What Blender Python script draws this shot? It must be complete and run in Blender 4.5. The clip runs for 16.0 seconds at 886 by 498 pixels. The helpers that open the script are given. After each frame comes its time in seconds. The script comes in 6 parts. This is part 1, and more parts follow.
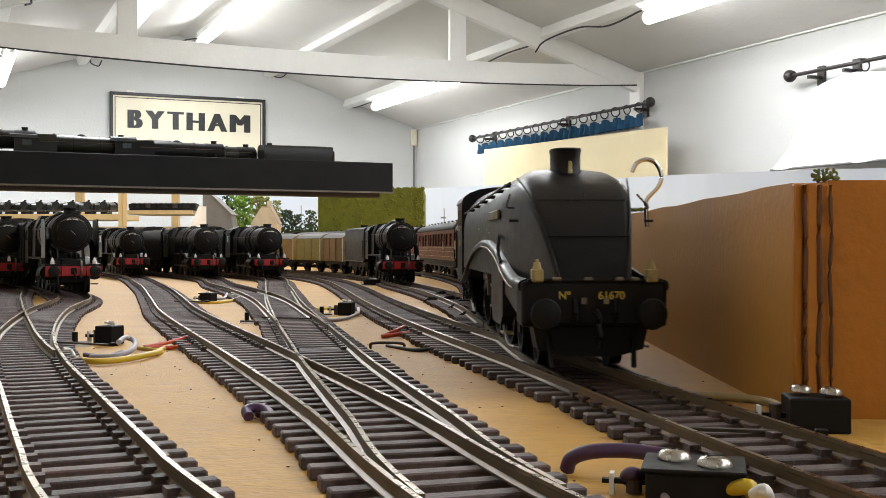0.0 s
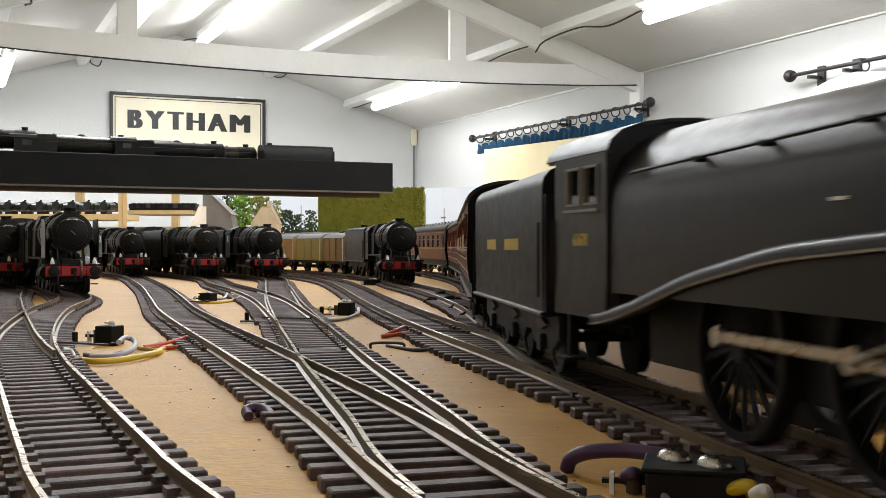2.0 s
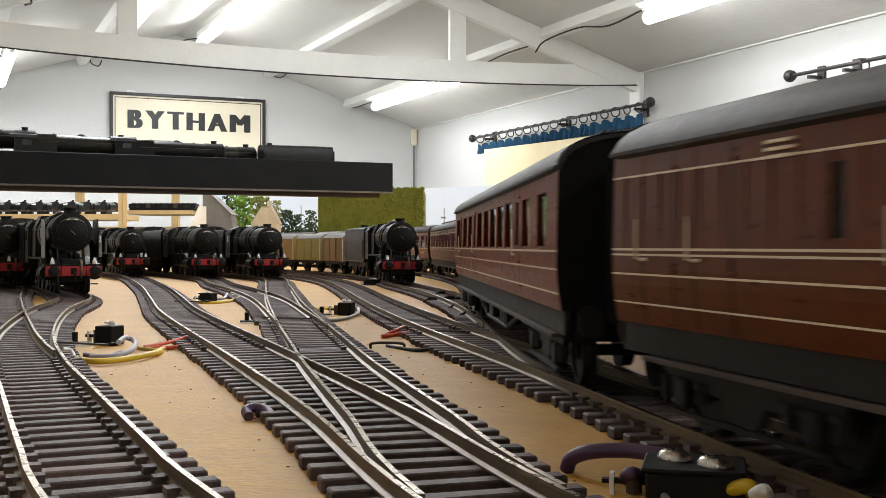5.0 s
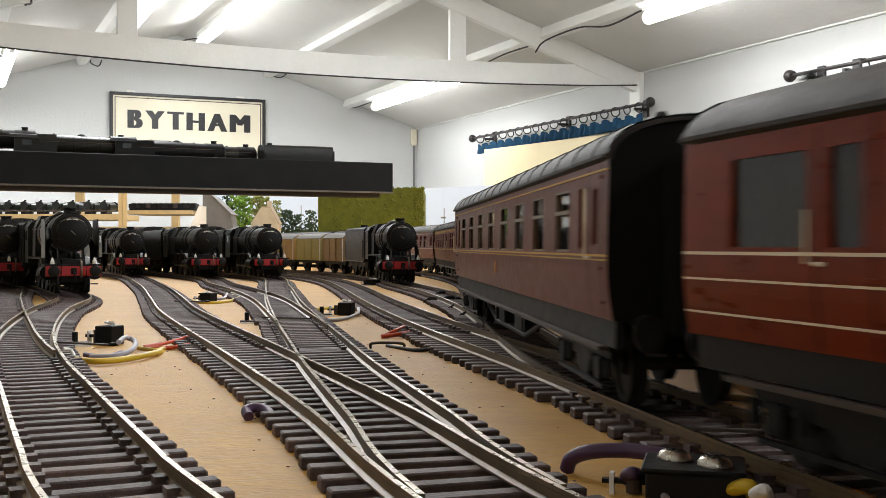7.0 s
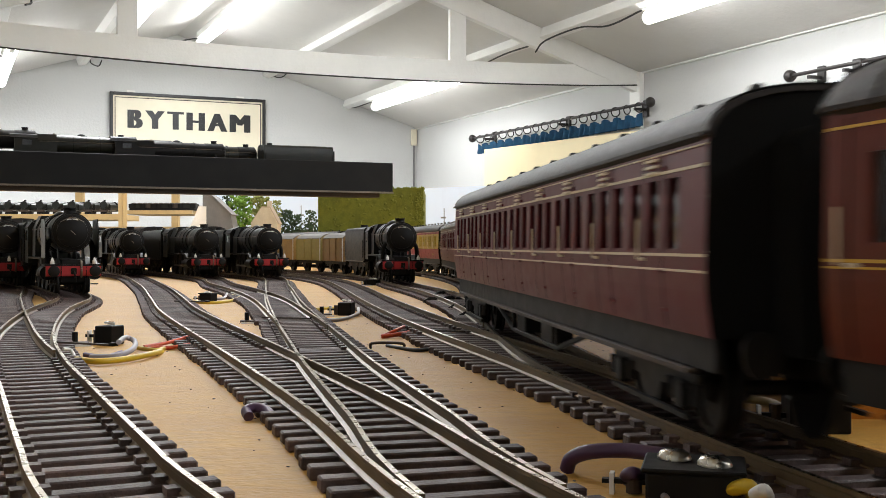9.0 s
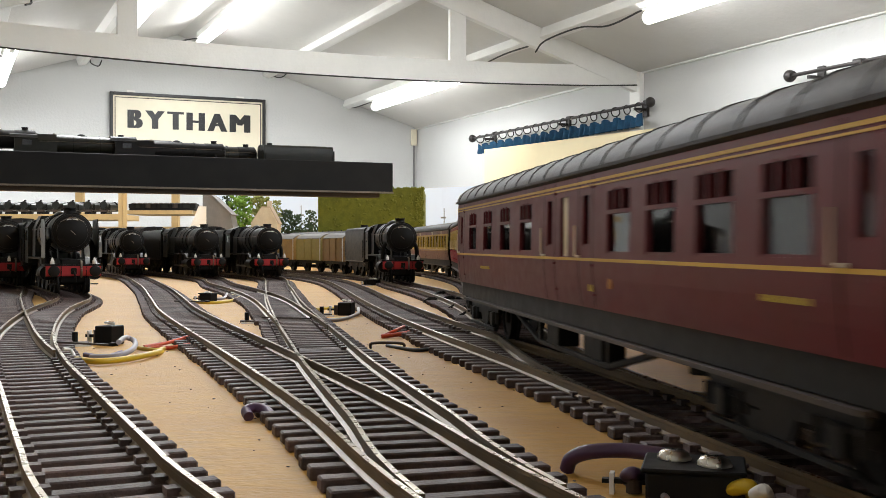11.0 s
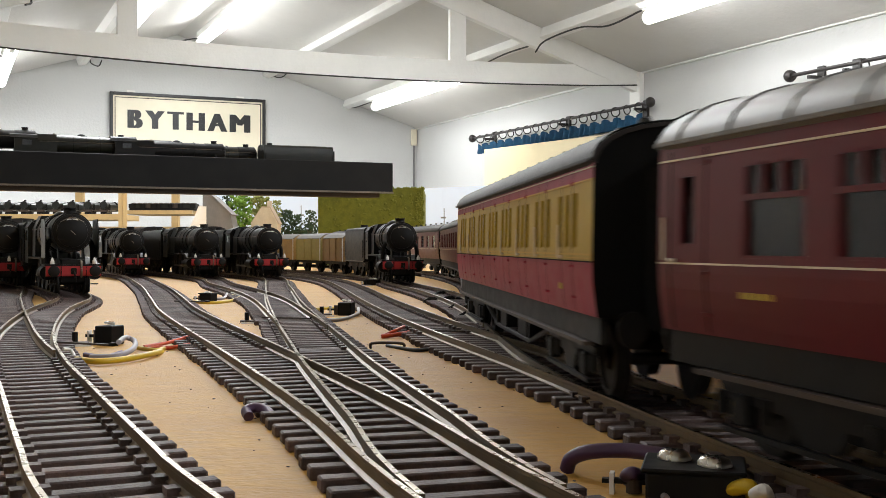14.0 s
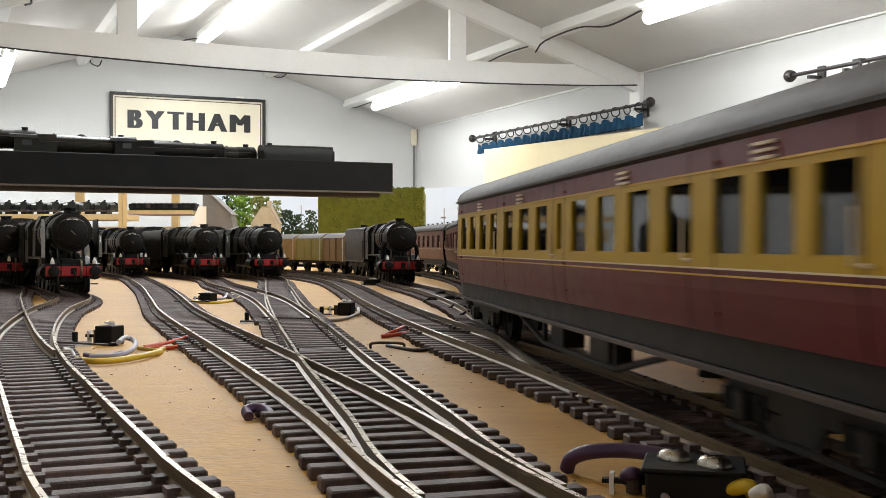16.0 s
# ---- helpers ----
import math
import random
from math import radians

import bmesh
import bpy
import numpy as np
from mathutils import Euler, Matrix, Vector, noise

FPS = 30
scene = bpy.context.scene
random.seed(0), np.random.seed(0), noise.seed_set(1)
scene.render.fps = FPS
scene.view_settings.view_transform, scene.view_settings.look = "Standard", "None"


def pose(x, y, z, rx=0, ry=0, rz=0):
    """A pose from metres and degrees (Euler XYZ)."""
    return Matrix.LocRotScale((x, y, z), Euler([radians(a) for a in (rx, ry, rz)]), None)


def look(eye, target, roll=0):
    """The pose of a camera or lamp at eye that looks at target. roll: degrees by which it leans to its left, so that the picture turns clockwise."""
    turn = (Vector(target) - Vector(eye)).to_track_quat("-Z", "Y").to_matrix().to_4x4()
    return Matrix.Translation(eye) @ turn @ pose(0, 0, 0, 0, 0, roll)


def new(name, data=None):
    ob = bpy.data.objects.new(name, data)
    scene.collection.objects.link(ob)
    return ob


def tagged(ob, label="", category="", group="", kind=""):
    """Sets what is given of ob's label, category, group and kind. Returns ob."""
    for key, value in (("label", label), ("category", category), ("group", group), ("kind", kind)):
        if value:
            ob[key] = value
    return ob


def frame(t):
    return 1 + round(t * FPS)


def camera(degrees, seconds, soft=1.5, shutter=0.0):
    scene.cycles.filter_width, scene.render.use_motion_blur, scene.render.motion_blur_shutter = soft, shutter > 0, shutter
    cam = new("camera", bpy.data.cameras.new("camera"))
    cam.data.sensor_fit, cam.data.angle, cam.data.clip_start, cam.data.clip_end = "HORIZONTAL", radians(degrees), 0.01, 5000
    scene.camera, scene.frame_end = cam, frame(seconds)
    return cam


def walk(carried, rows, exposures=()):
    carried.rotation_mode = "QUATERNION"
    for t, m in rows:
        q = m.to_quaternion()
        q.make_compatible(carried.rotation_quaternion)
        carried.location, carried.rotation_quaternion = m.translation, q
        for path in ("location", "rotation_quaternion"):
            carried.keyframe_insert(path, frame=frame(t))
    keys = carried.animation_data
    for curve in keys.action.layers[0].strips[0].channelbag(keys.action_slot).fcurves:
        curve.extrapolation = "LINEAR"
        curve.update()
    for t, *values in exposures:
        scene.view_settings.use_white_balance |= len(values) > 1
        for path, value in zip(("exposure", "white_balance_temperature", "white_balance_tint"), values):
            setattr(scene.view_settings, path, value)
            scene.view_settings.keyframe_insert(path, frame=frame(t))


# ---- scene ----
# The layout frame is the world: y away from the viewer along the yard, x to the right, z up.
# The room stands turned against it by TURN degrees. Board top at z = BOARD, rail top at z = RAIL.
TURN = 24.15
BOARD, RAIL = 1.0, 1.0045
EYE_Z = RAIL + 0.0285
ROOM = pose(0, 0, 0, 0, 0, TURN)
GAUGE = 0.0174

cam = camera(43.6, 16.0, soft=0.75, shutter=0.5)
VIEW = look((0, 0, EYE_Z), (0, 10, EYE_Z - 0.0255))
walk(cam, [(0.0, VIEW), (16.0, VIEW)])

scene.view_settings.exposure = 0.07
world = bpy.data.worlds.new("room_world")
scene.world = world
world.use_nodes = True
world.node_tree.nodes["Background"].inputs[0].default_value = (0.8, 0.88, 1.0, 1)
world.node_tree.nodes["Background"].inputs[1].default_value = 0.15
TUBE_WATTS = 21.0


# ---------------------------------------------------------------- materials
def mat(name, col, rough=0.6, metal=0.0, vary=0.12, scale=30.0, bump=0.0, bscale=200.0, dirt=None, spec=0.5, rand=0.0, stretch=(1, 1, 1), coat=0.0):
    """Base colour broken by two scales of noise, optional dirt colour in patches and fine relief."""
    m = bpy.data.materials.new(name)
    m.use_nodes = True
    n, l = m.node_tree.nodes, m.node_tree.links
    b = n["Principled BSDF"]
    b.inputs["Metallic"].default_value = metal
    b.inputs["Specular IOR Level"].default_value = spec
    b.inputs["Coat Weight"].default_value = coat
    tc, mp = n.new("ShaderNodeTexCoord"), n.new("ShaderNodeMapping")
    mp.inputs["Scale"].default_value = stretch
    l.new(tc.outputs["Object"], mp.inputs["Vector"])
    fine, big = n.new("ShaderNodeTexNoise"), n.new("ShaderNodeTexNoise")
    for node, s, d in ((fine, scale * 8, 6), (big, scale, 3)):
        node.inputs["Scale"].default_value, node.inputs["Detail"].default_value = s, d
        l.new(mp.outputs["Vector"], node.inputs["Vector"])
    mix1, mix2 = n.new("ShaderNodeMixRGB"), n.new("ShaderNodeMixRGB")
    dark = tuple(c * (1 - vary * 1.6) for c in col)
    lite = tuple(min(1, c * (1 + vary)) for c in col)
    mix1.inputs[1].default_value, mix1.inputs[2].default_value = (*dark, 1), (*lite, 1)
    l.new(fine.outputs["Fac"], mix1.inputs[0])
    ramp = n.new("ShaderNodeValToRGB")
    ramp.color_ramp.elements[0].position, ramp.color_ramp.elements[1].position = 0.42, 0.72
    l.new(big.outputs["Fac"], ramp.inputs[0])
    mul = n.new("ShaderNodeMath")
    mul.operation = "MULTIPLY"
    mul.inputs[1].default_value = 0.55
    l.new(ramp.outputs["Color"], mul.inputs[0])
    l.new(mul.outputs[0], mix2.inputs[0])
    l.new(mix1.outputs[0], mix2.inputs[1])
    mix2.inputs[2].default_value = (*(dirt or dark), 1)
    out = mix2.outputs[0]
    if rand:
        info, hsv, rng = n.new("ShaderNodeObjectInfo"), n.new("ShaderNodeHueSaturation"), n.new("ShaderNodeMapRange")
        rng.inputs["To Min"].default_value, rng.inputs["To Max"].default_value = 1 - rand, 1 + rand
        l.new(info.outputs["Random"], rng.inputs["Value"])
        l.new(rng.outputs[0], hsv.inputs["Value"])
        l.new(out, hsv.inputs["Color"])
        out = hsv.outputs[0]
    l.new(out, b.inputs["Base Color"])
    rr = n.new("ShaderNodeMapRange")
    rr.inputs["To Min"].default_value, rr.inputs["To Max"].default_value = max(0.03, rough - 0.1), min(1, rough + 0.12)
    l.new(fine.outputs["Fac"], rr.inputs["Value"])
    l.new(rr.outputs[0], b.inputs["Roughness"])
    if bump:
        bn, bp = n.new("ShaderNodeTexNoise"), n.new("ShaderNodeBump")
        bn.inputs["Scale"].default_value, bn.inputs["Detail"].default_value = bscale, 4
        l.new(mp.outputs["Vector"], bn.inputs["Vector"])
        l.new(bn.outputs["Fac"], bp.inputs["Height"])
        bp.inputs["Strength"].default_value, bp.inputs["Distance"].default_value = bump, 1.0 / bscale
        l.new(bp.outputs["Normal"], b.inputs["Normal"])
    return m


def glow(name, col, strength):
    m = bpy.data.materials.new(name)
    m.use_nodes = True
    b = m.node_tree.nodes["Principled BSDF"]
    b.inputs["Base Color"].default_value = (*col, 1)
    b.inputs["Emission Color"].default_value = (*col, 1)
    b.inputs["Emission Strength"].default_value = strength
    return m


WALL = mat("wall_paint", (0.555, 0.555, 0.54), 0.75, vary=0.03, scale=1.2, bump=0.15, bscale=60)
CEIL = mat("ceiling_board", (0.74, 0.72, 0.68), 0.8, vary=0.05, scale=0.8, bump=0.1, bscale=40)
GLOSSW = mat("white_gloss", (0.85, 0.84, 0.80), 0.4, vary=0.04, scale=3, bump=0.15, bscale=80)
PLASTIC = mat("white_plastic", (0.78, 0.77, 0.72), 0.45, vary=0.03, scale=5)
TUBE = glow("tube_glow", (0.965, 0.985, 1.0), 12.0)
CABLE = mat("dark_cable", (0.03, 0.028, 0.025), 0.5, scale=40)
IRON = mat("dark_iron", (0.025, 0.02, 0.018), 0.4, vary=0.2, scale=60)
CURTAIN = mat("blue_curtain", (0.012, 0.085, 0.17), 0.85, vary=0.5, scale=26, dirt=(0.008, 0.025, 0.07))
CREAMB = mat("cream_board", (0.78, 0.66, 0.40), 0.6, vary=0.04, scale=3)
SKYB = mat("sky_backscene", (0.55, 0.66, 0.82), 0.8, vary=0.03, scale=2, dirt=(0.62, 0.70, 0.82))
SHEET = mat("white_sheet", (0.80, 0.81, 0.84), 0.8, vary=0.02, scale=6)
PLY = mat("plywood", (0.585, 0.325, 0.060), 0.6, vary=0.2, scale=16, bump=0.3, bscale=500, dirt=(0.46, 0.24, 0.040), stretch=(1, 3.5, 1))
HARDB = mat("varnished_board", (0.50, 0.235, 0.028), 0.5, vary=0.14, scale=9, bump=0.06, bscale=400, dirt=(0.40, 0.18, 0.022))
HARDB2 = mat("varnished_end_board", (0.50, 0.180, 0.008), 0.42, vary=0.15, scale=25, bump=0.15, bscale=500, dirt=(0.38, 0.13, 0.007))
GLUE = mat("dark_varnish_run", (0.14, 0.045, 0.008), 0.3, vary=0.2, scale=60)
SCATTER = mat("green_scatter", (0.19, 0.21, 0.022), 0.95, vary=0.35, scale=120, bump=0.6, bscale=900)
SLEEPER = mat("sleeper_plastic", (0.085, 0.054, 0.050), 0.62, vary=0.4, scale=90, bump=0.4, bscale=1500, dirt=(0.15, 0.105, 0.095), rand=0.35)
RAILSIDE = mat("rail_rust", (0.165, 0.112, 0.055), 0.45, metal=0.3, vary=0.35, scale=60, dirt=(0.08, 0.053, 0.028))
RAILTOP = mat("rail_bright", (0.205, 0.160, 0.095), 0.28, metal=1.0, vary=0.25, scale=60)
BLACKP = mat("black_paint", (0.004, 0.004, 0.0048), 0.5, vary=0.2, scale=30, dirt=(0.010, 0.009, 0.009), spec=0.25)
LOCOBLK = mat("loco_black", (0.0098, 0.0093, 0.0097), 0.35, vary=0.12, scale=40, dirt=(0.0115, 0.0105, 0.0095), bump=0.05, bscale=900, spec=0.19)
# Loco black again, darkened and dulled to put shade on the tender's sides.
LOCOBLK_SHADED = mat("loco_black_shaded", (0.0080, 0.0075, 0.0074), 0.40, vary=0.2, scale=40, dirt=(0.012, 0.010, 0.009), bump=0.05, bscale=900, spec=0.11)
LOCOGRN = mat("loco_green", (0.009, 0.0105, 0.007), 0.33, vary=0.25, scale=60, dirt=(0.018, 0.014, 0.010), spec=0.35)
FRAMEBLK = mat("frame_black", (0.0075, 0.0068, 0.0064), 0.52, vary=0.3, scale=50, dirt=(0.012, 0.0095, 0.008), spec=0.2)
STEEL = mat("bright_steel", (0.55, 0.52, 0.46), 0.28, metal=1.0, vary=0.15, scale=60)
DSTEEL = mat("dull_steel", (0.22, 0.19, 0.15), 0.4, metal=0.9, vary=0.2, scale=60)
BRASS = mat("lamp_brass", (0.40, 0.31, 0.13), 0.45, metal=0.35, vary=0.2, scale=60)
REDP = mat("buffer_red", (0.42, 0.018, 0.022), 0.45, vary=0.15, scale=60)
WHITEP = mat("white_paint", (0.78, 0.77, 0.74), 0.5, vary=0.06, scale=60)
GOLD = mat("gold_lettering", (0.52, 0.38, 0.04), 0.5, vary=0.1, scale=300)
LINEW = mat("straw_lining", (0.72, 0.62, 0.45), 0.4, vary=0.1, scale=200)
LINEY = mat("yellow_lining", (0.60, 0.36, 0.03), 0.45, vary=0.1, scale=200)
SIGNCREAM = mat("sign_cream", (0.76, 0.69, 0.53), 0.5, vary=0.04, scale=4)
SIGNBLK = mat("sign_black", (0.015, 0.014, 0.014), 0.45, vary=0.1, scale=10)
PINE = mat("pine_wood", (0.62, 0.42, 0.18), 0.55, vary=0.12, scale=8, stretch=(1, 1, 0.2))
TEAK = mat("weathered_teak", (0.120, 0.030, 0.009), 0.3, vary=0.32, scale=70, dirt=(0.085, 0.022, 0.008), stretch=(0.4, 1, 1), spec=0.14)
TEAKRED = mat("red_teak", (0.170, 0.022, 0.006), 0.3, vary=0.28, scale=60, dirt=(0.115, 0.017, 0.007), stretch=(0.4, 1, 1), spec=0.14)
MAROON = mat("maroon_paint", (0.120, 0.016, 0.023), 0.34, vary=0.1, scale=40, dirt=(0.115, 0.022, 0.023), spec=0.2)
MAROONB = mat("brown_maroon_paint", (0.122, 0.023, 0.015), 0.33, vary=0.14, scale=40, dirt=(0.122, 0.034, 0.018), spec=0.15)
CRIMSON = mat("crimson_paint", (0.30, 0.006, 0.029), 0.34, vary=0.08, scale=40, spec=0.14)
CREAM = mat("cream_paint", (0.48, 0.32, 0.032), 0.32, vary=0.07, scale=40, spec=0.12)
COACHROOF = mat("coach_roof_grey", (0.026, 0.021, 0.020), 0.55, vary=0.25, scale=50, dirt=(0.040, 0.034, 0.031), spec=0.22, bump=0.1, bscale=700)
GANGWAY = mat("gangway_black", (0.007, 0.0068, 0.0065), 0.85, vary=0.2, scale=80, spec=0.12)
DARKIN = mat("dark_interior", (0.05, 0.028, 0.02), 0.8, vary=0.3, scale=80)
PANE = mat("window_pane", (0.02, 0.022, 0.025), 0.06, vary=0.1, scale=20, spec=0.8)
VANWOOD = mat("van_planks", (0.52, 0.36, 0.16), 0.7, vary=0.25, scale=60, dirt=(0.40, 0.25, 0.10))
VANGREY = mat("van_roof_grey", (0.20, 0.19, 0.175), 0.7, vary=0.2, scale=50)
PURPLEW = mat("purple_wire", (0.075, 0.032, 0.085), 0.4, vary=0.1, scale=80)
YELLOWW = mat("yellow_wire", (0.62, 0.42, 0.02), 0.4, vary=0.1, scale=80)
REDW = mat("red_wire", (0.62, 0.075, 0.02), 0.4, vary=0.1, scale=80)
GREYW = mat("grey_wire", (0.35, 0.32, 0.34), 0.45, vary=0.1, scale=80)
LEAFD = mat("leaf_dark", (0.025, 0.055, 0.018), 0.85, vary=0.4, scale=80)
BARK = mat("bark", (0.08, 0.05, 0.03), 0.9, scale=80)
STONE = mat("model_stone", (0.45, 0.38, 0.27), 0.85, vary=0.2, scale=60)
SLATE = mat("model_slate", (0.16, 0.155, 0.15), 0.7, vary=0.2, scale=60)
CARPET = mat("floor_carpet", (0.12, 0.11, 0.10), 0.95, vary=0.2, scale=10)


# ---------------------------------------------------------------- mesh helpers
def mesh_of(name, bm, material, smooth=False):
    me = bpy.data.meshes.new(name)
    bmesh.ops.recalc_face_normals(bm, faces=bm.faces[:])
    bm.to_mesh(me)
    bm.free()
    for m in material if isinstance(material, (list, tuple)) else (material,):
        me.materials.append(m)
    if smooth:
        for p in me.polygons:
            p.use_smooth = True
        me.set_sharp_from_angle(angle=radians(40))
    return me


def part(name, bm, material, parent=None, label="", m=None, smooth=False):
    ob = new(name, mesh_of(name, bm, material, smooth) if isinstance(bm, bmesh.types.BMesh) else bm)
    if parent is not None:
        ob.parent = parent
    if m is not None:
        ob.matrix_basis = m
    if label:
        ob["label"] = label
    return ob


def thing(name, m, label, category, group="", kind=""):
    ob = new(name)
    ob.empty_display_size = 0.02
    ob.matrix_basis = m
    return tagged(ob, label, category, group, kind)


def box(x0, x1, y0, y1, z0, z1, bevel=0.0, bm=None, seg=1):
    made = bm is None
    bm = bm or bmesh.new()
    r = bmesh.ops.create_cube(bm, size=1.0, matrix=Matrix.Translation(((x0 + x1) / 2, (y0 + y1) / 2, (z0 + z1) / 2)) @ Matrix.Diagonal((abs(x1 - x0), abs(y1 - y0), abs(z1 - z0), 1)))
    if bevel:
        edges = {e for v in r["verts"] for e in v.link_edges}
        bmesh.ops.bevel(bm, geom=list(edges), offset=bevel, segments=seg, affect="EDGES", profile=0.5)
    return bm


def cyl(p0, p1, r0, r1=None, n=16, bm=None, cap=True):
    bm = bm or bmesh.new()
    p0, p1 = Vector(p0), Vector(p1)
    d = p1 - p0
    m = Matrix.Translation((p0 + p1) / 2) @ d.to_track_quat("Z", "Y").to_matrix().to_4x4()
    bmesh.ops.create_cone(bm, cap_ends=cap, segments=n, radius1=r0, radius2=r0 if r1 is None else r1, depth=d.length, matrix=m)
    return bm


def ball(c, r, bm=None, u=12, v=8, s=(1, 1, 1)):
    bm = bm or bmesh.new()
    bmesh.ops.create_uvsphere(bm, u_segments=u, v_segments=v, radius=r, matrix=Matrix.Translation(c) @ Matrix.Diagonal((*s, 1)))
    return bm


def loft(rings, bm=None, closed=True, caps=True):
    """Skin through rings of equal point counts."""
    bm = bm or bmesh.new()
    vs = [[bm.verts.new(p) for p in ring] for ring in rings]
    n = len(vs[0])
    for a, b in zip(vs, vs[1:]):
        for i in range(n if closed else n - 1):
            j = (i + 1) % n
            bm.faces.new((a[i], a[j], b[j], b[i]))
    if caps and closed:
        bm.faces.new(vs[0])
        bm.faces.new(vs[-1])
    return bm


def prism(outline, a0, a1, axis="y", bm=None):
    """A flat outline pushed through from a0 to a1 along an axis."""
    put = {"y": lambda p, a: (p[0], a, p[1]), "x": lambda p, a: (a, p[0], p[1]), "z": lambda p, a: (p[0], p[1], a)}[axis]
    return loft([[put(p, a0) for p in outline], [put(p, a1) for p in outline]], bm)


def wire(points, r, bm=None, n=8, per=6):
    """A round cable through points."""
    pts = smooth_line([Vector(p) for p in points], per)
    rings = []
    for i, p in enumerate(pts):
        d = (pts[min(i + 1, len(pts) - 1)] - pts[max(i - 1, 0)]).normalized()
        a = d.cross(Vector((0, 0, 1)))
        a = a.normalized() if a.length > 1e-4 else Vector((1, 0, 0))
        b = d.cross(a)
        rings.append([p + r * (math.cos(k * 2 * math.pi / n) * a + math.sin(k * 2 * math.pi / n) * b) for k in range(n)])
    return loft(rings, bm)


def smooth_line(pts, per=8):
    """Catmull-Rom line through points."""
    out = []
    q = [2 * pts[0] - pts[1], *pts, 2 * pts[-1] - pts[-2]]
    for i in range(1, len(q) - 2):
        for k in range(per):
            t = k / per
            a, b, c, d = q[i - 1:i + 3]
            out.append(0.5 * (2 * b + (c - a) * t + (2 * a - 5 * b + 4 * c - d) * t * t + (3 * b - a - 3 * c + d) * t ** 3))
    out.append(pts[-1])
    return out


class Line:
    """A plan line measured by its length."""

    def __init__(self, pts):
        self.p = [Vector((x, y, 0)) for x, y in pts]
        self.p = smooth_line(self.p, 24)
        self.s = [0.0]
        for a, b in zip(self.p, self.p[1:]):
            self.s.append(self.s[-1] + (b - a).length)
        self.length = self.s[-1]

    def at(self, s):
        if s <= 0:
            d = (self.p[1] - self.p[0]).normalized()
            return self.p[0] + d * s
        if s >= self.length:
            d = (self.p[-1] - self.p[-2]).normalized()
            return self.p[-1] + d * (s - self.length)
        i = int(np.searchsorted(self.s, s)) - 1
        i = max(0, i)
        return self.p[i].lerp(self.p[i + 1], (s - self.s[i]) / (self.s[i + 1] - self.s[i]))

    def way(self, s):
        return (self.at(s + 0.002) - self.at(s - 0.002)).normalized()

    def near_y(self, y):
        return min(range(len(self.p)), key=lambda i: abs(self.p[i].y - y)) and self.s[min(range(len(self.p)), key=lambda i: abs(self.p[i].y - y))]


def set_on(line, s_front, s_back, z=RAIL):
    """The pose of a vehicle whose forward end stands at s_front and whose back at s_back."""
    a, b = line.at(s_front), line.at(s_back)
    d = (a - b).normalized()
    return Matrix.Translation((a.x, a.y, z)) @ Matrix.Rotation(math.atan2(d.y, d.x), 4, "Z")


# ---------------------------------------------------------------- the room
RIGHT, LEFT, FAR, NEAR = 3.47, -0.36, 8.25, -3.3
EAVE, RIDGE_U, RIDGE = EYE_Z + 0.949, 1.555, EYE_Z + 1.557
SLOPE = (RIDGE - EAVE) / (RIGHT - RIDGE_U)


def under(u):
    """Height of the ceiling over the place u across the room."""
    return RIDGE - SLOPE * abs(u - RIDGE_U)


def structure(name, bm, material, label="", m=ROOM):
    return tagged(part(name, bm, material, None, label, m), kind="structure")


structure("floor", box(LEFT - 0.1, RIGHT + 0.1, NEAR - 0.1, FAR + 0.1, -0.1, 0.0), CARPET)
structure("wall_east", box(RIGHT, RIGHT + 0.12, NEAR, FAR, 0.0, EAVE), WALL)
# West wall lies out of view; added to close the room and bounce light.
structure("wall_west", box(LEFT - 0.12, LEFT, NEAR, FAR, 0.0, under(LEFT)), WALL)
GABLE = [(LEFT - 0.12, 0), (RIGHT + 0.12, 0), (RIGHT + 0.12, under(RIGHT + 0.12)), (RIDGE_U, RIDGE), (LEFT - 0.12, under(LEFT - 0.12))]
structure("wall_north", prism(GABLE, FAR, FAR + 0.12), WALL)
# South wall, behind the viewer, is likewise unseen and added as closure.
structure("wall_south", prism(GABLE, NEAR - 0.12, NEAR), WALL)
structure("ceiling", prism([(RIDGE_U, RIDGE), (RIGHT + 0.14, under(RIGHT + 0.14)), (RIGHT + 0.14, under(RIGHT + 0.14) + 0.05), (RIDGE_U, RIDGE + 0.05)], NEAR - 0.12, FAR + 0.12,
                           bm=prism([(RIDGE_U, RIDGE + 0.05), (LEFT - 0.14, under(LEFT - 0.14) + 0.05), (LEFT - 0.14, under(LEFT - 0.14)), (RIDGE_U, RIDGE)], NEAR - 0.12, FAR + 0.12)), CEIL)
for sag_u, name in ((2.88, "purlin"), (2.24, "purlin"), (0.87, "purlin"), (0.23, "purlin")):
    z = under(sag_u)
    ob = structure(name, box(-0.03, 0.03, NEAR, FAR, -0.055, 0.012, 0.004), GLOSSW, "white painted timber purlin under the sloping ceiling", ROOM @ pose(sag_u, 0, z, 0, math.degrees(math.atan(SLOPE)) * (1 if sag_u > RIDGE_U else -1), 0))


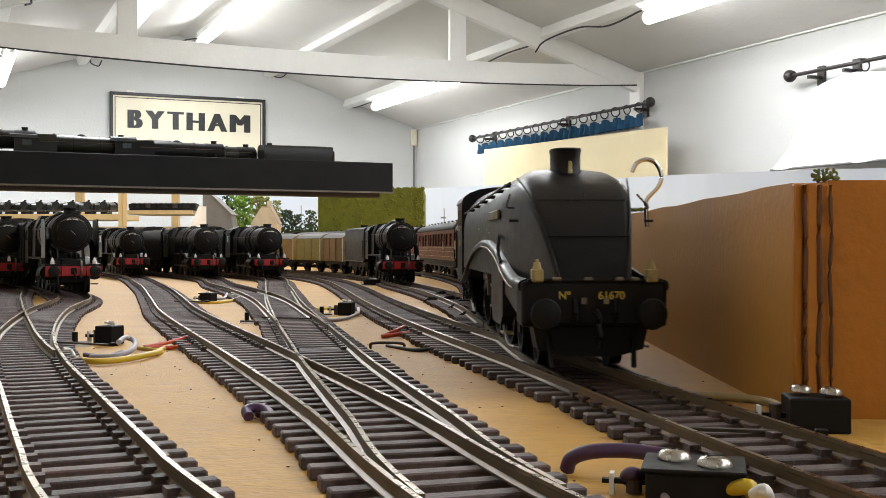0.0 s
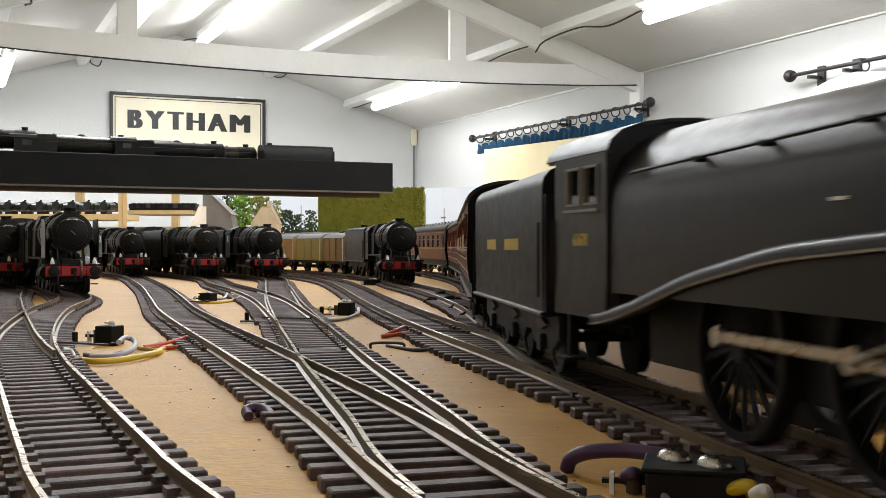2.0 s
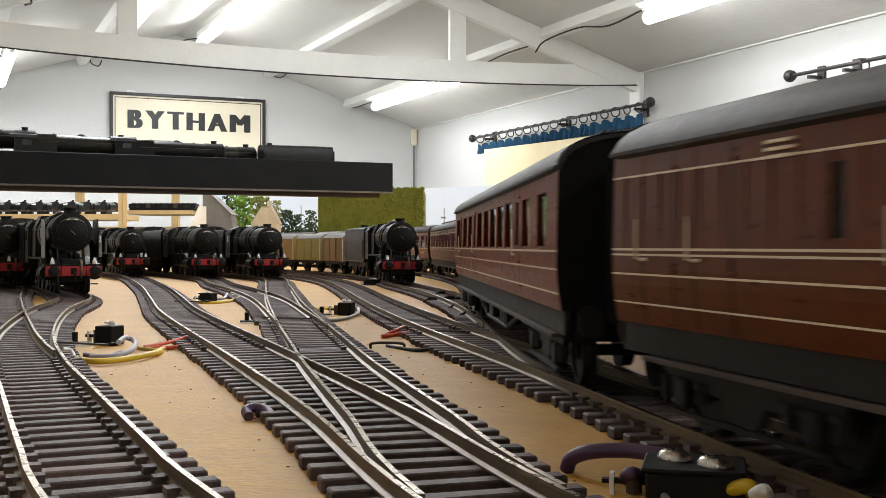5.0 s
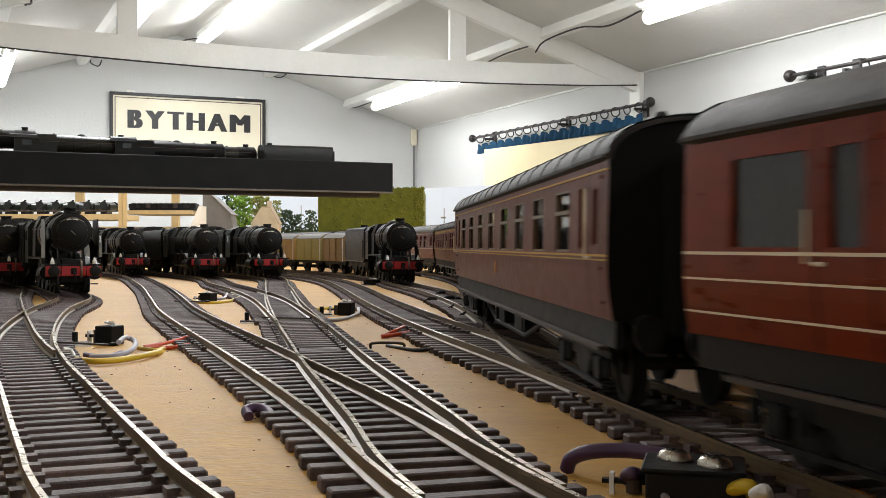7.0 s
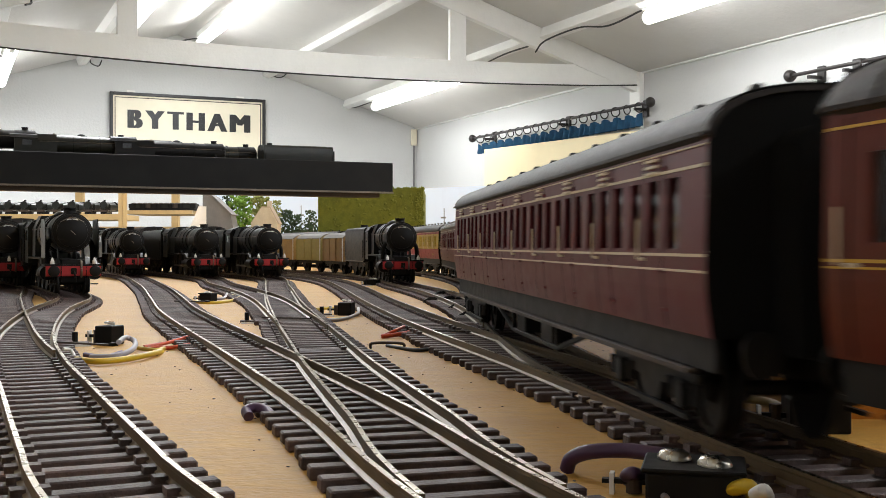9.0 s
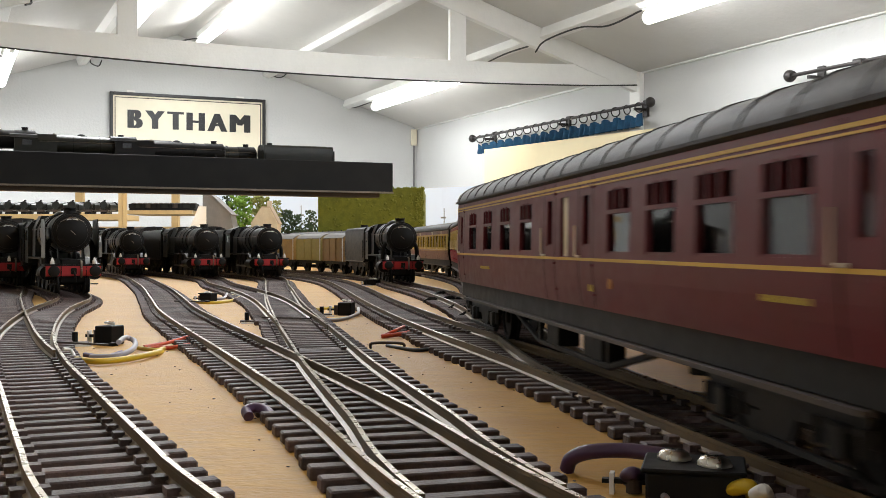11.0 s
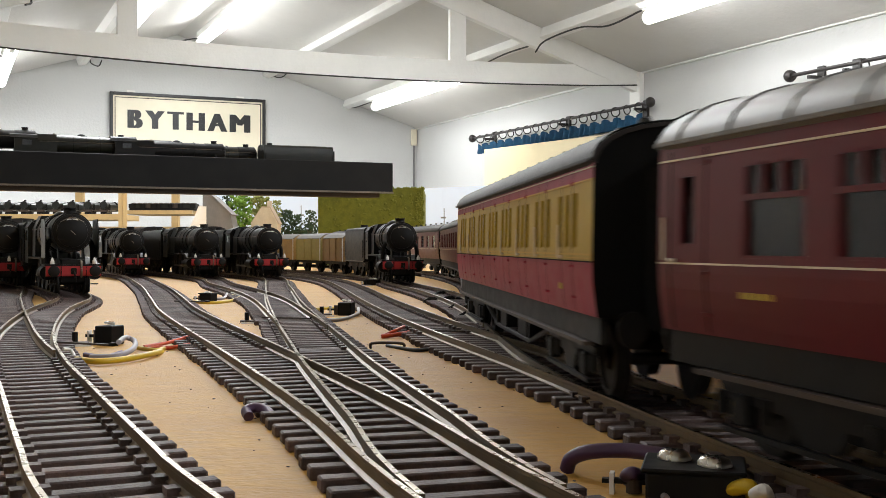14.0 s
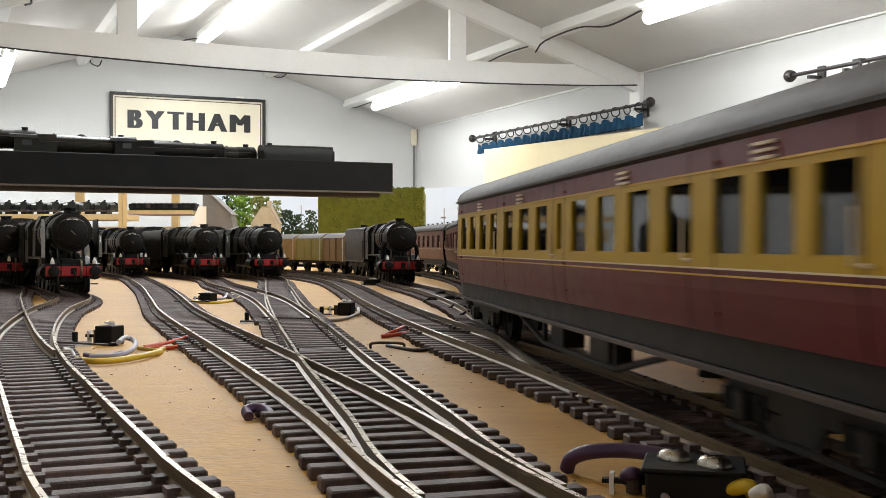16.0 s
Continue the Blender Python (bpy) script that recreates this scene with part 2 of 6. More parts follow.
def roof_truss(v):
    t = thing("roof_truss", ROOM @ pose(0, v, 0), "white painted timber roof truss spanning the room", "roof truss", "roof trusses", "structure")
    bm = bmesh.new()
    rings = []
    for i in range(13):
        u = LEFT + (RIGHT - LEFT) * i / 12
        k = (u - LEFT) / (RIGHT - LEFT)
        low = EYE_Z + 0.885 - 0.062 * math.sin(math.pi * min(1, max(0, k))) ** 0.8
        rings.append([(u, -0.02, low), (u, 0.02, low), (u, 0.02, low + 0.108), (u, -0.02, low + 0.108)])
    part("tie_beam", loft(rings, bm), GLOSSW, t)
    for side in (1, -1):
        w = RIGHT - RIDGE_U if side > 0 else RIDGE_U - LEFT
        e = RIDGE_U + side * w
        part("rafter", prism([(RIDGE_U, RIDGE - 0.002), (e, under(e) - 0.002), (e, under(e) - 0.115), (RIDGE_U, RIDGE - 0.115)], -0.024, 0.016), GLOSSW, t)
        q = RIDGE_U + side * 0.815
        part("post", box(q - 0.045, q + 0.045, -0.018, 0.012, EYE_Z + 0.90, under(q) - 0.06, 0.003), GLOSSW, t)
    return t


for v in (5.113, 1.2):
    roof_truss(v)


def tube_light(u, v0, v1, z, power=1.0):
    t = thing("tube_light", ROOM @ pose(u, (v0 + v1) / 2, z), "lit white fluorescent tube on a slim ceiling batten", "ceiling light", "tube lights")
    h = (v1 - v0) / 2
    # Radius widened past a real tube's, putting its glare into the shape.
    part("tube", cyl((0, -h, 0), (0, h, 0), 0.030, n=20), TUBE, t, "glowing white tube", smooth=True)
    part("batten", box(-0.022, 0.022, -h - 0.02, h + 0.02, 0.034, 0.080, 0.004), PLASTIC, t)
    for s in (-1, 1):
        part("lampholder", box(-0.014, 0.014, s * h - 0.012, s * h + 0.012, -0.018, 0.03, 0.003), PLASTIC, t)
    lamp = bpy.data.lights.new("tube_lamp", "AREA")
    lamp.shape, lamp.size, lamp.size_y, lamp.energy, lamp.color = "RECTANGLE", 0.05, v1 - v0, TUBE_WATTS * power, (0.93, 0.965, 1.0)
    lo = new("tube_lamp", lamp)
    lo.matrix_basis = ROOM @ pose(u, (v0 + v1) / 2, z - 0.042)
    return t


# Tubes with negative v0 are unseen, added to brighten the near board and engine.
for u, v0, v1, z, power in ((2.9, 6.22, 7.7, 1.035, 0.40), (2.9, 2.75, 4.2, 1.035, 0.62), (2.9, -0.9, 0.55, 1.035, 0.9),
                            (1.6, 6.13, 7.66, 1.40, 1.1), (1.6, 2.6, 4.1, 1.40, 1.25), (1.6, -1.0, 0.5, 1.40, 1.1), (1.6, -3.0, -1.5, 1.40, 1.1),
                            (0.32, 6.35, 7.65, 1.05, 0.9), (1.04, 5.45, 6.9, 1.345, 1.0), (0.32, 1.6, 3.1, 1.05, 1.0)):
    tube_light(u, v0, v1, EYE_Z + z, power)


# ---------------------------------------------------------------- the baseboard and its tracks
def slab(name, outline, z0, z1, material, label="", m=None):
    return structure(name, prism(outline, z0, z1, "z"), material, label, m or Matrix())


slab("baseboard", [(-0.06, -0.65), (0.72, -2.5), (1.18, -2.5), (0.36, -0.3), (0.36, 0.62), (0.60, 1.4), (1.02, 2.1), (1.02, 3.2), (-0.60, 3.2), (-0.68, 3.64), (-0.98, 3.64), (-0.82, 2.3), (-0.74, 0.9), (-0.58, 0.54), (-0.36, 0.0)], BOARD - 0.03, BOARD, PLY, "bare varnished plywood baseboard of the model railway")
for x, y in ((0.02, -0.5), (0.95, -2.4), (0.3, 0.3), (-0.65, 1.2), (0.4, 1.2), (-0.7, 3.0), (0.9, 3.0)):
    tagged(part("table_leg", box(x - 0.025, x + 0.025, y - 0.025, y + 0.025, 0.0, BOARD - 0.03), PINE), "square pine leg under the baseboard", "table leg", "table legs")

L_ONE = Line([(0.10, -0.12), (0.032, 0.0), (-0.0345, 0.124), (-0.0535, 0.164), (-0.081, 0.226), (-0.104, 0.278), (-0.128, 0.338), (-0.1535, 0.413), (-0.1815, 0.510), (-0.2155, 0.648), (-0.292, 0.812), (-0.42, 1.02), (-0.55, 1.25), (-0.66, 1.45)])
L_ONEB = Line([(0.10, -0.12), (0.032, 0.0), (-0.0345, 0.124), (-0.0535, 0.164), (-0.081, 0.226), (-0.104, 0.278), (-0.131, 0.336), (-0.162, 0.410), (-0.246, 0.620), (-0.316, 0.806), (-0.405, 0.97), (-0.53, 1.17), (-0.66, 1.36)])
L_TWO = Line([(0.085, -0.12), (0.045, 0.02), (0.005, 0.13), (-0.016, 0.20), (-0.050, 0.30), (-0.091, 0.417), (-0.123, 0.5125), (-0.157, 0.628), (-0.212, 0.81), (-0.307, 1.095), (-0.374, 1.245), (-0.455, 1.40), (-0.56, 1.6)])
L_THREE = Line([(0.085, -0.12), (0.045, 0.02), (0.006, 0.13), (-0.008, 0.193), (-0.0257, 0.274), (-0.0385, 0.34), (-0.0595, 0.45), (-0.0865, 0.60), (-0.121, 0.81), (-0.160, 1.03), (-0.221, 1.18), (-0.30, 1.33), (-0.42, 1.55)])
L_THREEB = Line([(-0.0385, 0.34), (-0.0605, 0.45), (-0.098, 0.62), (-0.137, 0.755), (-0.175, 0.873), (-0.217, 1.03), (-0.284, 1.18), (-0.37, 1.34), (-0.49, 1.55)])
FIVE = [(-0.845, 3.62), (-0.755, 3.1), (-0.655, 2.7), (-0.555, 2.42), (-0.42, 2.15), (-0.28, 1.9), (-0.18, 1.7), (-0.098, 1.5), (-0.048, 1.35), (-0.0155, 1.22), (0.0025, 1.12), (0.0125, 1.04), (0.0205, 0.96), (0.0255, 0.88), (0.0268, 0.80), (0.0264, 0.70), (0.0250, 0.60), (0.0240, 0.50), (0.0246, 0.411), (0.0285, 0.321), (0.0335, 0.258), (0.041, 0.2077), (0.047, 0.175), (0.0525, 0.1486), (0.064, 0.10), (0.077, 0.05), (0.091, 0.0), (0.125, -0.11), (0.19, -0.3), (0.3, -0.6), (0.52, -1.2), (0.74, -1.8), (0.96, -2.4)]
L_FIVE = Line(FIVE)
# the stock leans to the inside of the last bend
L_RUN = Line([(x + 0.0028 * min(1.0, max(0.0, (0.32 - y) / 0.15)), y) for x, y in FIVE])
L_FOUR = Line([(-0.21, 1.28), (-0.135, 1.09), (-0.0935, 0.947), (-0.0625, 0.776), (-0.0345, 0.594), (-0.0095, 0.45), (0.0085, 0.36), (0.0265, 0.28), (0.0385, 0.22), (0.047, 0.175), (0.0525, 0.1486)])
L_SIX = Line([(-0.52, 1.9), (-0.385, 1.68), (-0.28, 1.5), (-0.185, 1.33), (-0.118, 1.2), (-0.080, 1.1), (-0.053, 1.0), (-0.031, 0.86), (-0.006, 0.72), (0.0145, 0.56), (0.0246, 0.411)])

RAIL_PROFILE = [(-0.0011, 0), (0.0011, 0), (0.0011, 0.0003), (0.0003, 0.0006), (0.0003, 0.0017), (0.00042, 0.0019), (0.00042, 0.00245), (-0.00042, 0.00245), (-0.00042, 0.0019), (-0.0003, 0.0017), (-0.0003, 0.0006), (-0.0011, 0.0003)]
RAIL_FOOT = RAIL - 0.00245


def rail_mesh(line, off, s0, s1, step=0.012):
    bm = bmesh.new()
    n = max(2, int((s1 - s0) / step))
    rings = []
    for i in range(n + 1):
        s = s0 + (s1 - s0) * i / n
        p, d = line.at(s), line.way(s)
        side = Vector((d.y, -d.x, 0))
        wob = 0.00012 * math.sin(s * 23 + off * 900)
        rings.append([p + side * (off + x + wob) + Vector((0, 0, RAIL_FOOT + z)) for x, z in RAIL_PROFILE])
    loft(rings, bm)
    top = RAIL_FOOT + 0.0022
    for f in bm.faces:
        f.material_index = 1 if f.calc_center_median().z > top and abs(f.normal.z) > -1 and min(v.co.z for v in f.verts) > RAIL_FOOT + 0.0024 else 0
    return bm


def sleeper_mesh(length, chairs):
    bm = box(-0.00165, 0.00165, -length / 2, length / 2, 0, RAIL_FOOT - BOARD - 0.0001, 0.00025)
    for y in chairs:
        for s in (-1, 1):
            box(-0.0012, 0.0012, y + s * 0.0015 - 0.0009, y + s * 0.0015 + 0.0009, RAIL_FOOT - BOARD - 0.0003, RAIL_FOOT - BOARD + 0.0009, bm=bm)
    return mesh_of("sleeper", bm, SLEEPER)


SLEEPER_ONE = sleeper_mesh(0.030, (-GAUGE / 2, GAUGE / 2))
SLEEPER_BARE = sleeper_mesh(0.030, ())


def track(label, line, y_near, y_far, rails=((-1, None, None), (1, None, None)), skip=None, reach=None, pitch=0.0076):
    """Sleepers and two rails along a line. skip: lines whose sleepers serve here already; reach: a line that long timbers also carry."""
    t = thing("railway_track", Matrix(), label, "model track", "yard tracks")
    ends = sorted((line.near_y(y_near), line.near_y(y_far)))
    for side, a, b in rails:
        lo, hi = sorted((line.near_y(y_near if a is None else a), line.near_y(y_far if b is None else b)))
        part("rail", rail_mesh(line, side * GAUGE / 2, lo, hi), (RAILSIDE, RAILTOP), t)
    s = ends[0]
    rng = random.Random(round(line.length * 1e5))
    while s < ends[1]:
        p, d = line.at(s), line.way(s)
        s += pitch
        if skip and min((p - q).length for o in skip for q in o.p) < 0.0225:
            continue
        mesh, mid, wide = SLEEPER_ONE, p, 1.0
        if reach:
            side = Vector((d.y, -d.x, 0))
            offs = [(q - p).dot(side) for o in reach for q in o.p if abs((q - p).dot(d)) < 0.012 and abs((q - p).dot(side)) < 0.0225]
            if offs and max(map(abs, offs)) > 0.0015:
                lo, hi = min(0, *offs), max(0, *offs)
                mid, wide, mesh = p + side * (lo + hi) / 2, (0.030 + hi - lo) / 0.030, SLEEPER_BARE
        ob = part("sleeper", mesh, None, t)
        ob.matrix_basis = Matrix.Translation((mid.x, mid.y, BOARD)) @ Matrix.Rotation(math.atan2(d.y, d.x) + rng.uniform(-0.02, 0.02), 4, "Z") @ Matrix.Diagonal((1, wide * rng.uniform(0.985, 1.015), 1, 1))
    return t


# ---------------------------------------------------------------- rolling stock
TRAIN, WHEELS, GEAR = [], [], []


def thin_glass(name, tint):
    m = bpy.data.materials.new(name)
    m.use_nodes = True
    n, l = m.node_tree.nodes, m.node_tree.links
    n.remove(n["Principled BSDF"])
    tr, gl, mx, fr = n.new("ShaderNodeBsdfTransparent"), n.new("ShaderNodeBsdfGlossy"), n.new("ShaderNodeMixShader"), n.new("ShaderNodeFresnel")
    tr.inputs[0].default_value, gl.inputs["Roughness"].default_value, fr.inputs[0].default_value = (*tint, 1), 0.03, 1.5
    l.new(fr.outputs[0], mx.inputs[0])
    l.new(tr.outputs[0], mx.inputs[1])
    l.new(gl.outputs[0], mx.inputs[2])
    l.new(mx.outputs[0], n["Material Output"].inputs[0])
    return m


CLEAR = thin_glass("clear_pane", (0.86, 0.87, 0.88))
FROST = mat("cream_blind", (0.72, 0.64, 0.48), 0.6, vary=0.1, scale=60)
SEAT = mat("seat_cloth", (0.16, 0.06, 0.035), 0.9, vary=0.3, scale=120)
NAMEP = mat("dull_nameplate", (0.13, 0.10, 0.03), 0.45, metal=0.3, vary=0.3, scale=150)
CREST = mat("crest_gold", (0.55, 0.24, 0.03), 0.5, vary=0.3, scale=400)
RUST = mat("brown_frame", (0.06, 0.04, 0.028), 0.65, vary=0.3, scale=80)

ARCH = [(0.0181, 0.0437), (0.0178, 0.0449), (0.0168, 0.0467), (0.0150, 0.0484), (0.0122, 0.0499), (0.0085, 0.0510), (0.0044, 0.0516), (0.0, 0.0518)]


def half_width(z):
    """Half the body's width at a height: tucked in towards the sill."""
    return 0.0178 - 0.0014 * max(0.0, (0.0255 - z) / 0.0125) ** 1.7 - 0.0004 * max(0.0, (z - 0.033) / 0.011)


def coach_side(bm, sgn, length, holes, bands, x_extra=()):
    """One side of a coach with openings cut through. bands: (top height, material index), from the sill up."""
    xs = sorted({0.0, -length, *x_extra, *(v for h in holes for v in h[:2])})
    zs = sorted({0.0150, 0.0170, 0.0195, 0.0225, 0.0255, 0.0440, *(b[0] for b in bands if b[0] < 0.044), *(v for h in holes for v in h[2:4])})
    zs = [z for z in zs if 0.0150 <= z <= 0.0440]
    for x0, x1 in zip(xs, xs[1:]):
        for z0, z1 in zip(zs, zs[1:]):
            mx, mz = (x0 + x1) / 2, (z0 + z1) / 2
            if any(h[0] < mx < h[1] and h[2] < mz < h[3] for h in holes):
                continue
            f = bm.faces.new([bm.verts.new((x, sgn * half_width(z), z)) for x, z in ((x0, z0), (x1, z0), (x1, z1), (x0, z1))])
            f.material_index = next((b[1] for b in bands if mz < b[0]), bands[-1][1])
    for a, b, c, d in (h[:4] for h in holes):
        for (xa, za), (xb, zb) in (((a, c), (b, c)), ((b, c), (b, d)), ((b, d), (a, d)), ((a, d), (a, c))):
            f = bm.faces.new([bm.verts.new(p) for p in ((xa, sgn * half_width(za), za), (xb, sgn * half_width(zb), zb), (xb, sgn * (half_width(zb) - 0.0011), zb), (xa, sgn * (half_width(za) - 0.0011), za))])
            f.material_index = next((k[1] for k in bands if (za + zb) / 2 < k[0]), bands[-1][1])


def wheel_mesh(radius, s, width=0.0026):
    """One disc wheel with its flange on the inner face, turned about y."""
    prof = ((0.0, -s * width / 2 - s * 0.0004), (radius + 0.0008, -s * width / 2 - s * 0.0004), (radius + 0.0008, -s * width / 2 + s * 0.0002), (radius, -s * width / 2 + s * 0.0005), (radius, s * width / 2), (radius - 0.0011, s * width / 2), (radius - 0.0014, s * width / 2 - s * 0.0006), (0.0022, s * width / 2 - s * 0.0006), (0.0016, s * width / 2 + s * 0.0003), (0.0, s * width / 2 + s * 0.0003))
    return loft([[(max(r, 1e-5) * math.cos(a), y, max(r, 1e-5) * math.sin(a)) for a in (2 * math.pi * k / 26 for k in range(26))] for r, y in prof], caps=False)


def wheelset(parent, x, radius, z0=0.0, keyed=True):
    m = pose(x, 0, radius + z0)
    ob = part("wheelset", cyl((0, -GAUGE / 2, 0), (0, GAUGE / 2, 0), 0.0012, n=10), FRAMEBLK, parent, "", m)
    for s in (-1, 1):
        part("wheel", wheel_mesh(radius, s), FRAMEBLK, ob, "", pose(0, s * GAUGE / 2, 0), True)
    if keyed:
        WHEELS.append((ob, m, radius))
    return ob


def bogie(parent, x, wheelbase=0.034, keyed=True):
    """A four-wheeled bogie: side frames with axleboxes and springs, bolster, two wheelsets."""
    for s in (-1, 1):
        y0, y1 = s * 0.0128, s * 0.0142
        h = wheelbase / 2
        out = [(x - h - 0.007, 0.0098), (x + h + 0.007, 0.0098), (x + h + 0.005, 0.0075), (x + 0.006, 0.0068), (x + 0.004, 0.0038), (x - 0.004, 0.0038), (x - 0.006, 0.0068), (x - h - 0.005, 0.0075)]
        bm = prism(out, y0, y1)
        for e in (-h, h):
            box(x + e - 0.002, x + e + 0.002, y0, y1 + s * 0.0012, 0.0042, 0.0085, 0.0004, bm)
            for q in (-0.0055, 0.0055):
                cyl((x + e + q, s * 0.0142, 0.0052), (x + e + q, s * 0.0142, 0.0085), 0.0010, n=8, bm=bm)
        box(x - h - 0.004, x + h + 0.004, y0 + s * 0.0015, y1 + s * 0.0011, 0.0030, 0.0037, bm=bm)
        part("bogie_frame", bm, FRAMEBLK, parent)
    part("bolster", box(x - 0.004, x + 0.004, -0.013, 0.013, 0.0075, 0.012), FRAMEBLK, parent)
    for e in (-1, 1):
        wheelset(parent, x + e * wheelbase / 2, 0.0070, keyed=keyed)


def coach(label, length, body, bands, windows, roof, lines, doors=(), vents=None, ribs=0, pane=None, blinds=(), gang=True, panels=False, crests=(), bars=(), louvres=(), keyed=True, seats=True, roof_label="", ref=0.2955):
    """windows: (x0, x1, z0, z1, split) measured from the leading end; lines: (height, thickness, material)."""
    t = thing("passenger_coach", Matrix(), label, "model coach", "coaches of the passing train")
    k = length / ref
    windows = [(x0 * k, x1 * k, z0, z1, sp) for x0, x1, z0, z1, sp in windows]
    doors, louvres = [x * k for x in doors], [x * k for x in louvres]
    holes = [(-x1, -x0, z0, z1) for x0, x1, z0, z1, _ in windows]
    bm = bmesh.new()
    for s in (-1, 1):
        coach_side(bm, s, length, holes, bands)
    for x in (0.0, -length):
        ring = [(x, half_width(z), z) for z in (0.0150, 0.0170, 0.0195, 0.0225, 0.0255, 0.044)] + [(x, y, z) for y, z in ARCH[1:]]
        ring += [(x, -p[1], p[2]) for p in reversed(ring[:-1])]
        bm.faces.new([bm.verts.new(p) for p in ring]).material_index = len(body)
    bm.faces.new([bm.verts.new((x, y, 0.0150)) for x, y in ((0, -0.0164), (-length, -0.0164), (-length, 0.0164), (0, 0.0164))]).material_index = len(body)
    b = part("body", bm, [*body, GANGWAY], t)
    # roof
    rp = [(y * 1.018, z) for y, z in ARCH] + [(-y * 1.018, z) for y, z in reversed(ARCH[:-1])]
    rp = rp + [(y * 0.95, z - 0.0008) for y, z in reversed(rp)]
    ends = [(0.0006, 0.955), (-0.0035, 1.0), (-length + 0.0035, 1.0), (-length - 0.0006, 0.955)]
    rf = part("roof", loft([[(x, y * (0.6 + 0.4 * k) if k < 1 else y, 0.0437 + (z - 0.0437) * k) for y, z in rp] for x, k in ((0.0006, 0.93), (-0.004, 1.0), (-length + 0.004, 1.0), (-length - 0.0006, 0.93))]), roof, t, roof_label, smooth=True)
    if ribs:
        for i in range(ribs):
            x = -length * (i + 0.5) / ribs
            up = [(x, y * 1.026, z + 0.00025) for y, z in ARCH] + [(x, -y * 1.026, z + 0.00025) for y, z in reversed(ARCH[:-1])]
            part("roof_rib", loft([[(q[0] - 0.00045, q[1], q[2]), (q[0] + 0.00045, q[1], q[2]), (q[0] + 0.00045, q[1] * 0.98, q[2] - 0.0005), (q[0] - 0.00045, q[1] * 0.98, q[2] - 0.0005)] for q in up]), roof, rf)
    for i in range(vents or 0):
        x = -length * (i + 0.5) / vents
        v = cyl((x, -0.0050, 0.0508), (x, -0.0050, 0.0526), 0.0006, n=8)
        cyl((x, -0.0050, 0.0521), (x, -0.0050, 0.0532), 0.0016, 0.0009, n=12, bm=v)
        part("roof_vent", v, FRAMEBLK, t, smooth=True)
    for s in (-1, 1):
        for z, th, m in lines:
            part("lining", box(-length + 0.0004, -0.0004, s * (half_width(z) - 0.0002), s * (half_width(z) + 0.00022), z - th / 2, z + th / 2), m, t)
        part("gutter", box(-length, 0, s * 0.0177, s * 0.0185, 0.0434, 0.0440), roof, t)
        part("solebar", box(-length + 0.001, -0.001, s * 0.0148, s * 0.0160, 0.0112, 0.0150), FRAMEBLK, t)
        part("step_board", box(-length + 0.01, -0.01, s * 0.0150, s * 0.0172, 0.0104, 0.0110), RUST, t)
        # queen-post truss rods
        q = length / 2
        rod = bmesh.new()
        pts = [(-q + 0.060, 0.0100), (-q + 0.030, 0.0045), (-q - 0.030, 0.0045), (-q - 0.060, 0.0100)]
        for (xa, za), (xb, zb) in zip(pts, pts[1:]):
            cyl((xa, s * 0.0135, za), (xb, s * 0.0135, zb), 0.0007, n=6, bm=rod)
        for e in (-0.030, 0.030):
            box(-q + e - 0.0008, -q + e + 0.0008, s * 0.0130, s * 0.0140, 0.0045, 0.011, bm=rod)
        part("truss_rod", rod, FRAMEBLK, t)
        for x0, x1 in ((-q + 0.012, -q + 0.026), (-q - 0.022, -q - 0.010)):
            part("battery_box", box(x0, x1, s * 0.0085, s * 0.0140, 0.0050, 0.0105, 0.0003), FRAMEBLK, t)
        for x in doors:
            seam = bmesh.new()
            for e in (-0.0052, 0.0052):
                zs = (0.0155, 0.0185, 0.0255, 0.0425)
                for z0, z1 in zip(zs, zs[1:]):
                    y0, y1 = half_width(z0) + 0.00012, half_width(z1) + 0.00012
                    seam.faces.new([seam.verts.new(p) for p in ((-x + e - 0.00022, s * y0, z0), (-x + e + 0.00022, s * y0, z0), (-x + e + 0.00022, s * y1, z1), (-x + e - 0.00022, s * y1, z1))])
            part("door_gap", seam, GANGWAY, t)
            h = cyl((-x - 0.0040, s * half_width(0.0275), 0.0275), (-x - 0.0040, s * (half_width(0.0275) + 0.0007), 0.0275), 0.0003, n=6)
            cyl((-x - 0.0046, s * (half_width(0.0275) + 0.0007), 0.0275), (-x - 0.0030, s * (half_width(0.0275) + 0.0007), 0.0275), 0.0003, n=6, bm=h)
            cyl((-x - 0.0066, s * (half_width(0.029) + 0.0005), 0.0275), (-x - 0.0066, s * (half_width(0.029) + 0.0005), 0.0335), 0.00022, n=6, bm=h)
            part("door_handle", h, LINEW, t, "small brass door handle and grab rail")
            for z in (0.0185, 0.0255, 0.0405):
                part("hinge", box(-x + 0.0046, -x + 0.0058, s * half_width(z), s * (half_width(z) + 0.0005), z - 0.0003, z + 0.0003), body[0], t)
        for x in louvres:
            v = bmesh.new()
            for k in range(3):
                box(-x - 0.0030, -x + 0.0030, s * 0.0172, s * 0.0182, 0.0398 + k * 0.0009, 0.0402 + k * 0.0009, bm=v)
            part("louvre_vent", v, LINEW, t, "pale slatted ventilator over the door")
        for x, z, r in crests:
            part("crest", cyl((-x, s * (half_width(z) - 0.0003), z), (-x, s * (half_width(z) + 0.0002), z), r, n=16), CREST, t, "round gold crest")
        for x0, x1, z, hgt in bars:
            n = max(2, int((x1 - x0) / 0.0016))
            for k in range(n):
                xa = x0 + (x1 - x0) * k / n
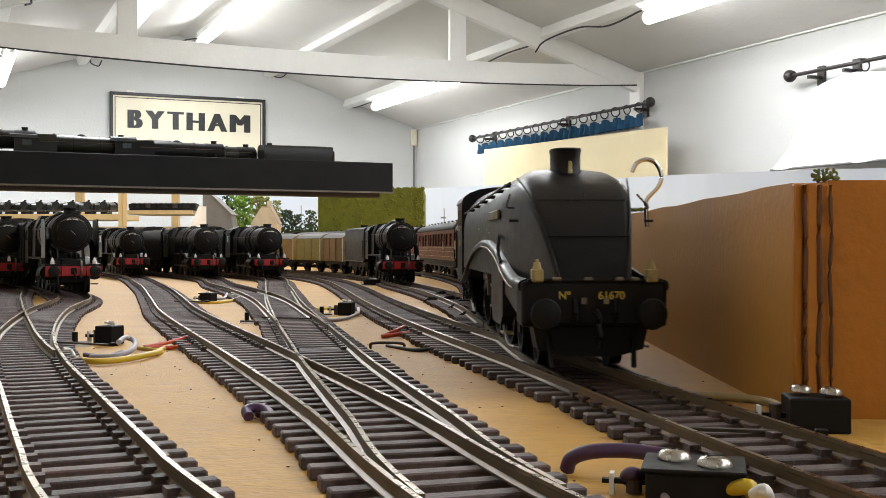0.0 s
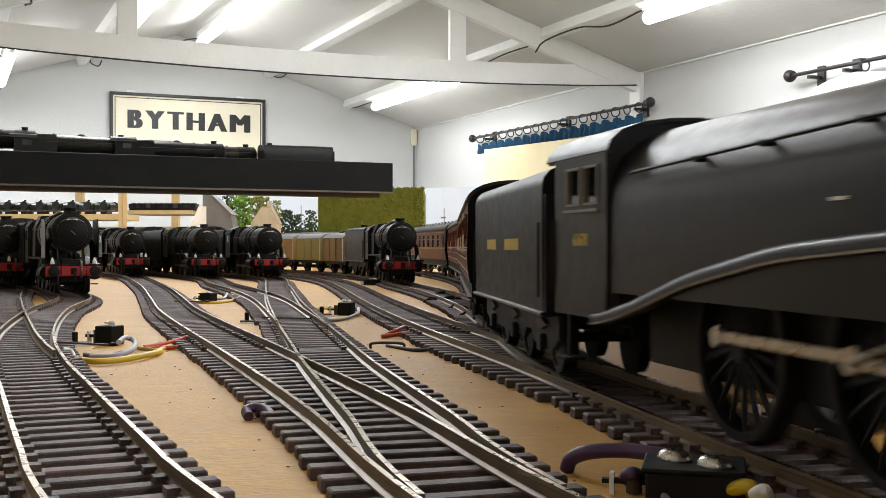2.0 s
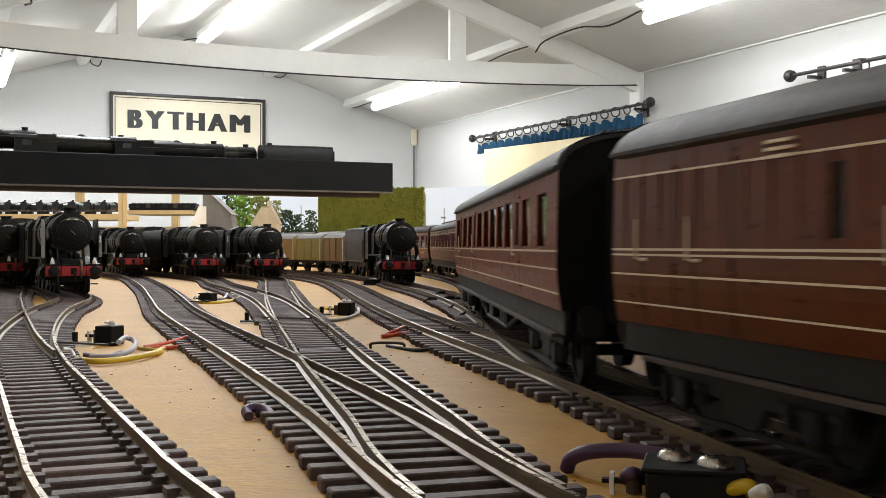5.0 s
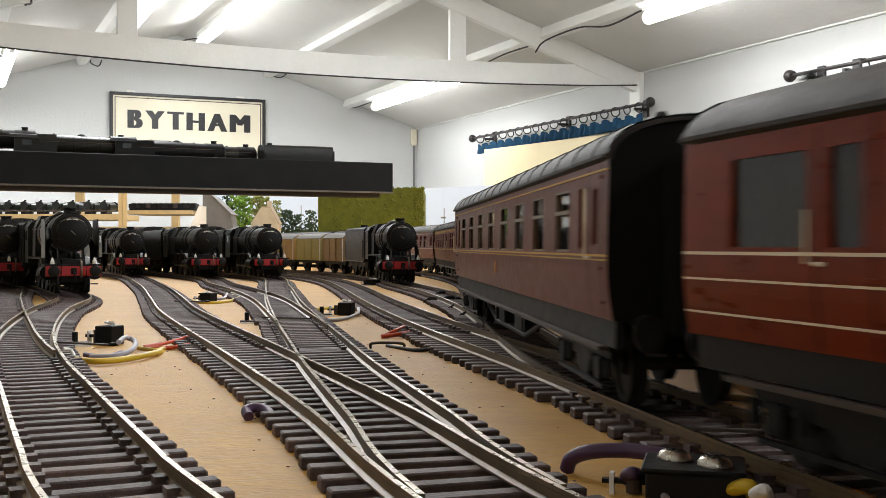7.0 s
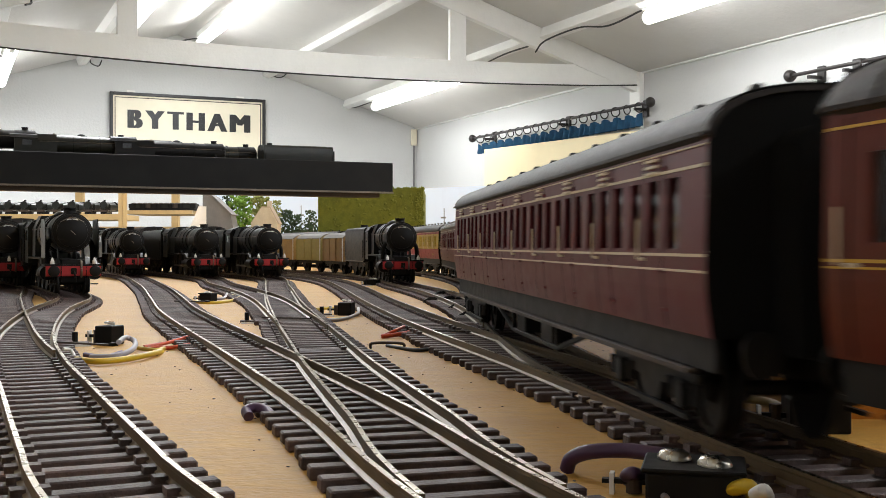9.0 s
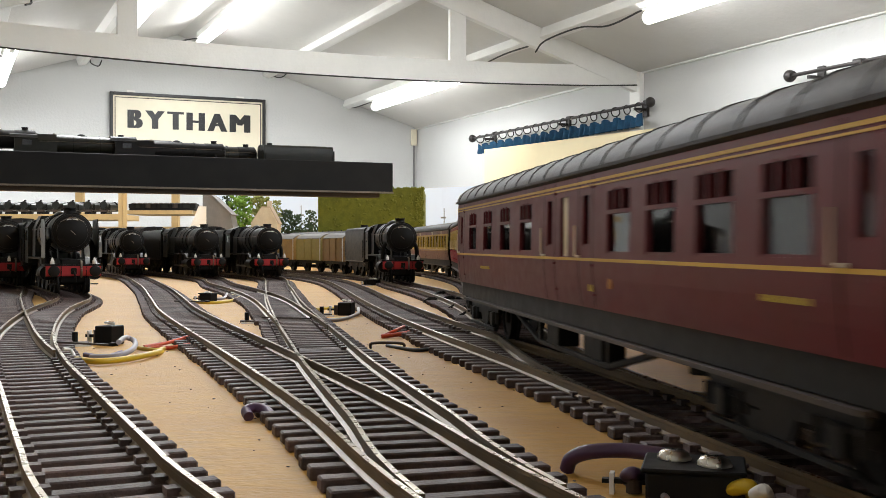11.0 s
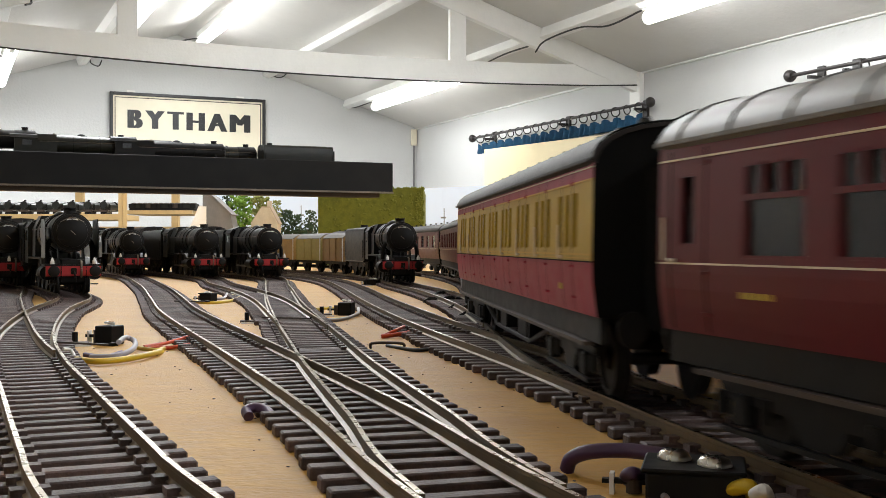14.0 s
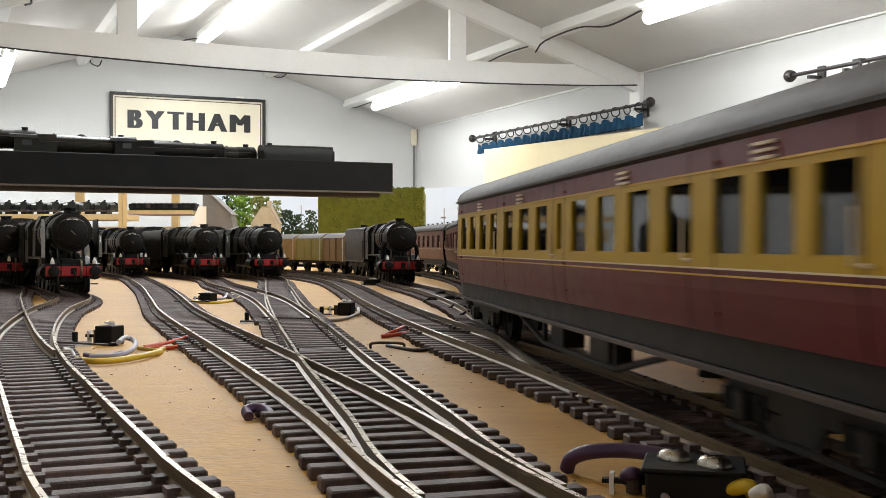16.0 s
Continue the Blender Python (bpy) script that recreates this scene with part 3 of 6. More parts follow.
                part("lettering_bar", box(-xa - 0.0010, -xa, s * (half_width(z) - 0.0002), s * (half_width(z) + 0.0002), z - hgt / 2, z + hgt / 2), GOLD, t)
        for i, (x0, x1, z0, z1, split) in enumerate(windows):
            y = s * (half_width((z0 + z1) / 2) - 0.0008)
            w = part("window", box(-x1 - 0.0002, -x0 + 0.0002, y, y - s * 0.00012, z0 - 0.0002, z1 + 0.0002), FROST if i in blinds else (pane or CLEAR), t, "cream frosted window" if i in blinds else "")
            fr = bmesh.new()
            g = 0.00035
            for a, b2, c, d in ((-x1, -x1 + g, z0, z1), (-x0 - g, -x0, z0, z1), (-x1, -x0, z0, z0 + g), (-x1, -x0, z1 - g, z1)):
                box(a, b2, y + s * 0.0002, y + s * 0.0006, c, d, bm=fr)
            if split:
                zc = z1 - (z1 - z0) * 0.36
                box(-x1, -x0, y + s * 0.0001, y + s * 0.0009, zc - 0.00035, zc + 0.00035, bm=fr)
                if split > 1:
                    for q in (0.33, 0.66):
                        box(-x1 + (x1 - x0) * q - 0.0003, -x1 + (x1 - x0) * q + 0.0003, y + s * 0.0001, y + s * 0.0009, zc, z1, bm=fr)
            part("window_frame", fr, body[-1] if split == 0 else (DSTEEL if split == 1 else body[0]), w)
        if panels:
            for x in np.arange(0.006, length - 0.004, 0.0062):
                part("beading", box(-x - 0.00025, -x + 0.00025, s * 0.0175, s * 0.01785, 0.0285, 0.0400), body[0], t)
    if seats:
        part("interior_floor", box(-length + 0.002, -0.002, -0.0158, 0.0158, 0.0153, 0.0160), DARKIN, t)
        n = int(length / 0.0215)
        for i in range(n):
            x = -(i + 0.5) * length / n
            part("seat", box(x - 0.0035, x + 0.0035, -0.0145, 0.0145, 0.0160, 0.0262, 0.0008), SEAT, t)
    else:
        part("partition", box(-length + 0.002, -0.002, -0.0125, 0.0125, 0.014, 0.043), DARKIN, t)
    for e, x in ((1, 0.0), (-1, -length)):
        if gang:
            folds = []
            for k in range(20):
                w, top = (0.0078, 0.0441) if k % 2 else (0.0070, 0.0433)
                folds.append([(x + e * k * 0.00046, y, z) for y, z in ((-w, 0.0135), (w, 0.0135), (w, top - 0.002), (w - 0.002, top), (-w + 0.002, top), (-w, top - 0.002))])
            g = loft(folds)
            part("gangway_bellows", g, GANGWAY, t, "black corridor bellows")
        for s in (-1, 1):
            bu = cyl((x, s * 0.0115, 0.0138), (x + e * 0.0045, s * 0.0115, 0.0138), 0.0012, n=10)
            cyl((x + e * 0.0042, s * 0.0115, 0.0138), (x + e * 0.0050, s * 0.0115, 0.0138), 0.0028, n=16, bm=bu)
            part("buffer", bu, FRAMEBLK, t)
        part("coupling", box(x - 0.002, x + e * 0.0055, -0.0012, 0.0012, 0.0105, 0.0125), FRAMEBLK, t)
    part("underframe", box(-length + 0.03, -0.03, -0.0085, 0.0085, 0.0096, 0.0150), FRAMEBLK, t)
    part("vacuum_cylinder", cyl((-length / 2 + 0.04, 0.004, 0.004), (-length / 2 + 0.04, 0.004, 0.0105), 0.0035, n=14), FRAMEBLK, t)
    for x in (-0.036, -length + 0.036):
        bogie(t, x, keyed=keyed)
    return t


def row(n, x0, x1, w, z0, z1, split=0):
    """n equal windows spread from x0 to x1."""
    if n == 1:
        return [((x0 + x1 - w) / 2, (x0 + x1 + w) / 2, z0, z1, split)]
    return [(x0 + (x1 - x0 - w) * i / (n - 1), x0 + (x1 - x0 - w) * i / (n - 1) + w, z0, z1, split) for i in range(n)]


def text_mesh(body_text, size, depth=0.0001, bold=0.0):
    cu = bpy.data.curves.new("lettering", "FONT")
    cu.body, cu.size, cu.extrude, cu.offset, cu.align_x, cu.align_y = body_text, size, depth, bold, "CENTER", "CENTER"
    tmp = new("lettering", cu)
    me = bpy.data.meshes.new_from_object(tmp.evaluated_get(bpy.context.evaluated_depsgraph_get()))
    bpy.data.objects.remove(tmp)
    return me


def lettering(name, words, size, material, parent, m, bold=0.0, label=""):
    me = text_mesh(words, size, size * 0.02, bold)
    me.materials.clear()
    me.materials.append(material)
    return part(name, me, None, parent, label, m)


def spoked_wheel(r, n, y, w, s):
    """One spoked driving wheel on the side s with its balance weight."""
    bm = bmesh.new()
    seg = 40
    for r0, r1, ya, yb in ((r - 0.0013, r, y - w / 2, y + w / 2), (r - 0.0016, r + 0.0008, y - s * w * 0.62 - 0.0003, y - s * w * 0.62 + 0.0003)):
        rings = [[(rr * math.cos(a), yy, rr * math.sin(a)) for a in (2 * math.pi * k / seg for k in range(seg))] for rr, yy in ((r0, ya), (r1, ya), (r1, yb), (r0, yb), (r0, ya))]
        loft(rings, bm, caps=False)
    cyl((0, y - w / 2, 0), (0, y + w / 2 + s * 0.0003, 0), 0.0022, n=14, bm=bm)
    return bm


def buffer_set(t, z=0.0138, x=0.0, material=None):
    for s in (-1, 1):
        b = part("buffer", cyl((x, s * 0.0117, z), (x + 0.0052, s * 0.0117, z), 0.0017, n=14), FRAMEBLK, t, smooth=True)
        bm = bmesh.new()
        loft([[(x + xx, s * 0.0117 + rr * math.cos(a), z + rr * math.sin(a)) for a in (2 * math.pi * k / 24 for k in range(24))] for xx, rr in ((0.0050, 0.0030), (0.0056, 0.0034), (0.0063, 0.0031), (0.0067, 0.0018), (0.0068, 0.0002))], bm)
        part("buffer_head", bm, material or FRAMEBLK, b, smooth=True)


def head_lamp(t, x, y, z, material, k=1.0):
    bm = box(x - 0.0012 * k, x + 0.0012 * k, y - 0.0011 * k, y + 0.0011 * k, z, z + 0.0024 * k, 0.0003)
    cyl((x, y, z + 0.0022 * k), (x, y, z + 0.0036 * k), 0.0009 * k, 0.0006 * k, n=10, bm=bm)
    cyl((x + 0.001 * k, y, z + 0.0012 * k), (x + 0.0017 * k, y, z + 0.0012 * k), 0.0007 * k, n=10, bm=bm)
    cyl((x, y, z + 0.0034 * k), (x, y, z + 0.0042 * k), 0.0003 * k, n=8, bm=bm)
    part("head_lamp", bm, material, t, "small head lamp with a handle")


def section(w, z0, z1, rt, n=7, flat=0.0):
    """Right half to left half of a casing section: upright sides of half width w up to z1, rounded with radius rt at the top."""
    pts = [(w, z0), (w, z0 + (z1 - rt - z0) * 0.5)]
    for k in range(n + 1):
        a = math.pi / 2 * k / n
        pts.append((w - rt + rt * math.cos(a), z1 - rt + rt * math.sin(a)))
    return pts + [(-y, z) for y, z in reversed(pts)]


def streamlined_loco():
    """The black wedge-fronted engine: x = 0 at its buffer beam."""
    t = thing("steam_locomotive", Matrix(), "black streamlined model steam locomotive with a sloping wedge front", "model locomotive", "the passing train")
    K = 1.33
    # casing: height of the top and corner radius along the engine
    prof = ((-0.0006, 0.0206, 0.0012, 0.0080), (-0.0030, 0.0256, 0.0014, 0.0091), (-0.0054, 0.0298, 0.0016, 0.0100), (-0.0085, 0.0340, 0.0018, 0.0110), (-0.0125, 0.0381, 0.0022, 0.0121), (-0.0170, 0.0416, 0.0032, 0.0132),
            (-0.0220, 0.0443, 0.0050, 0.0143), (-0.0275, 0.0462, 0.0075, 0.0149), (-0.034, 0.0472, 0.0100, 0.0153), (-0.045, 0.0478, 0.0125, 0.0156), (-0.075, 0.0479, 0.0135, 0.0158), (-0.105, 0.0480, 0.0140, 0.0160), (-0.1378, 0.0481, 0.0140, 0.0161))
    bm = loft([[(x * K, y, z) for y, z in section(w, 0.0198, zt, r)] for x, zt, r, w in prof])
    part("boiler_casing", bm, LOCOBLK, t, "satin black wedge-shaped casing", smooth=True)
    # door line over the wedge, hinges and edge strips
    part("front_door_line", wire([(-0.0056 * K + 0.0006, y, 0.0299) for y in (-0.0096, 0, 0.0096)], 0.00016, n=6), FRAMEBLK, t)
    part("casing_joint", wire([(-0.0126 * K + 0.0005, y, 0.0383) for y in (-0.0105, 0, 0.0105)], 0.00014, n=6), FRAMEBLK, t)
    for s in (-1, 1):
        pts = [(x * K + 0.0002, s * (w - 0.0006), zt - 0.0003) for x, zt, r, w in prof[:7]]
        part("casing_edge", wire(pts, 0.00025, n=6), LOCOBLK, t)
    part("front_lip", box(0.0004, 0.0012, -0.0150, 0.0150, 0.0200, 0.0206, 0.0001), LOCOBLK, t)
    for y in (-0.0085, -0.0015, 0.0055, 0.0090):
        part("hinge", box(0.0006, 0.0018, y - 0.0009, y + 0.0009, 0.0202, 0.0210, 0.0002), DSTEEL, t)
    # front beam block with the running number
    beam = part("front_beam", box(-0.009, 0.0010, -0.0163, 0.0163, 0.0102, 0.0202, 0.0009, seg=2), FRAMEBLK, t)
    lettering("running_number", "N\u00ba", 0.0024, GOLD, t, pose(0.0012, -0.0068, 0.0170, 90, 0, 90), 0.00005, "gold painted figures")
    lettering("running_number", "61670", 0.0024, GOLD, t, pose(0.0012, 0.0037, 0.0170, 90, 0, 90), 0.00005, "gold painted figures")
    buffer_set(t, 0.0133, 0.0004, FRAMEBLK)
    part("coupling_hook", wire([(0.001, 0, 0.0138), (0.0045, 0, 0.0136), (0.0055, 0, 0.0122), (0.0040, 0, 0.0110)], 0.0006, n=6), FRAMEBLK, t)
    for y in (-0.0045, 0.0045):
        part("vacuum_pipe", wire([(0.0012, y, 0.0112), (0.0022, y, 0.0130), (0.0018, y, 0.0158), (0.0008, y, 0.0160)], 0.0006, n=6), FRAMEBLK, t)
        part("lamp_bracket", box(0.0010, 0.0016, y * 0.55 - 0.0006, y * 0.55 + 0.0006, 0.0152, 0.0166), DSTEEL, t)
    part("screw_coupling", wire([(0.0045, 0, 0.0118), (0.0062, 0.0005, 0.0085), (0.0050, 0.0005, 0.0060)], 0.0006, n=6), FRAMEBLK, t)
    part("front_skirt", prism([(-0.0135, 0.0120), (0.0135, 0.0120), (0.0120, 0.0050), (0.0060, 0.0034), (-0.0060, 0.0034), (-0.0120, 0.0050)], -0.012, -0.004, "x"), FRAMEBLK, t)
    for s in (-1, 1):
        part("guard_iron", wire([(-0.006, s * 0.0095, 0.011), (-0.003, s * 0.0095, 0.006), (-0.001, s * 0.0092, 0.0014)], 0.0006, n=6), FRAMEBLK, t)
        head_lamp(t, 0.0004, s * 0.0128, 0.0199, BRASS, 1.2)
        # small front foot platform beside the wedge
        part("front_platform", box(-0.030, 0.0004, s * 0.0080, s * 0.0163, 0.0191, 0.0199, 0.0002), LOCOBLK, t)
    part("lamp_iron", cyl((-0.0135 * K + 0.0008, 0.0012, 0.0365), (-0.0150 * K + 0.0008, 0.0012, 0.0400), 0.0003, n=6), FRAMEBLK, t)
    # oblong chimney
    bm = bmesh.new()
    rings = []
    for z, k in ((0.0450, 1.16), (0.0470, 1.0), (0.0507, 1.0), (0.0515, 1.07), (0.0519, 1.04), (0.0519, 0.8), (0.0496, 0.75)):
        rings.append([(-0.0300 * K + math.copysign(abs(math.cos(a)) ** 0.8, math.cos(a)) * 0.0062 * k, math.copysign(abs(math.sin(a)) ** 0.8, math.sin(a)) * 0.0037 * k, z) for a in (2 * math.pi * i / 24 for i in range(24))])
    part("chimney", loft(rings, bm), FRAMEBLK, t, smooth=True)
    part("whistle", cyl((-0.0240 * K, 0.0, 0.0455), (-0.0240 * K, 0.0, 0.0485), 0.0006, 0.0004, n=10), BRASS, t, "brass chime whistle")
    for x in (-0.060, -0.085):
        part("safety_valve" if x < -0.07 else "casing_cover", ball((x * K, 0, 0.0478), 0.0022, s=(1.6, 1, 0.35)), LOCOBLK, t, smooth=True)

    # curved running plate: ledge and skirt
    def ledge(x):
        pts = ((0.0, 0.0197), (-0.014, 0.0198), (-0.026, 0.0220), (-0.040, 0.0262), (-0.056, 0.0286), (-0.075, 0.0290), (-0.095, 0.0272), (-0.114, 0.0232), (-0.130, 0.0180), (-0.142, 0.0152), (-0.160, 0.0150))
        xs = [p[0] * K for p in pts][::-1]
        return float(np.interp(x, xs, [p[1] for p in pts][::-1]))

    for s in (-1, 1):
        rings = []
        for i in range(41):
            x = -0.0005 - i / 40 * 0.1425 * K
            z = sum(ledge(x + d) for d in (-0.004, 0, 0.004)) / 3
            rings.append([(x, s * 0.0150, z + 0.0010), (x, s * 0.0162, z + 0.0006), (x, s * 0.0168, z + 0.0002), (x, s * 0.0170, z - 0.0004), (x, s * 0.0169, z - 0.0016), (x, s * 0.0150, z - 0.0016)])
        part("running_plate", loft(rings), LOCOBLK, t, "curved running plate over the wheels", smooth=True)
        part("running_plate_edge", wire([(r[4][0], s * 0.01705, r[4][2] + 0.0002) for r in rings[2:]], 0.00022, n=5, per=2), DSTEEL, t)
        # cylinder casing and front side skirt
        out = [(-0.026 * K, 0.0205), (-0.048 * K, 0.0265), (-0.048 * K, 0.0120), (-0.045 * K, 0.0080), (-0.030 * K, 0.0080), (-0.026 * K, 0.0105)]
        part("cylinder_casing", prism(out, s * 0.0135, s * 0.0168), LOCOBLK, t)
        part("cylinder_drain", wire([(-0.030 * K, s * 0.0160, 0.0082), (-0.020 * K, s * 0.0163, 0.0046), (-0.012 * K, s * 0.0160, 0.0045)], 0.00035, n=6), DSTEEL, t)
        part("side_step", box(-0.030 * K, -0.025 * K, s * 0.0140, s * 0.0168, 0.0060, 0.0066, 0.0001), BRASS if s < 0 else FRAMEBLK, t)
        part("front_side_sheet", prism([(-0.001, 0.0195), (-0.014 * K, 0.0195), (-0.026 * K, 0.0210), (-0.026 * K, 0.0160), (-0.012 * K, 0.0135), (-0.001, 0.0120)], s * 0.0145, s * 0.0162), LOCOBLK, t)
        # hand rail with stanchions, nameplate, small fittings
        rail = [(-0.030 * K, s * 0.0143, 0.0435), (-0.045 * K, s * 0.0150, 0.0428), (-0.080 * K, s * 0.0157, 0.0415), (-0.130 * K, s * 0.0163, 0.0395)]
        part("hand_rail", wire(rail, 0.0003, n=6), FRAMEBLK, t)
        for x in (-0.036, -0.050, -0.066, -0.082, -0.098, -0.112):
            z = float(np.interp(-x, [0.030, 0.045, 0.080, 0.118], [0.0435, 0.0428, 0.0415, 0.0398]))
            yy = float(np.interp(-x, [0.030, 0.045, 0.080, 0.118], [0.0143, 0.0150, 0.0157, 0.0163]))
            part("hand_rail_knob", cyl((x * K, s * (yy - 0.0022), z), (x * K, s * (yy + 0.0003), z), 0.0005, n=8), FRAMEBLK, t)
        part("nameplate", box(-0.058 * K, -0.039 * K, s * 0.0156, s * 0.0163, 0.0348, 0.0372, 0.0002), NAMEP, t, "plain gold-edged nameplate")
        for x, z in ((-0.064, 0.0325), (-0.085, 0.0330), (-0.072, 0.0300), (-0.058, 0.0315)):
            part("washout_plug", box(x * K - 0.0016, x * K + 0.0016, s * 0.0157, s * 0.0162, z - 0.0002, z + 0.0002), STEEL, t)
        part("step_bracket", wire([(-0.030 * K, s * 0.0166, 0.0236), (-0.033 * K, s * 0.0170, 0.0262), (-0.036 * K, s * 0.0164, 0.0300), (-0.040 * K, s * 0.0160, 0.0302)], 0.0005, n=6), LOCOBLK, t)
        part("front_grab_rail", wire([(-0.014 * K, s * 0.0158, 0.0365), (-0.016 * K, s * 0.0172, 0.0370), (-0.020 * K, s * 0.0158, 0.0400)], 0.00025, n=6), FRAMEBLK, t)
        part("side_lamp_iron", cyl((-0.012 * K, s * 0.0150, 0.0335), (-0.012 * K, s * 0.0172, 0.0335), 0.0003, n=6), FRAMEBLK, t)
    # cab
    c0 = -0.1375 * K
    holes = [(c0 - 0.0110, c0 - 0.0035, 0.0350, 0.0420), (c0 - 0.0200, c0 - 0.0125, 0.0350, 0.0420)]
    sides = []
    for s in (-1, 1):
        cab = bmesh.new()
        xs = sorted({c0, c0 - 0.0270, *(v for h in holes for v in h[:2])})
        zs = (0.0150, 0.0250, 0.0350, 0.0420, 0.0445)
        for x0, x1 in zip(xs, xs[1:]):
            for z0, z1 in zip(zs, zs[1:]):
                if any(h[0] < (x0 + x1) / 2 < h[1] and h[2] <= z0 and z1 <= h[3] for h in holes):
                    continue
                box(x0, x1, s * 0.0161, s * 0.0167, z0, z1, bm=cab)
        bmesh.ops.remove_doubles(cab, verts=cab.verts[:], dist=1e-6)
        sides.append(part("cab_side", cab, LOCOBLK, t))
    up = [(0.0169, 0.0440), (0.0162, 0.0458), (0.0140, 0.0476), (0.0100, 0.0490), (0.0050, 0.0497), (0, 0.0499)]
    up = up + [(-y, z) for y, z in reversed(up[:-1])]
    part("cab_roof", loft([[(x, y, z) for y, z in up] + [(x, y * 0.95, z - 0.0006) for y, z in reversed(up)] for x in (c0 + 0.001, c0 - 0.032)]), LOCOBLK, t, smooth=True)
    part("cab_front", prism([(y, z) for y, z in [(0.0166, 0.02)] + up + [(-0.0166, 0.02)]], c0 - 0.0006, c0 + 0.0004, "x"), LOCOBLK, t)
    part("cab_interior", box(c0 - 0.006, c0 - 0.001, -0.014, 0.014, 0.016, 0.043), DARKIN, t)
    for s in (-1, 1):
        for h in holes:
            f = bmesh.new()
            for a, b2, c, d in ((h[0], h[0] + 0.0004, h[2], h[3]), (h[1] - 0.0004, h[1], h[2], h[3]), (h[0], h[1], h[2], h[2] + 0.0004), (h[0], h[1], h[3] - 0.0004, h[3])):
                box(a, b2, s * 0.0162, s * 0.0170, c, d, bm=f)
            part("window_frame", f, DSTEEL, sides[s > 0])
            part("window_pane", box(h[0], h[1], s * 0.0163, s * 0.0164, h[2], h[3]), CLEAR, sides[s > 0])
        part("cab_sill", box(c0 - 0.021, c0 - 0.003, s * 0.0166, s * 0.0173, 0.0338, 0.0343), DSTEEL, t)
        part("cab_grab_rail", cyl((c0 - 0.0276, s * 0.0171, 0.0190), (c0 - 0.0276, s * 0.0171, 0.0330), 0.0003, n=6), FRAMEBLK, t)
        lettering("cab_number", "61670", 0.0030, GOLD, t, pose(c0 - 0.0125, s * 0.0168, 0.0287, 90, 0, 0 if s < 0 else 180), 0.00008, "gold painted figures")
        part("cab_step", box(c0 - 0.028, c0 - 0.022, s * 0.012, s * 0.0165, 0.0060, 0.0066), FRAMEBLK, t)
        part("cab_step_hanger", box(c0 - 0.0255, c0 - 0.0245, s * 0.014, s * 0.0146, 0.006, 0.016), FRAMEBLK, t)
    part("frames", box(-0.140 * K, -0.008, -0.0068, 0.0068, 0.0075, 0.0240), FRAMEBLK, t)
    part("firebox_bottom", box(-0.125 * K, -0.085 * K, -0.0065, 0.0065, 0.0070, 0.0300), FRAMEBLK, t)
    for x in (-0.0165, -0.0400):
        wheelset(t, x * K, 0.0064)
    # driving wheels, rods and motion work
    R, CR = 0.0132, 0.0043
    SPOKE = mesh_of("spoke", cyl((0.0015, 0, 0), (R - 0.001, 0, 0), 0.00055, 0.0004, n=5), FRAMEBLK)
    axles = [-0.0585 * K, -0.0840 * K, -0.1115 * K]
    for x in axles:
        for s in (-1, 1):
            m = pose(x, 0, R)
            w = part("driving_wheel", spoked_wheel(R, 18, s * 0.0088, 0.0024, s), FRAMEBLK, t, "black spoked driving wheel", m, True)
            WHEELS.append((w, m, R))
            for k in range(18):
                part("spoke", SPOKE, None, w, "", pose(0, s * 0.0088, 0, 0, k * 20, 0))
        m = pose(x, 0, R)
        WHEELS.append((part("axle", cyl((0, -0.009, 0), (0, 0.009, 0), 0.0014, n=10), FRAMEBLK, t, "", m), m, R))
    for s in (-1, 1):
        bm = bmesh.new()
        for a, b2 in zip(axles, axles[1:]):
            box(b2, a, -0.00035, 0.00035, -0.0007, 0.0007, bm=bm)
        for a in axles:
            cyl((a, -0.0006, 0), (a, 0.0006, 0), 0.0015, n=12, bm=bm)
        GEAR.append(("couple", part("coupling_rod", bm, STEEL, t, "bright steel coupling rod"), s, R, CR, axles))
        ln = axles[0] - axles[1] + 0.022 * K
        bm = box(0, ln, -0.0004, 0.0004, -0.0008, 0.0008)
        for a in (0, ln):
            cyl((a, -0.0007, 0), (a, 0.0007, 0), 0.0017, n=12, bm=bm)
        GEAR.append(("connect", part("connecting_rod", bm, STEEL, t, "bright steel connecting rod"), s, R, CR, (axles[1], ln)))
        bm = box(-0.002, 0.002, -0.001, 0.001, -0.0022, 0.0022, 0.0003)
        cyl((0, 0, 0), (0.016, 0, 0), 0.0006, n=8, bm=bm)
        GEAR.append(("cross", part("crosshead", bm, STEEL, t, "bright steel crosshead"), s, R, CR, (axles[1], ln)))
        part("slide_bar", box(-0.072 * K, -0.046 * K, s * 0.0128, s * 0.0142, 0.0158, 0.0165, bm=box(-0.072 * K, -0.046 * K, s * 0.0128, s * 0.0142, 0.0098, 0.0104)), STEEL, t)
        part("motion_bracket", box(-0.0735 * K, -0.0715 * K, s * 0.0100, s * 0.0148, 0.0130, 0.0270), RUST, t)
        part("expansion_link", wire([(-0.0775 * K, s * 0.0132, 0.0245), (-0.0760 * K, s * 0.0132, 0.0215), (-0.0770 * K, s * 0.0132, 0.0180)], 0.0008, n=6), DSTEEL, t)
        part("radius_rod", wire([(-0.0770 * K, s * 0.0134, 0.0222), (-0.062 * K, s * 0.0136, 0.0215), (-0.047 * K, s * 0.0136, 0.0208)], 0.0005, n=6), DSTEEL, t)
        part("eccentric_rod", wire([(-0.0770 * K, s * 0.0140, 0.0180), (-0.0820 * K, s * 0.0142, 0.0160), (-0.0850 * K, s * 0.0142, 0.0145)], 0.0005, n=6), DSTEEL, t)
    return t


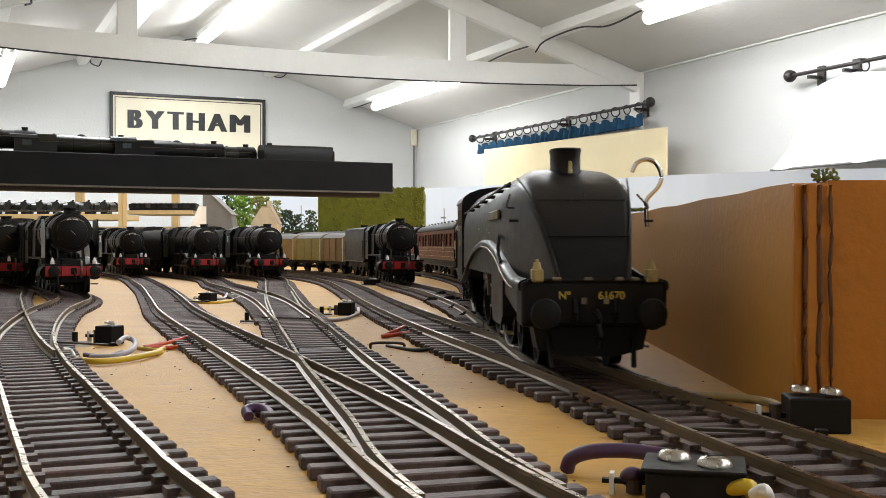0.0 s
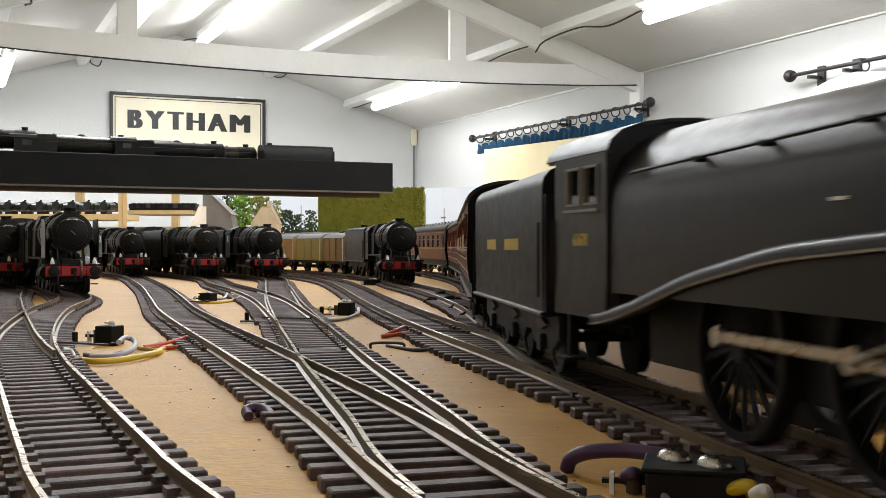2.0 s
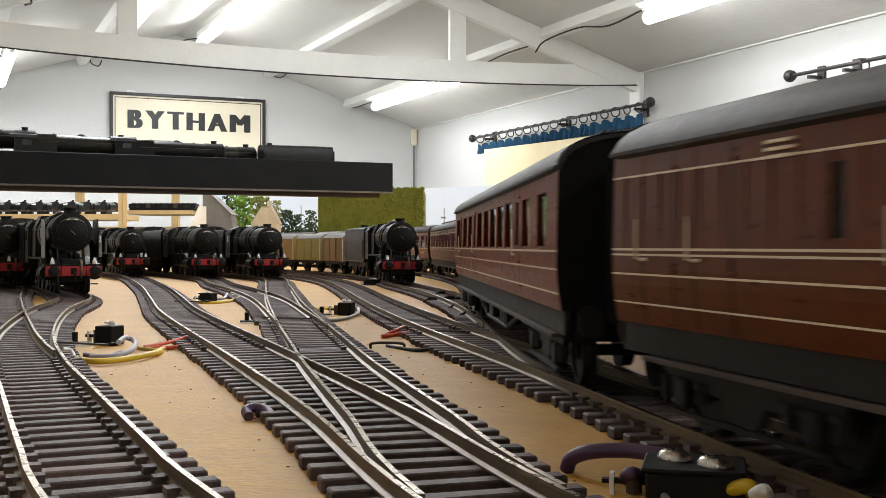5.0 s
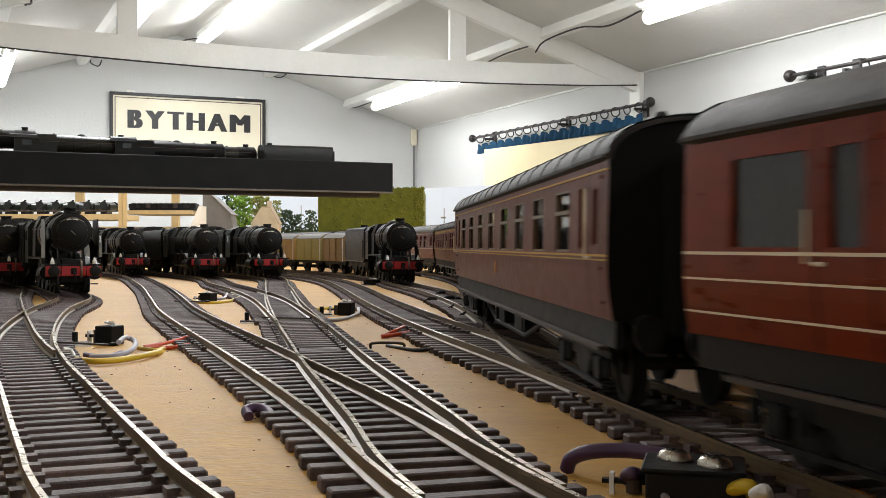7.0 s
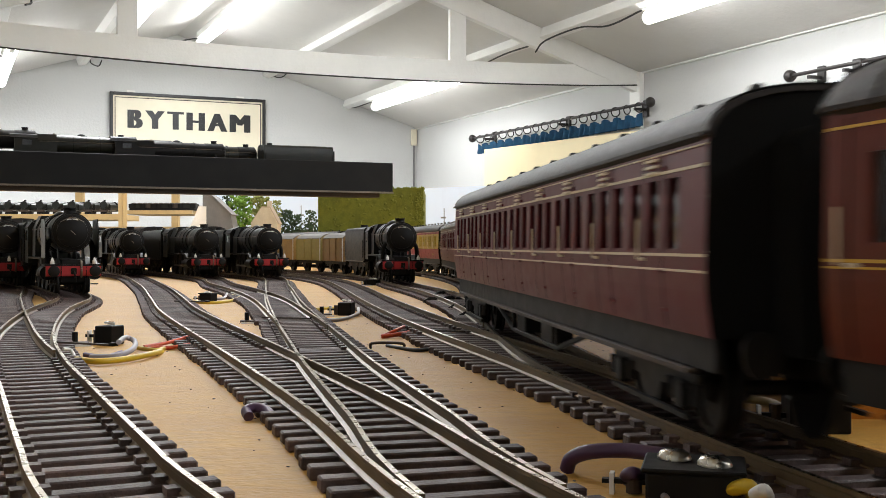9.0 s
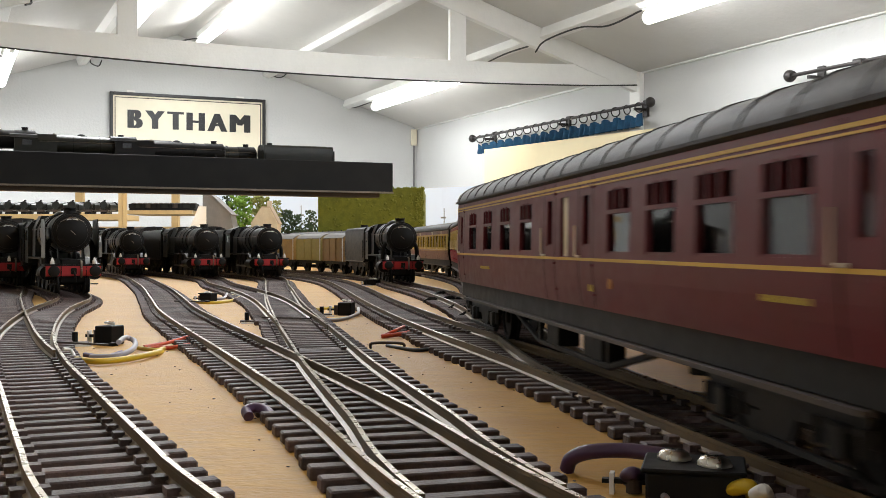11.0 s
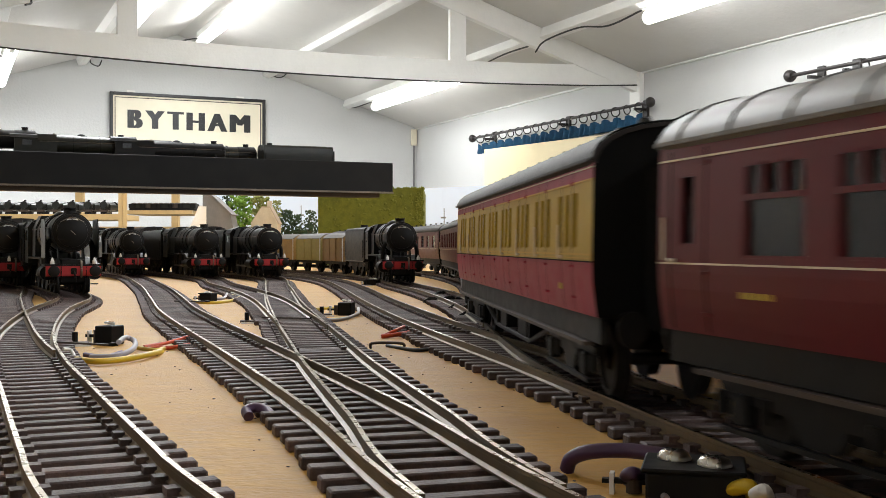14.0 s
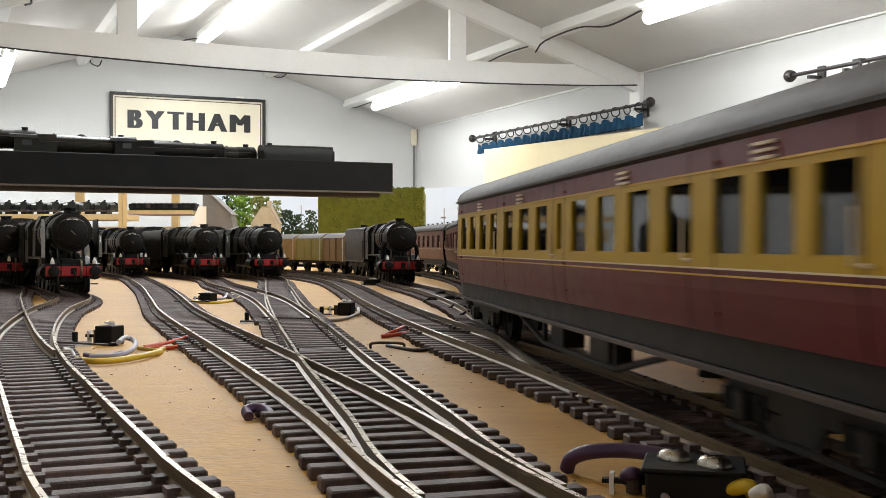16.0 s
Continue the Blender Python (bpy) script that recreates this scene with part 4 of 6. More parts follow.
def tender(lead, label, bars=True, material=None, length=0.100, group="the passing train", keyed=True):
    t = thing("locomotive_tender", lead, label, "model tender", group)
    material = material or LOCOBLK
    q = length / 0.100
    top = [(0.0166, 0.0150), (0.0168, 0.0300), (0.0168, 0.0420), (0.0164, 0.0436), (0.0150, 0.0452), (0.0142, 0.0456)]
    ring = top + [(-y, z) for y, z in reversed(top)]
    part("tank", loft([[(x, y, z) for y, z in ring] for x in (-0.002, -length)]), material, t, smooth=True)
    part("front_plate", box(-0.003, 0.0, -0.0164, 0.0164, 0.0150, 0.0400), FRAMEBLK, t)
    part("coal_space", prism([(-0.004, 0.0445), (-length + 0.022, 0.0445), (-length + 0.030, 0.0461), (-0.012, 0.0463)], -0.012, 0.012), mat("coal", (0.012, 0.012, 0.013), 0.55, vary=0.5, scale=200, bump=1.0, bscale=700), t, "heaped black coal")
    part("water_filler", cyl((-length + 0.012, 0, 0.045), (-length + 0.012, 0, 0.0492), 0.0040, 0.0036, n=18), material, t, smooth=True)
    for x in (-length + 0.028, -length + 0.003):
        part("tank_dome", ball((x, 0.006, 0.0456), 0.003, s=(1.5, 1, 0.5)), material, t, smooth=True)
    for s in (-1, 1):
        part("foot_plate", box(-length, 0, s * 0.0140, s * 0.0174, 0.0140, 0.0150, 0.0002), material, t)
        part("foot_plate_edge", box(-length, 0, s * 0.01742, s * 0.01765, 0.0143, 0.0148), DSTEEL, t)
        part("frame", prism([(-0.001, 0.0140), (-length, 0.0140), (-length, 0.0090), (-length + 0.008, 0.0062), (-0.040 * q, 0.0062), (-0.036 * q, 0.0090), (-0.030 * q, 0.0090), (-0.026 * q, 0.0062), (-0.008, 0.0062), (-0.001, 0.0090)], s * 0.0120, s * 0.0132), FRAMEBLK, t)
        for x in (-0.016 * q, -0.050 * q, -0.084 * q):
            part("axlebox", box(x - 0.0022, x + 0.0022, s * 0.0132, s * 0.0146, 0.0052, 0.0092, 0.0003), FRAMEBLK, t)
            part("leaf_spring", prism([(x - 0.007, 0.0116), (x, 0.0128), (x + 0.007, 0.0116), (x, 0.0100)], s * 0.0132, s * 0.0142), RUST, t)
        for x in (-0.003, -length + 0.002):
            part("grab_rail", cyl((x, s * 0.0174, 0.018), (x, s * 0.0174, 0.034), 0.0003, n=6), FRAMEBLK, t)
        for x in (-length - 0.0006,):
            part("rear_lamp_iron", box(x, x + 0.001, s * 0.011 - 0.0005, s * 0.011 + 0.0005, 0.0370, 0.0385), FRAMEBLK, t)
        if bars:
            for x0, x1, n in ((-0.0525, -0.031, 8), (-0.084, -0.067, 6)):
                a, b2 = (x0, x1) if s < 0 else (x0, x1)
                w = (b2 - a) / n
                for k in range(n):
                    part("lettering_bar", box(a + k * w, a + k * w + w * 0.82, s * 0.0166, s * 0.01690, 0.0280, 0.0308), GOLD, t, "plain gold lettering bar")
    for x in (-0.016 * q, -0.050 * q, -0.084 * q):
        wheelset(t, x, 0.0082, keyed=keyed)
    for s in (-1, 1):
        bu = cyl((-length, s * 0.0117, 0.0138), (-length - 0.0045, s * 0.0117, 0.0138), 0.0012, n=10)
        cyl((-length - 0.0042, s * 0.0117, 0.0138), (-length - 0.005, s * 0.0117, 0.0138), 0.003, n=16, bm=bu)
        part("buffer", bu, FRAMEBLK, t)
    part("drawbar", box(-length - 0.006, 0.006, -0.001, 0.001, 0.0105, 0.0120), FRAMEBLK, t)
    return t


B_ONE = lambda k: ((0.05, k),)
ZLO, ZHI = 0.0285, 0.0392
offset = -0.010
VEH = {"a": 0.296, "b": 0.296, "c": 0.291, "d": 0.2865, "e": 0.2865, "f": 0.281, "g": 0.238, "h": 0.290, "i": 0.285}


def settle(t):
    """Brings a coach's sill, waist, eaves and roof to their heights above the rail."""
    for ob in t.children_recursive:
        for v in ob.data.vertices:
            v.co.z = float(np.interp(v.co.z, (-0.02, 0.0, 0.0105, 0.0150, 0.0276, 0.0437, 0.0518, 0.0560), (-0.02, 0.0, 0.0105, 0.0161, 0.0265, 0.0436, 0.0507, 0.0545)))


def couple_up(ob, length, gap, wide=0.93, tall=1.0):
    global offset
    if ob.name.startswith("passenger_coach"):
        settle(ob)
    ob.scale = (1.0, wide, tall)
    TRAIN.append((ob, offset, length))
    offset += length + gap


couple_up(streamlined_loco(), 0.215, 0.003, 1.0, 1.03)
couple_up(tender(Matrix(), "black model tender with plain gold lettering bars and coal", length=0.110, material=LOCOBLK_SHADED), 0.110, 0.029, 0.97, 0.985)
L0 = VEH["a"]
couple_up(coach("brown teak model parcels brake with horizontal beading and no windows", L0, [TEAK], B_ONE(0), [(0.232, 0.236, 0.030, 0.039, 0), (0.060, 0.064, 0.030, 0.039, 0)], COACHROOF,
                [(0.0290, 0.00035, LINEW), (0.0282, 0.00030, LINEW), (0.0246, 0.00035, LINEW), (0.0190, 0.00030, LINEW), (0.0400, 0.00030, LINEW)], doors=(0.045, 0.062, 0.118, 0.135, 0.200, 0.217, 0.262, 0.279), panels=True, seats=False, louvres=(0.09, 0.17, 0.245), vents=0), L0, 0.022)
L0 = VEH["b"]
couple_up(coach("polished red teak model coach with wide windows", L0, [TEAKRED], B_ONE(0), [(0.2655, 0.2832, 0.0290, 0.0405, 0), (0.2552, 0.2620, 0.0290, 0.0405, 0), (0.2264, 0.2446, 0.0290, 0.0405, 0), (0.2019, 0.2183, 0.0290, 0.0405, 0), (0.1851, 0.1920, 0.0290, 0.0405, 0), (0.1600, 0.1780, 0.0290, 0.0405, 0), *row(4, 0.0735, 0.1530, 0.0165, 0.0290, 0.0405, 0), (0.060, 0.066, 0.0295, 0.040, 0), (0.040, 0.054, 0.0292, 0.0402, 0), (0.014, 0.028, 0.0292, 0.0402, 0)], COACHROOF,
                [(0.0286, 0.0004, LINEW), (0.0246, 0.00035, LINEW), (0.0190, 0.00035, LINEW)], doors=(0.063, 0.1885, 0.2586), vents=11, ribs=0), L0, 0.022)
L0 = VEH["c"]
couple_up(coach("weathered brown-maroon model coach with large windows and gold waist lines", L0, [MAROONB], B_ONE(0), [(0.008, 0.012, 0.0295, 0.0392, 0), (0.018, 0.0245, 0.0288, 0.0398, 0), *row(8, 0.034, 0.262, 0.0150, 0.0285, 0.0398, 1), (0.270, 0.2765, 0.0288, 0.0398, 0), (0.284, 0.288, 0.0295, 0.0392, 0)], COACHROOF,
                [(0.0280, 0.00035, LINEY), (0.0272, 0.00030, LINEY), (0.0416, 0.00030, LINEY)], doors=(0.010, 0.286), vents=15, blinds=(1, 10), crests=((0.150, 0.0225, 0.0022),), ribs=16), L0, 0.022)
L0 = VEH["d"]
couple_up(coach("maroon panelled model compartment coach with pale waist lining", L0, [MAROON], B_ONE(0), [w for i in range(9) for w in row(3, 0.012 + i * 0.0312, 0.0385 + i * 0.0312, 0.0062, 0.0288, 0.0393, 0)], COACHROOF,
                [(0.0283, 0.0004, LINEW), (0.0258, 0.0004, LINEW), (0.0398, 0.0004, LINEW), (0.0424, 0.0002, LINEW)], doors=[0.0252 + i * 0.0312 for i in range(9)], louvres=[0.0252 + i * 0.0312 for i in range(9)], vents=12), L0, 0.022)
L0 = VEH["e"]
couple_up(coach("maroon steel model coach with one yellow waist line and ribbed roof", L0, [MAROON], B_ONE(0), [(0.006, 0.010, 0.0300, 0.0392, 0), *row(4, 0.020, 0.105, 0.0145, 0.0282, 0.0396, 2), (0.118, 0.123, 0.0295, 0.0395, 0), (0.135, 0.142, 0.0270, 0.0398, 0), (0.150, 0.155, 0.0295, 0.0395, 0), *row(4, 0.172, 0.270, 0.0145, 0.0282, 0.0396, 2), (0.284, 0.288, 0.0300, 0.0392, 0)], COACHROOF,
                [(0.0268, 0.0007, LINEY), (0.0416, 0.0005, LINEY), (0.0408, 0.0003, LINEY)], doors=(0.008, 0.1205, 0.1525, 0.286), ribs=18, blinds=(6,), vents=0, crests=((0.100, 0.0215, 0.0012),), bars=((0.020, 0.034, 0.0222, 0.001), (0.112, 0.116, 0.0200, 0.0016), (0.225, 0.240, 0.0222, 0.001))), L0, 0.022)
L0 = VEH["f"]
couple_up(coach("plain maroon steel model coach with grey ribbed roof", L0, [MAROON], B_ONE(0), [(0.008, 0.0135, 0.0295, 0.0392, 0), *row(6, 0.034, 0.160, 0.0145, 0.0280, 0.0396, 2), (0.172, 0.178, 0.0295, 0.0392, 0), *row(4, 0.192, 0.270, 0.0145, 0.0280, 0.0396, 2), (0.284, 0.2885, 0.0295, 0.0392, 0)], mat("pale_roof_grey", (0.13, 0.125, 0.12), 0.42, vary=0.15, scale=50, dirt=(0.17, 0.165, 0.155)),
                [(0.0270, 0.0003, LINEW), (0.0413, 0.00025, LINEW)], doors=(0.011, 0.175, 0.286), ribs=20, bars=((0.012, 0.016, 0.0215, 0.0016), (0.060, 0.064, 0.0215, 0.0012), (0.250, 0.258, 0.0222, 0.001)), vents=0, roof_label="pale grey ribbed roof"), L0, 0.022)
L0 = VEH["g"]
couple_up(coach("crimson and cream model compartment coach with small windows", L0, [CRIMSON, CREAM], ((0.0268, 0), (0.0405, 1), (0.05, 0)), [w for i in range(8) for w in row(3, 0.014 + i * 0.0292, 0.0335 + i * 0.0292, 0.0042, 0.0290, 0.0392, 0)], COACHROOF,
                [(0.0267, 0.0003, GANGWAY), (0.0281, 0.0003, LINEY), (0.0274, 0.0003, LINEY), (0.0405, 0.0003, LINEY), (0.0425, 0.0002, LINEW)], doors=[0.0238 + i * 0.0292 for i in range(8)], vents=13, bars=((0.028, 0.032, 0.0205, 0.0014),), ref=0.252), L0, 0.022)
L0 = VEH["h"]
couple_up(coach("dark crimson and ochre model corridor coach with broad windows", L0, [MAROON, CREAM], ((0.0262, 0), (0.0395, 1), (0.05, 0)), [*row(3, 0.016, 0.058, 0.011, 0.0282, 0.0388, 0), *row(4, 0.066, 0.138, 0.0125, 0.0282, 0.0388, 0), (0.146, 0.151, 0.0285, 0.0388, 0), *row(3, 0.160, 0.212, 0.0125, 0.0282, 0.0388, 0), *row(4, 0.222, 0.288, 0.0115, 0.0282, 0.0388, 0)], COACHROOF,
                [(0.0262, 0.0003, LINEW), (0.0250, 0.0003, LINEY), (0.0396, 0.0003, LINEY)], doors=(0.010, 0.062, 0.1485, 0.217, 0.292), louvres=(0.04, 0.10, 0.19, 0.25), vents=0), L0, 0.022)
L0 = VEH["i"]
couple_up(coach("dark maroon model coach near the end of the train", L0, [MAROON], B_ONE(0), row(10, 0.02, 0.28, 0.014, 0.0282, 0.0396, 0), COACHROOF, [(0.0268, 0.0004, LINEW)], doors=(0.010, 0.29), vents=10), L0, 0.022)

for state in ("dark maroon model coach following in the long train", "dark maroon model coach at the tail of the train"):
    couple_up(coach(state, L0, [MAROON], B_ONE(0), row(9, 0.02, 0.28, 0.014, 0.0282, 0.0396, 0), COACHROOF, [(0.0268, 0.0004, LINEW)], doors=(0.010, 0.29), vents=10), L0, 0.022)


# ---------------------------------------------------------------- parked engines and wagons
def disc(x, r0, r1, z, n=28, bm=None, y=0.0, x2=None):
    return cyl((x, y, z), (x2, y, z), r0, r1, n=n, bm=bm)


def parked_loco(m, label, boiler=LOCOBLK, deflectors=False, dome=True, low=0.0, lamps=2, z_axle=0.0362, rb=0.0114, group="parked locomotives", with_beam=True):
    """A round-boilered tender engine, buffer beam at x = 0."""
    t = thing("steam_locomotive", m, label, "model locomotive", group)
    z = z_axle - low
    part("smokebox", cyl((-0.009, 0, z), (-0.032, 0, z), rb + 0.0006, n=36), FRAMEBLK, t, smooth=True)
    door = bmesh.new()
    loft([[(x, rr * math.cos(a), z + rr * math.sin(a)) for a in (2 * math.pi * k / 32 for k in range(32))] for x, rr in ((-0.0092, rb * 0.99), (-0.0080, rb * 0.97), (-0.0074, rb * 0.80), (-0.0064, rb * 0.78), (-0.0052, rb * 0.5), (-0.0047, rb * 0.1))], door)
    d = part("smokebox_door", door, FRAMEBLK, t, smooth=True)
    part("door_dart", wire([(-0.0042, -0.0012, z + 0.001), (-0.0040, 0, z), (-0.0042, 0.0014, z - 0.0014)], 0.00022, n=6, per=2), DSTEEL, d)
    for dz in (-0.0042, 0.0042):
        part("hinge_strap", box(-0.0066, -0.0056, -rb * 0.74, 0.001, z + dz - 0.0003, z + dz + 0.0003), FRAMEBLK, d)
    part("door_rail", wire([(-0.0068, -rb * 0.6, z + rb * 0.55), (-0.0055, 0, z + rb * 0.80), (-0.0068, rb * 0.6, z + rb * 0.55)], 0.00025, n=6), DSTEEL, t)
    part("number_bar", box(-0.0075, -0.0060, -0.0032, 0.0032, z + rb * 0.62, z + rb * 0.62 + 0.0012), WHITEP, d, "small pale number bar")
    ch = bmesh.new()
    loft([[(-0.0200 + rr * math.cos(a), rr * math.sin(a), zz) for a in (2 * math.pi * k / 20 for k in range(20))] for zz, rr in ((z + rb - 0.001, 0.0052), (z + rb + 0.0008, 0.0037), (z + rb + 0.0026, 0.0036), (z + rb + 0.0034, 0.0042), (z + rb + 0.0038, 0.0040), (z + rb + 0.0036, 0.0030))], ch)
    part("chimney", ch, FRAMEBLK, t, smooth=True)
    bo = cyl((-0.032, 0, z), (-0.078, 0, z), rb, rb + 0.0010, n=32)
    cyl((-0.078, 0, z), (-0.118, 0, z), rb + 0.0010, rb + 0.0014, n=32, bm=bo)
    part("boiler", bo, boiler, t, smooth=True)
    for x in (-0.046, -0.062, -0.078, -0.095):
        part("boiler_band", cyl((x, 0, z), (x - 0.0008, 0, z), rb + 0.0013, n=32), FRAMEBLK, t, smooth=True)
    if dome:
        part("dome", ball((-0.068, 0, z + rb - 0.0005), 0.0046, s=(1.25, 1, 0.85)), boiler, t, smooth=True)
    part("safety_valve", cyl((-0.100, 0, z + rb), (-0.100, 0, z + rb + 0.0028), 0.0015, n=12), DSTEEL, t)
    part("firebox", prism([(0.0135, 0.0200), (0.0132, z + 0.004), (0.0095, z + rb + 0.0008), (-0.0095, z + rb + 0.0008), (-0.0132, z + 0.004), (-0.0135, 0.0200)], -0.122, -0.098, "x"), boiler, t)
    up = [(0.0165, 0.0415), (0.0135, 0.0455), (0.007, 0.0480), (0, 0.0487)]
    up = up + [(-y, q) for y, q in reversed(up[:-1])]
    part("cab", prism([(0.0163, 0.0170)] + [(y * 0.98, q - 0.001) for y, q in up] + [(-0.0163, 0.0170)], -0.147, -0.121, "x"), boiler, t)
    part("cab_roof", prism(up + [(y * 0.97, q - 0.0007) for y, q in reversed(up)], -0.152, -0.1205, "x"), FRAMEBLK, t)
    for s in (-1, 1):
        part("cab_window", box(-0.138, -0.127, s * 0.0158, s * 0.0166, 0.0325, 0.0395, 0.0003), PANE, t)
        part("spectacle_glass", box(-0.1212, -0.1204, s * 0.0100 - 0.0026, s * 0.0100 + 0.0026, 0.0385, 0.0425, 0.0003), PANE, t)
        part("running_plate", prism([(0.0, 0.0178), (-0.020, 0.0178), (-0.028, 0.0215), (-0.121, 0.0215), (-0.121, 0.0203), (-0.030, 0.0203), (-0.021, 0.0166), (0, 0.0166)], s * 0.0085, s * 0.0165), FRAMEBLK, t)
        part("cylinder", cyl((-0.014, s * 0.0138, 0.0122), (-0.036, s * 0.0138, 0.0122), 0.0042, n=20), FRAMEBLK, t, smooth=True)
        part("steam_pipe", wire([(-0.020, s * (rb - 0.002), z - 0.003), (-0.020, s * 0.0130, z - 0.008), (-0.022, s * 0.0138, 0.0160)], 0.0017, n=8), FRAMEBLK, t)
        part("front_step", box(-0.004, 0.0, s * 0.0120 - 0.0020, s * 0.0120 + 0.0020, 0.0055, 0.0062), FRAMEBLK, t)
        part("guard_iron", wire([(-0.001, s * 0.0088, 0.0105), (0.0002, s * 0.0088, 0.006), (-0.001, s * 0.0086, 0.0012)], 0.0006, n=6), FRAMEBLK, t)
        part("boiler_hand_rail", wire([(-0.010, s * (rb + 0.0016), z + 0.003), (-0.060, s * (rb + 0.0016), z + 0.003), (-0.118, s * (rb + 0.0022), z + 0.003)], 0.00028, n=6, per=3), DSTEEL, t)
        part("side_rod", box(-0.110, -0.040, s * 0.0112, s * 0.0118, 0.0085, 0.0100), DSTEEL, t)
        part("frame_plate", prism([(0.0, 0.0168), (-0.010, 0.0205), (-0.016, z - 0.006), (-0.020, z - 0.006), (-0.020, 0.010), (0, 0.010)], s * 0.0068, s * 0.0076), FRAMEBLK, t)
        if deflectors:
            part("smoke_deflector", prism([(-0.008, 0.0215), (-0.032, 0.0215), (-0.032, z + rb * 0.72), (-0.012, z + rb * 0.72), (-0.008, z + 0.002)], s * 0.0150, s * 0.0155), boiler, t, "tall flat smoke deflector")
    beam = part("buffer_beam", box(-0.0012, 0.0, -0.0158, 0.0158, 0.0106, 0.0168, 0.0002), REDP, t, "red buffer beam")
    part("beam_hook_plate", box(0.0, 0.0006, -0.0016, 0.0016, 0.0118, 0.0155), FRAMEBLK, beam)
    part("coupling_link", wire([(0.001, 0, 0.0135), (0.003, 0.0006, 0.0105), (0.0022, 0.0006, 0.0072)], 0.0007, n=6), FRAMEBLK, t)
    part("vacuum_pipe", wire([(0.0008, 0.0042, 0.0100), (0.0020, 0.0042, 0.0140), (0.0016, 0.0042, 0.0190), (0.0006, 0.0040, 0.0195)], 0.0007, n=6), DSTEEL, t)
    buffer_set(t, 0.0137)
    for y in ((-0.0120, 0.0120) if lamps == 2 else (-0.0120, 0.0, 0.0120)):
        head_lamp(t, -0.0012, y, 0.0176, WHITEP)
    part("front_platform", box(-0.012, 0.0, -0.0120, 0.0120, 0.0166, 0.0176), FRAMEBLK, t)
    part("inside_frames", box(-0.142, -0.002, -0.0066, 0.0066, 0.0070, 0.0205), FRAMEBLK, t)
    for x, r in ((-0.014, 0.0062), (-0.034, 0.0062), (-0.060, 0.0125), (-0.087, 0.0125), (-0.114, 0.0125)):
        wheelset(t, x, r, keyed=False)
    return t


def parked_train_head(line, y, away, label, **kw):
    """Engine and tender standing on a line with the buffer beam at y, the rest leading away."""
    s = line.near_y(y)
    k = 1 if away else -1
    parked_loco(set_on(line, s, s + k * 0.15), label, **kw)
    tender(set_on(line, s + k * 0.155, s + k * 0.25), "dark model tender behind a parked engine", bars=False, material=kw.get("boiler"), length=0.092, group="parked tenders", keyed=False)
    return s + k * 0.256


parked_train_head(L_ONEB, 0.800, True, "black model steam locomotive with red buffer beam, parked", low=0.0008, lamps=3)
parked_train_head(L_ONE, 0.662, True, "large black model steam locomotive with tall smoke deflectors", deflectors=True, boiler=LOCOGRN, z_axle=0.0368)
parked_train_head(L_TWO, 1.085, True, "small black model steam locomotive parked among others", low=0.0035, dome=True)
parked_train_head(L_THREEB, 1.035, True, "black model steam locomotive with white lamps, parked in the yard", low=0.0020, boiler=LOCOGRN)
parked_train_head(L_THREE, 1.020, True, "black model steam locomotive with white lamps beside a siding", low=0.0020)
s_van = parked_train_head(L_SIX, 0.862, False, "black model goods locomotive heading a row of vans", low=0.0008)


def goods_van(m, tone, label):
    t = thing("goods_van", m, label, "model wagon", "vans of the goods train")
    ln = 0.078
    part("body", box(-ln, 0, -0.0155, 0.0155, 0.0130, 0.0372, 0.0003), tone, t)
    rp = [(0.0160, 0.0370), (0.0130, 0.0400), (0.0075, 0.0420), (0, 0.0427)]
    rp = rp + [(-y, z) for y, z in reversed(rp[:-1])]
    part("roof", prism(rp + [(y * 0.96, z - 0.0007) for y, z in reversed(rp)], -ln - 0.0005, 0.0005, "x"), VANGREY, t)
    part("roof_end", prism(rp, -ln, -ln + 0.0008, "x"), tone, t)
    part("roof_end", prism(rp, -0.0008, 0.0, "x"), tone, t)
    part("underframe", box(-ln, 0, -0.0130, 0.0130, 0.0098, 0.0130), FRAMEBLK, t)
    for s in (-1, 1):
        part("door", box(-ln * 0.63, -ln * 0.37, s * 0.0153, s * 0.0160, 0.0135, 0.0365, 0.0002), tone, t)
        for x in (-ln * 0.645, -ln * 0.355, -ln + 0.0008, -0.0008):
            part("strapping", box(x - 0.0006, x + 0.0006, s * 0.0155, s * 0.0164, 0.0130, 0.0370), WHITEP if abs(x) < 0.01 else tone, t)
        for x in (-0.018, -ln + 0.018):
            part("axle_guard", prism([(x - 0.006, 0.0100), (x + 0.006, 0.0100), (x + 0.002, 0.0040), (x - 0.002, 0.0040)], s * 0.0115, s * 0.0125), FRAMEBLK, t)
        for e, x in ((1, 0.0), (-1, -ln)):
            part("buffer", cyl((x, s * 0.0115, 0.0130), (x + e * 0.0055, s * 0.0115, 0.0130), 0.0014, 0.0026, n=12), FRAMEBLK, t)
    part("coupling", box(-ln - 0.006, 0.006, -0.001, 0.001, 0.0100, 0.0115), FRAMEBLK, t)
    for x in (-0.018, -ln + 0.018):
        wheelset(t, x, 0.0062, keyed=False)
    return t


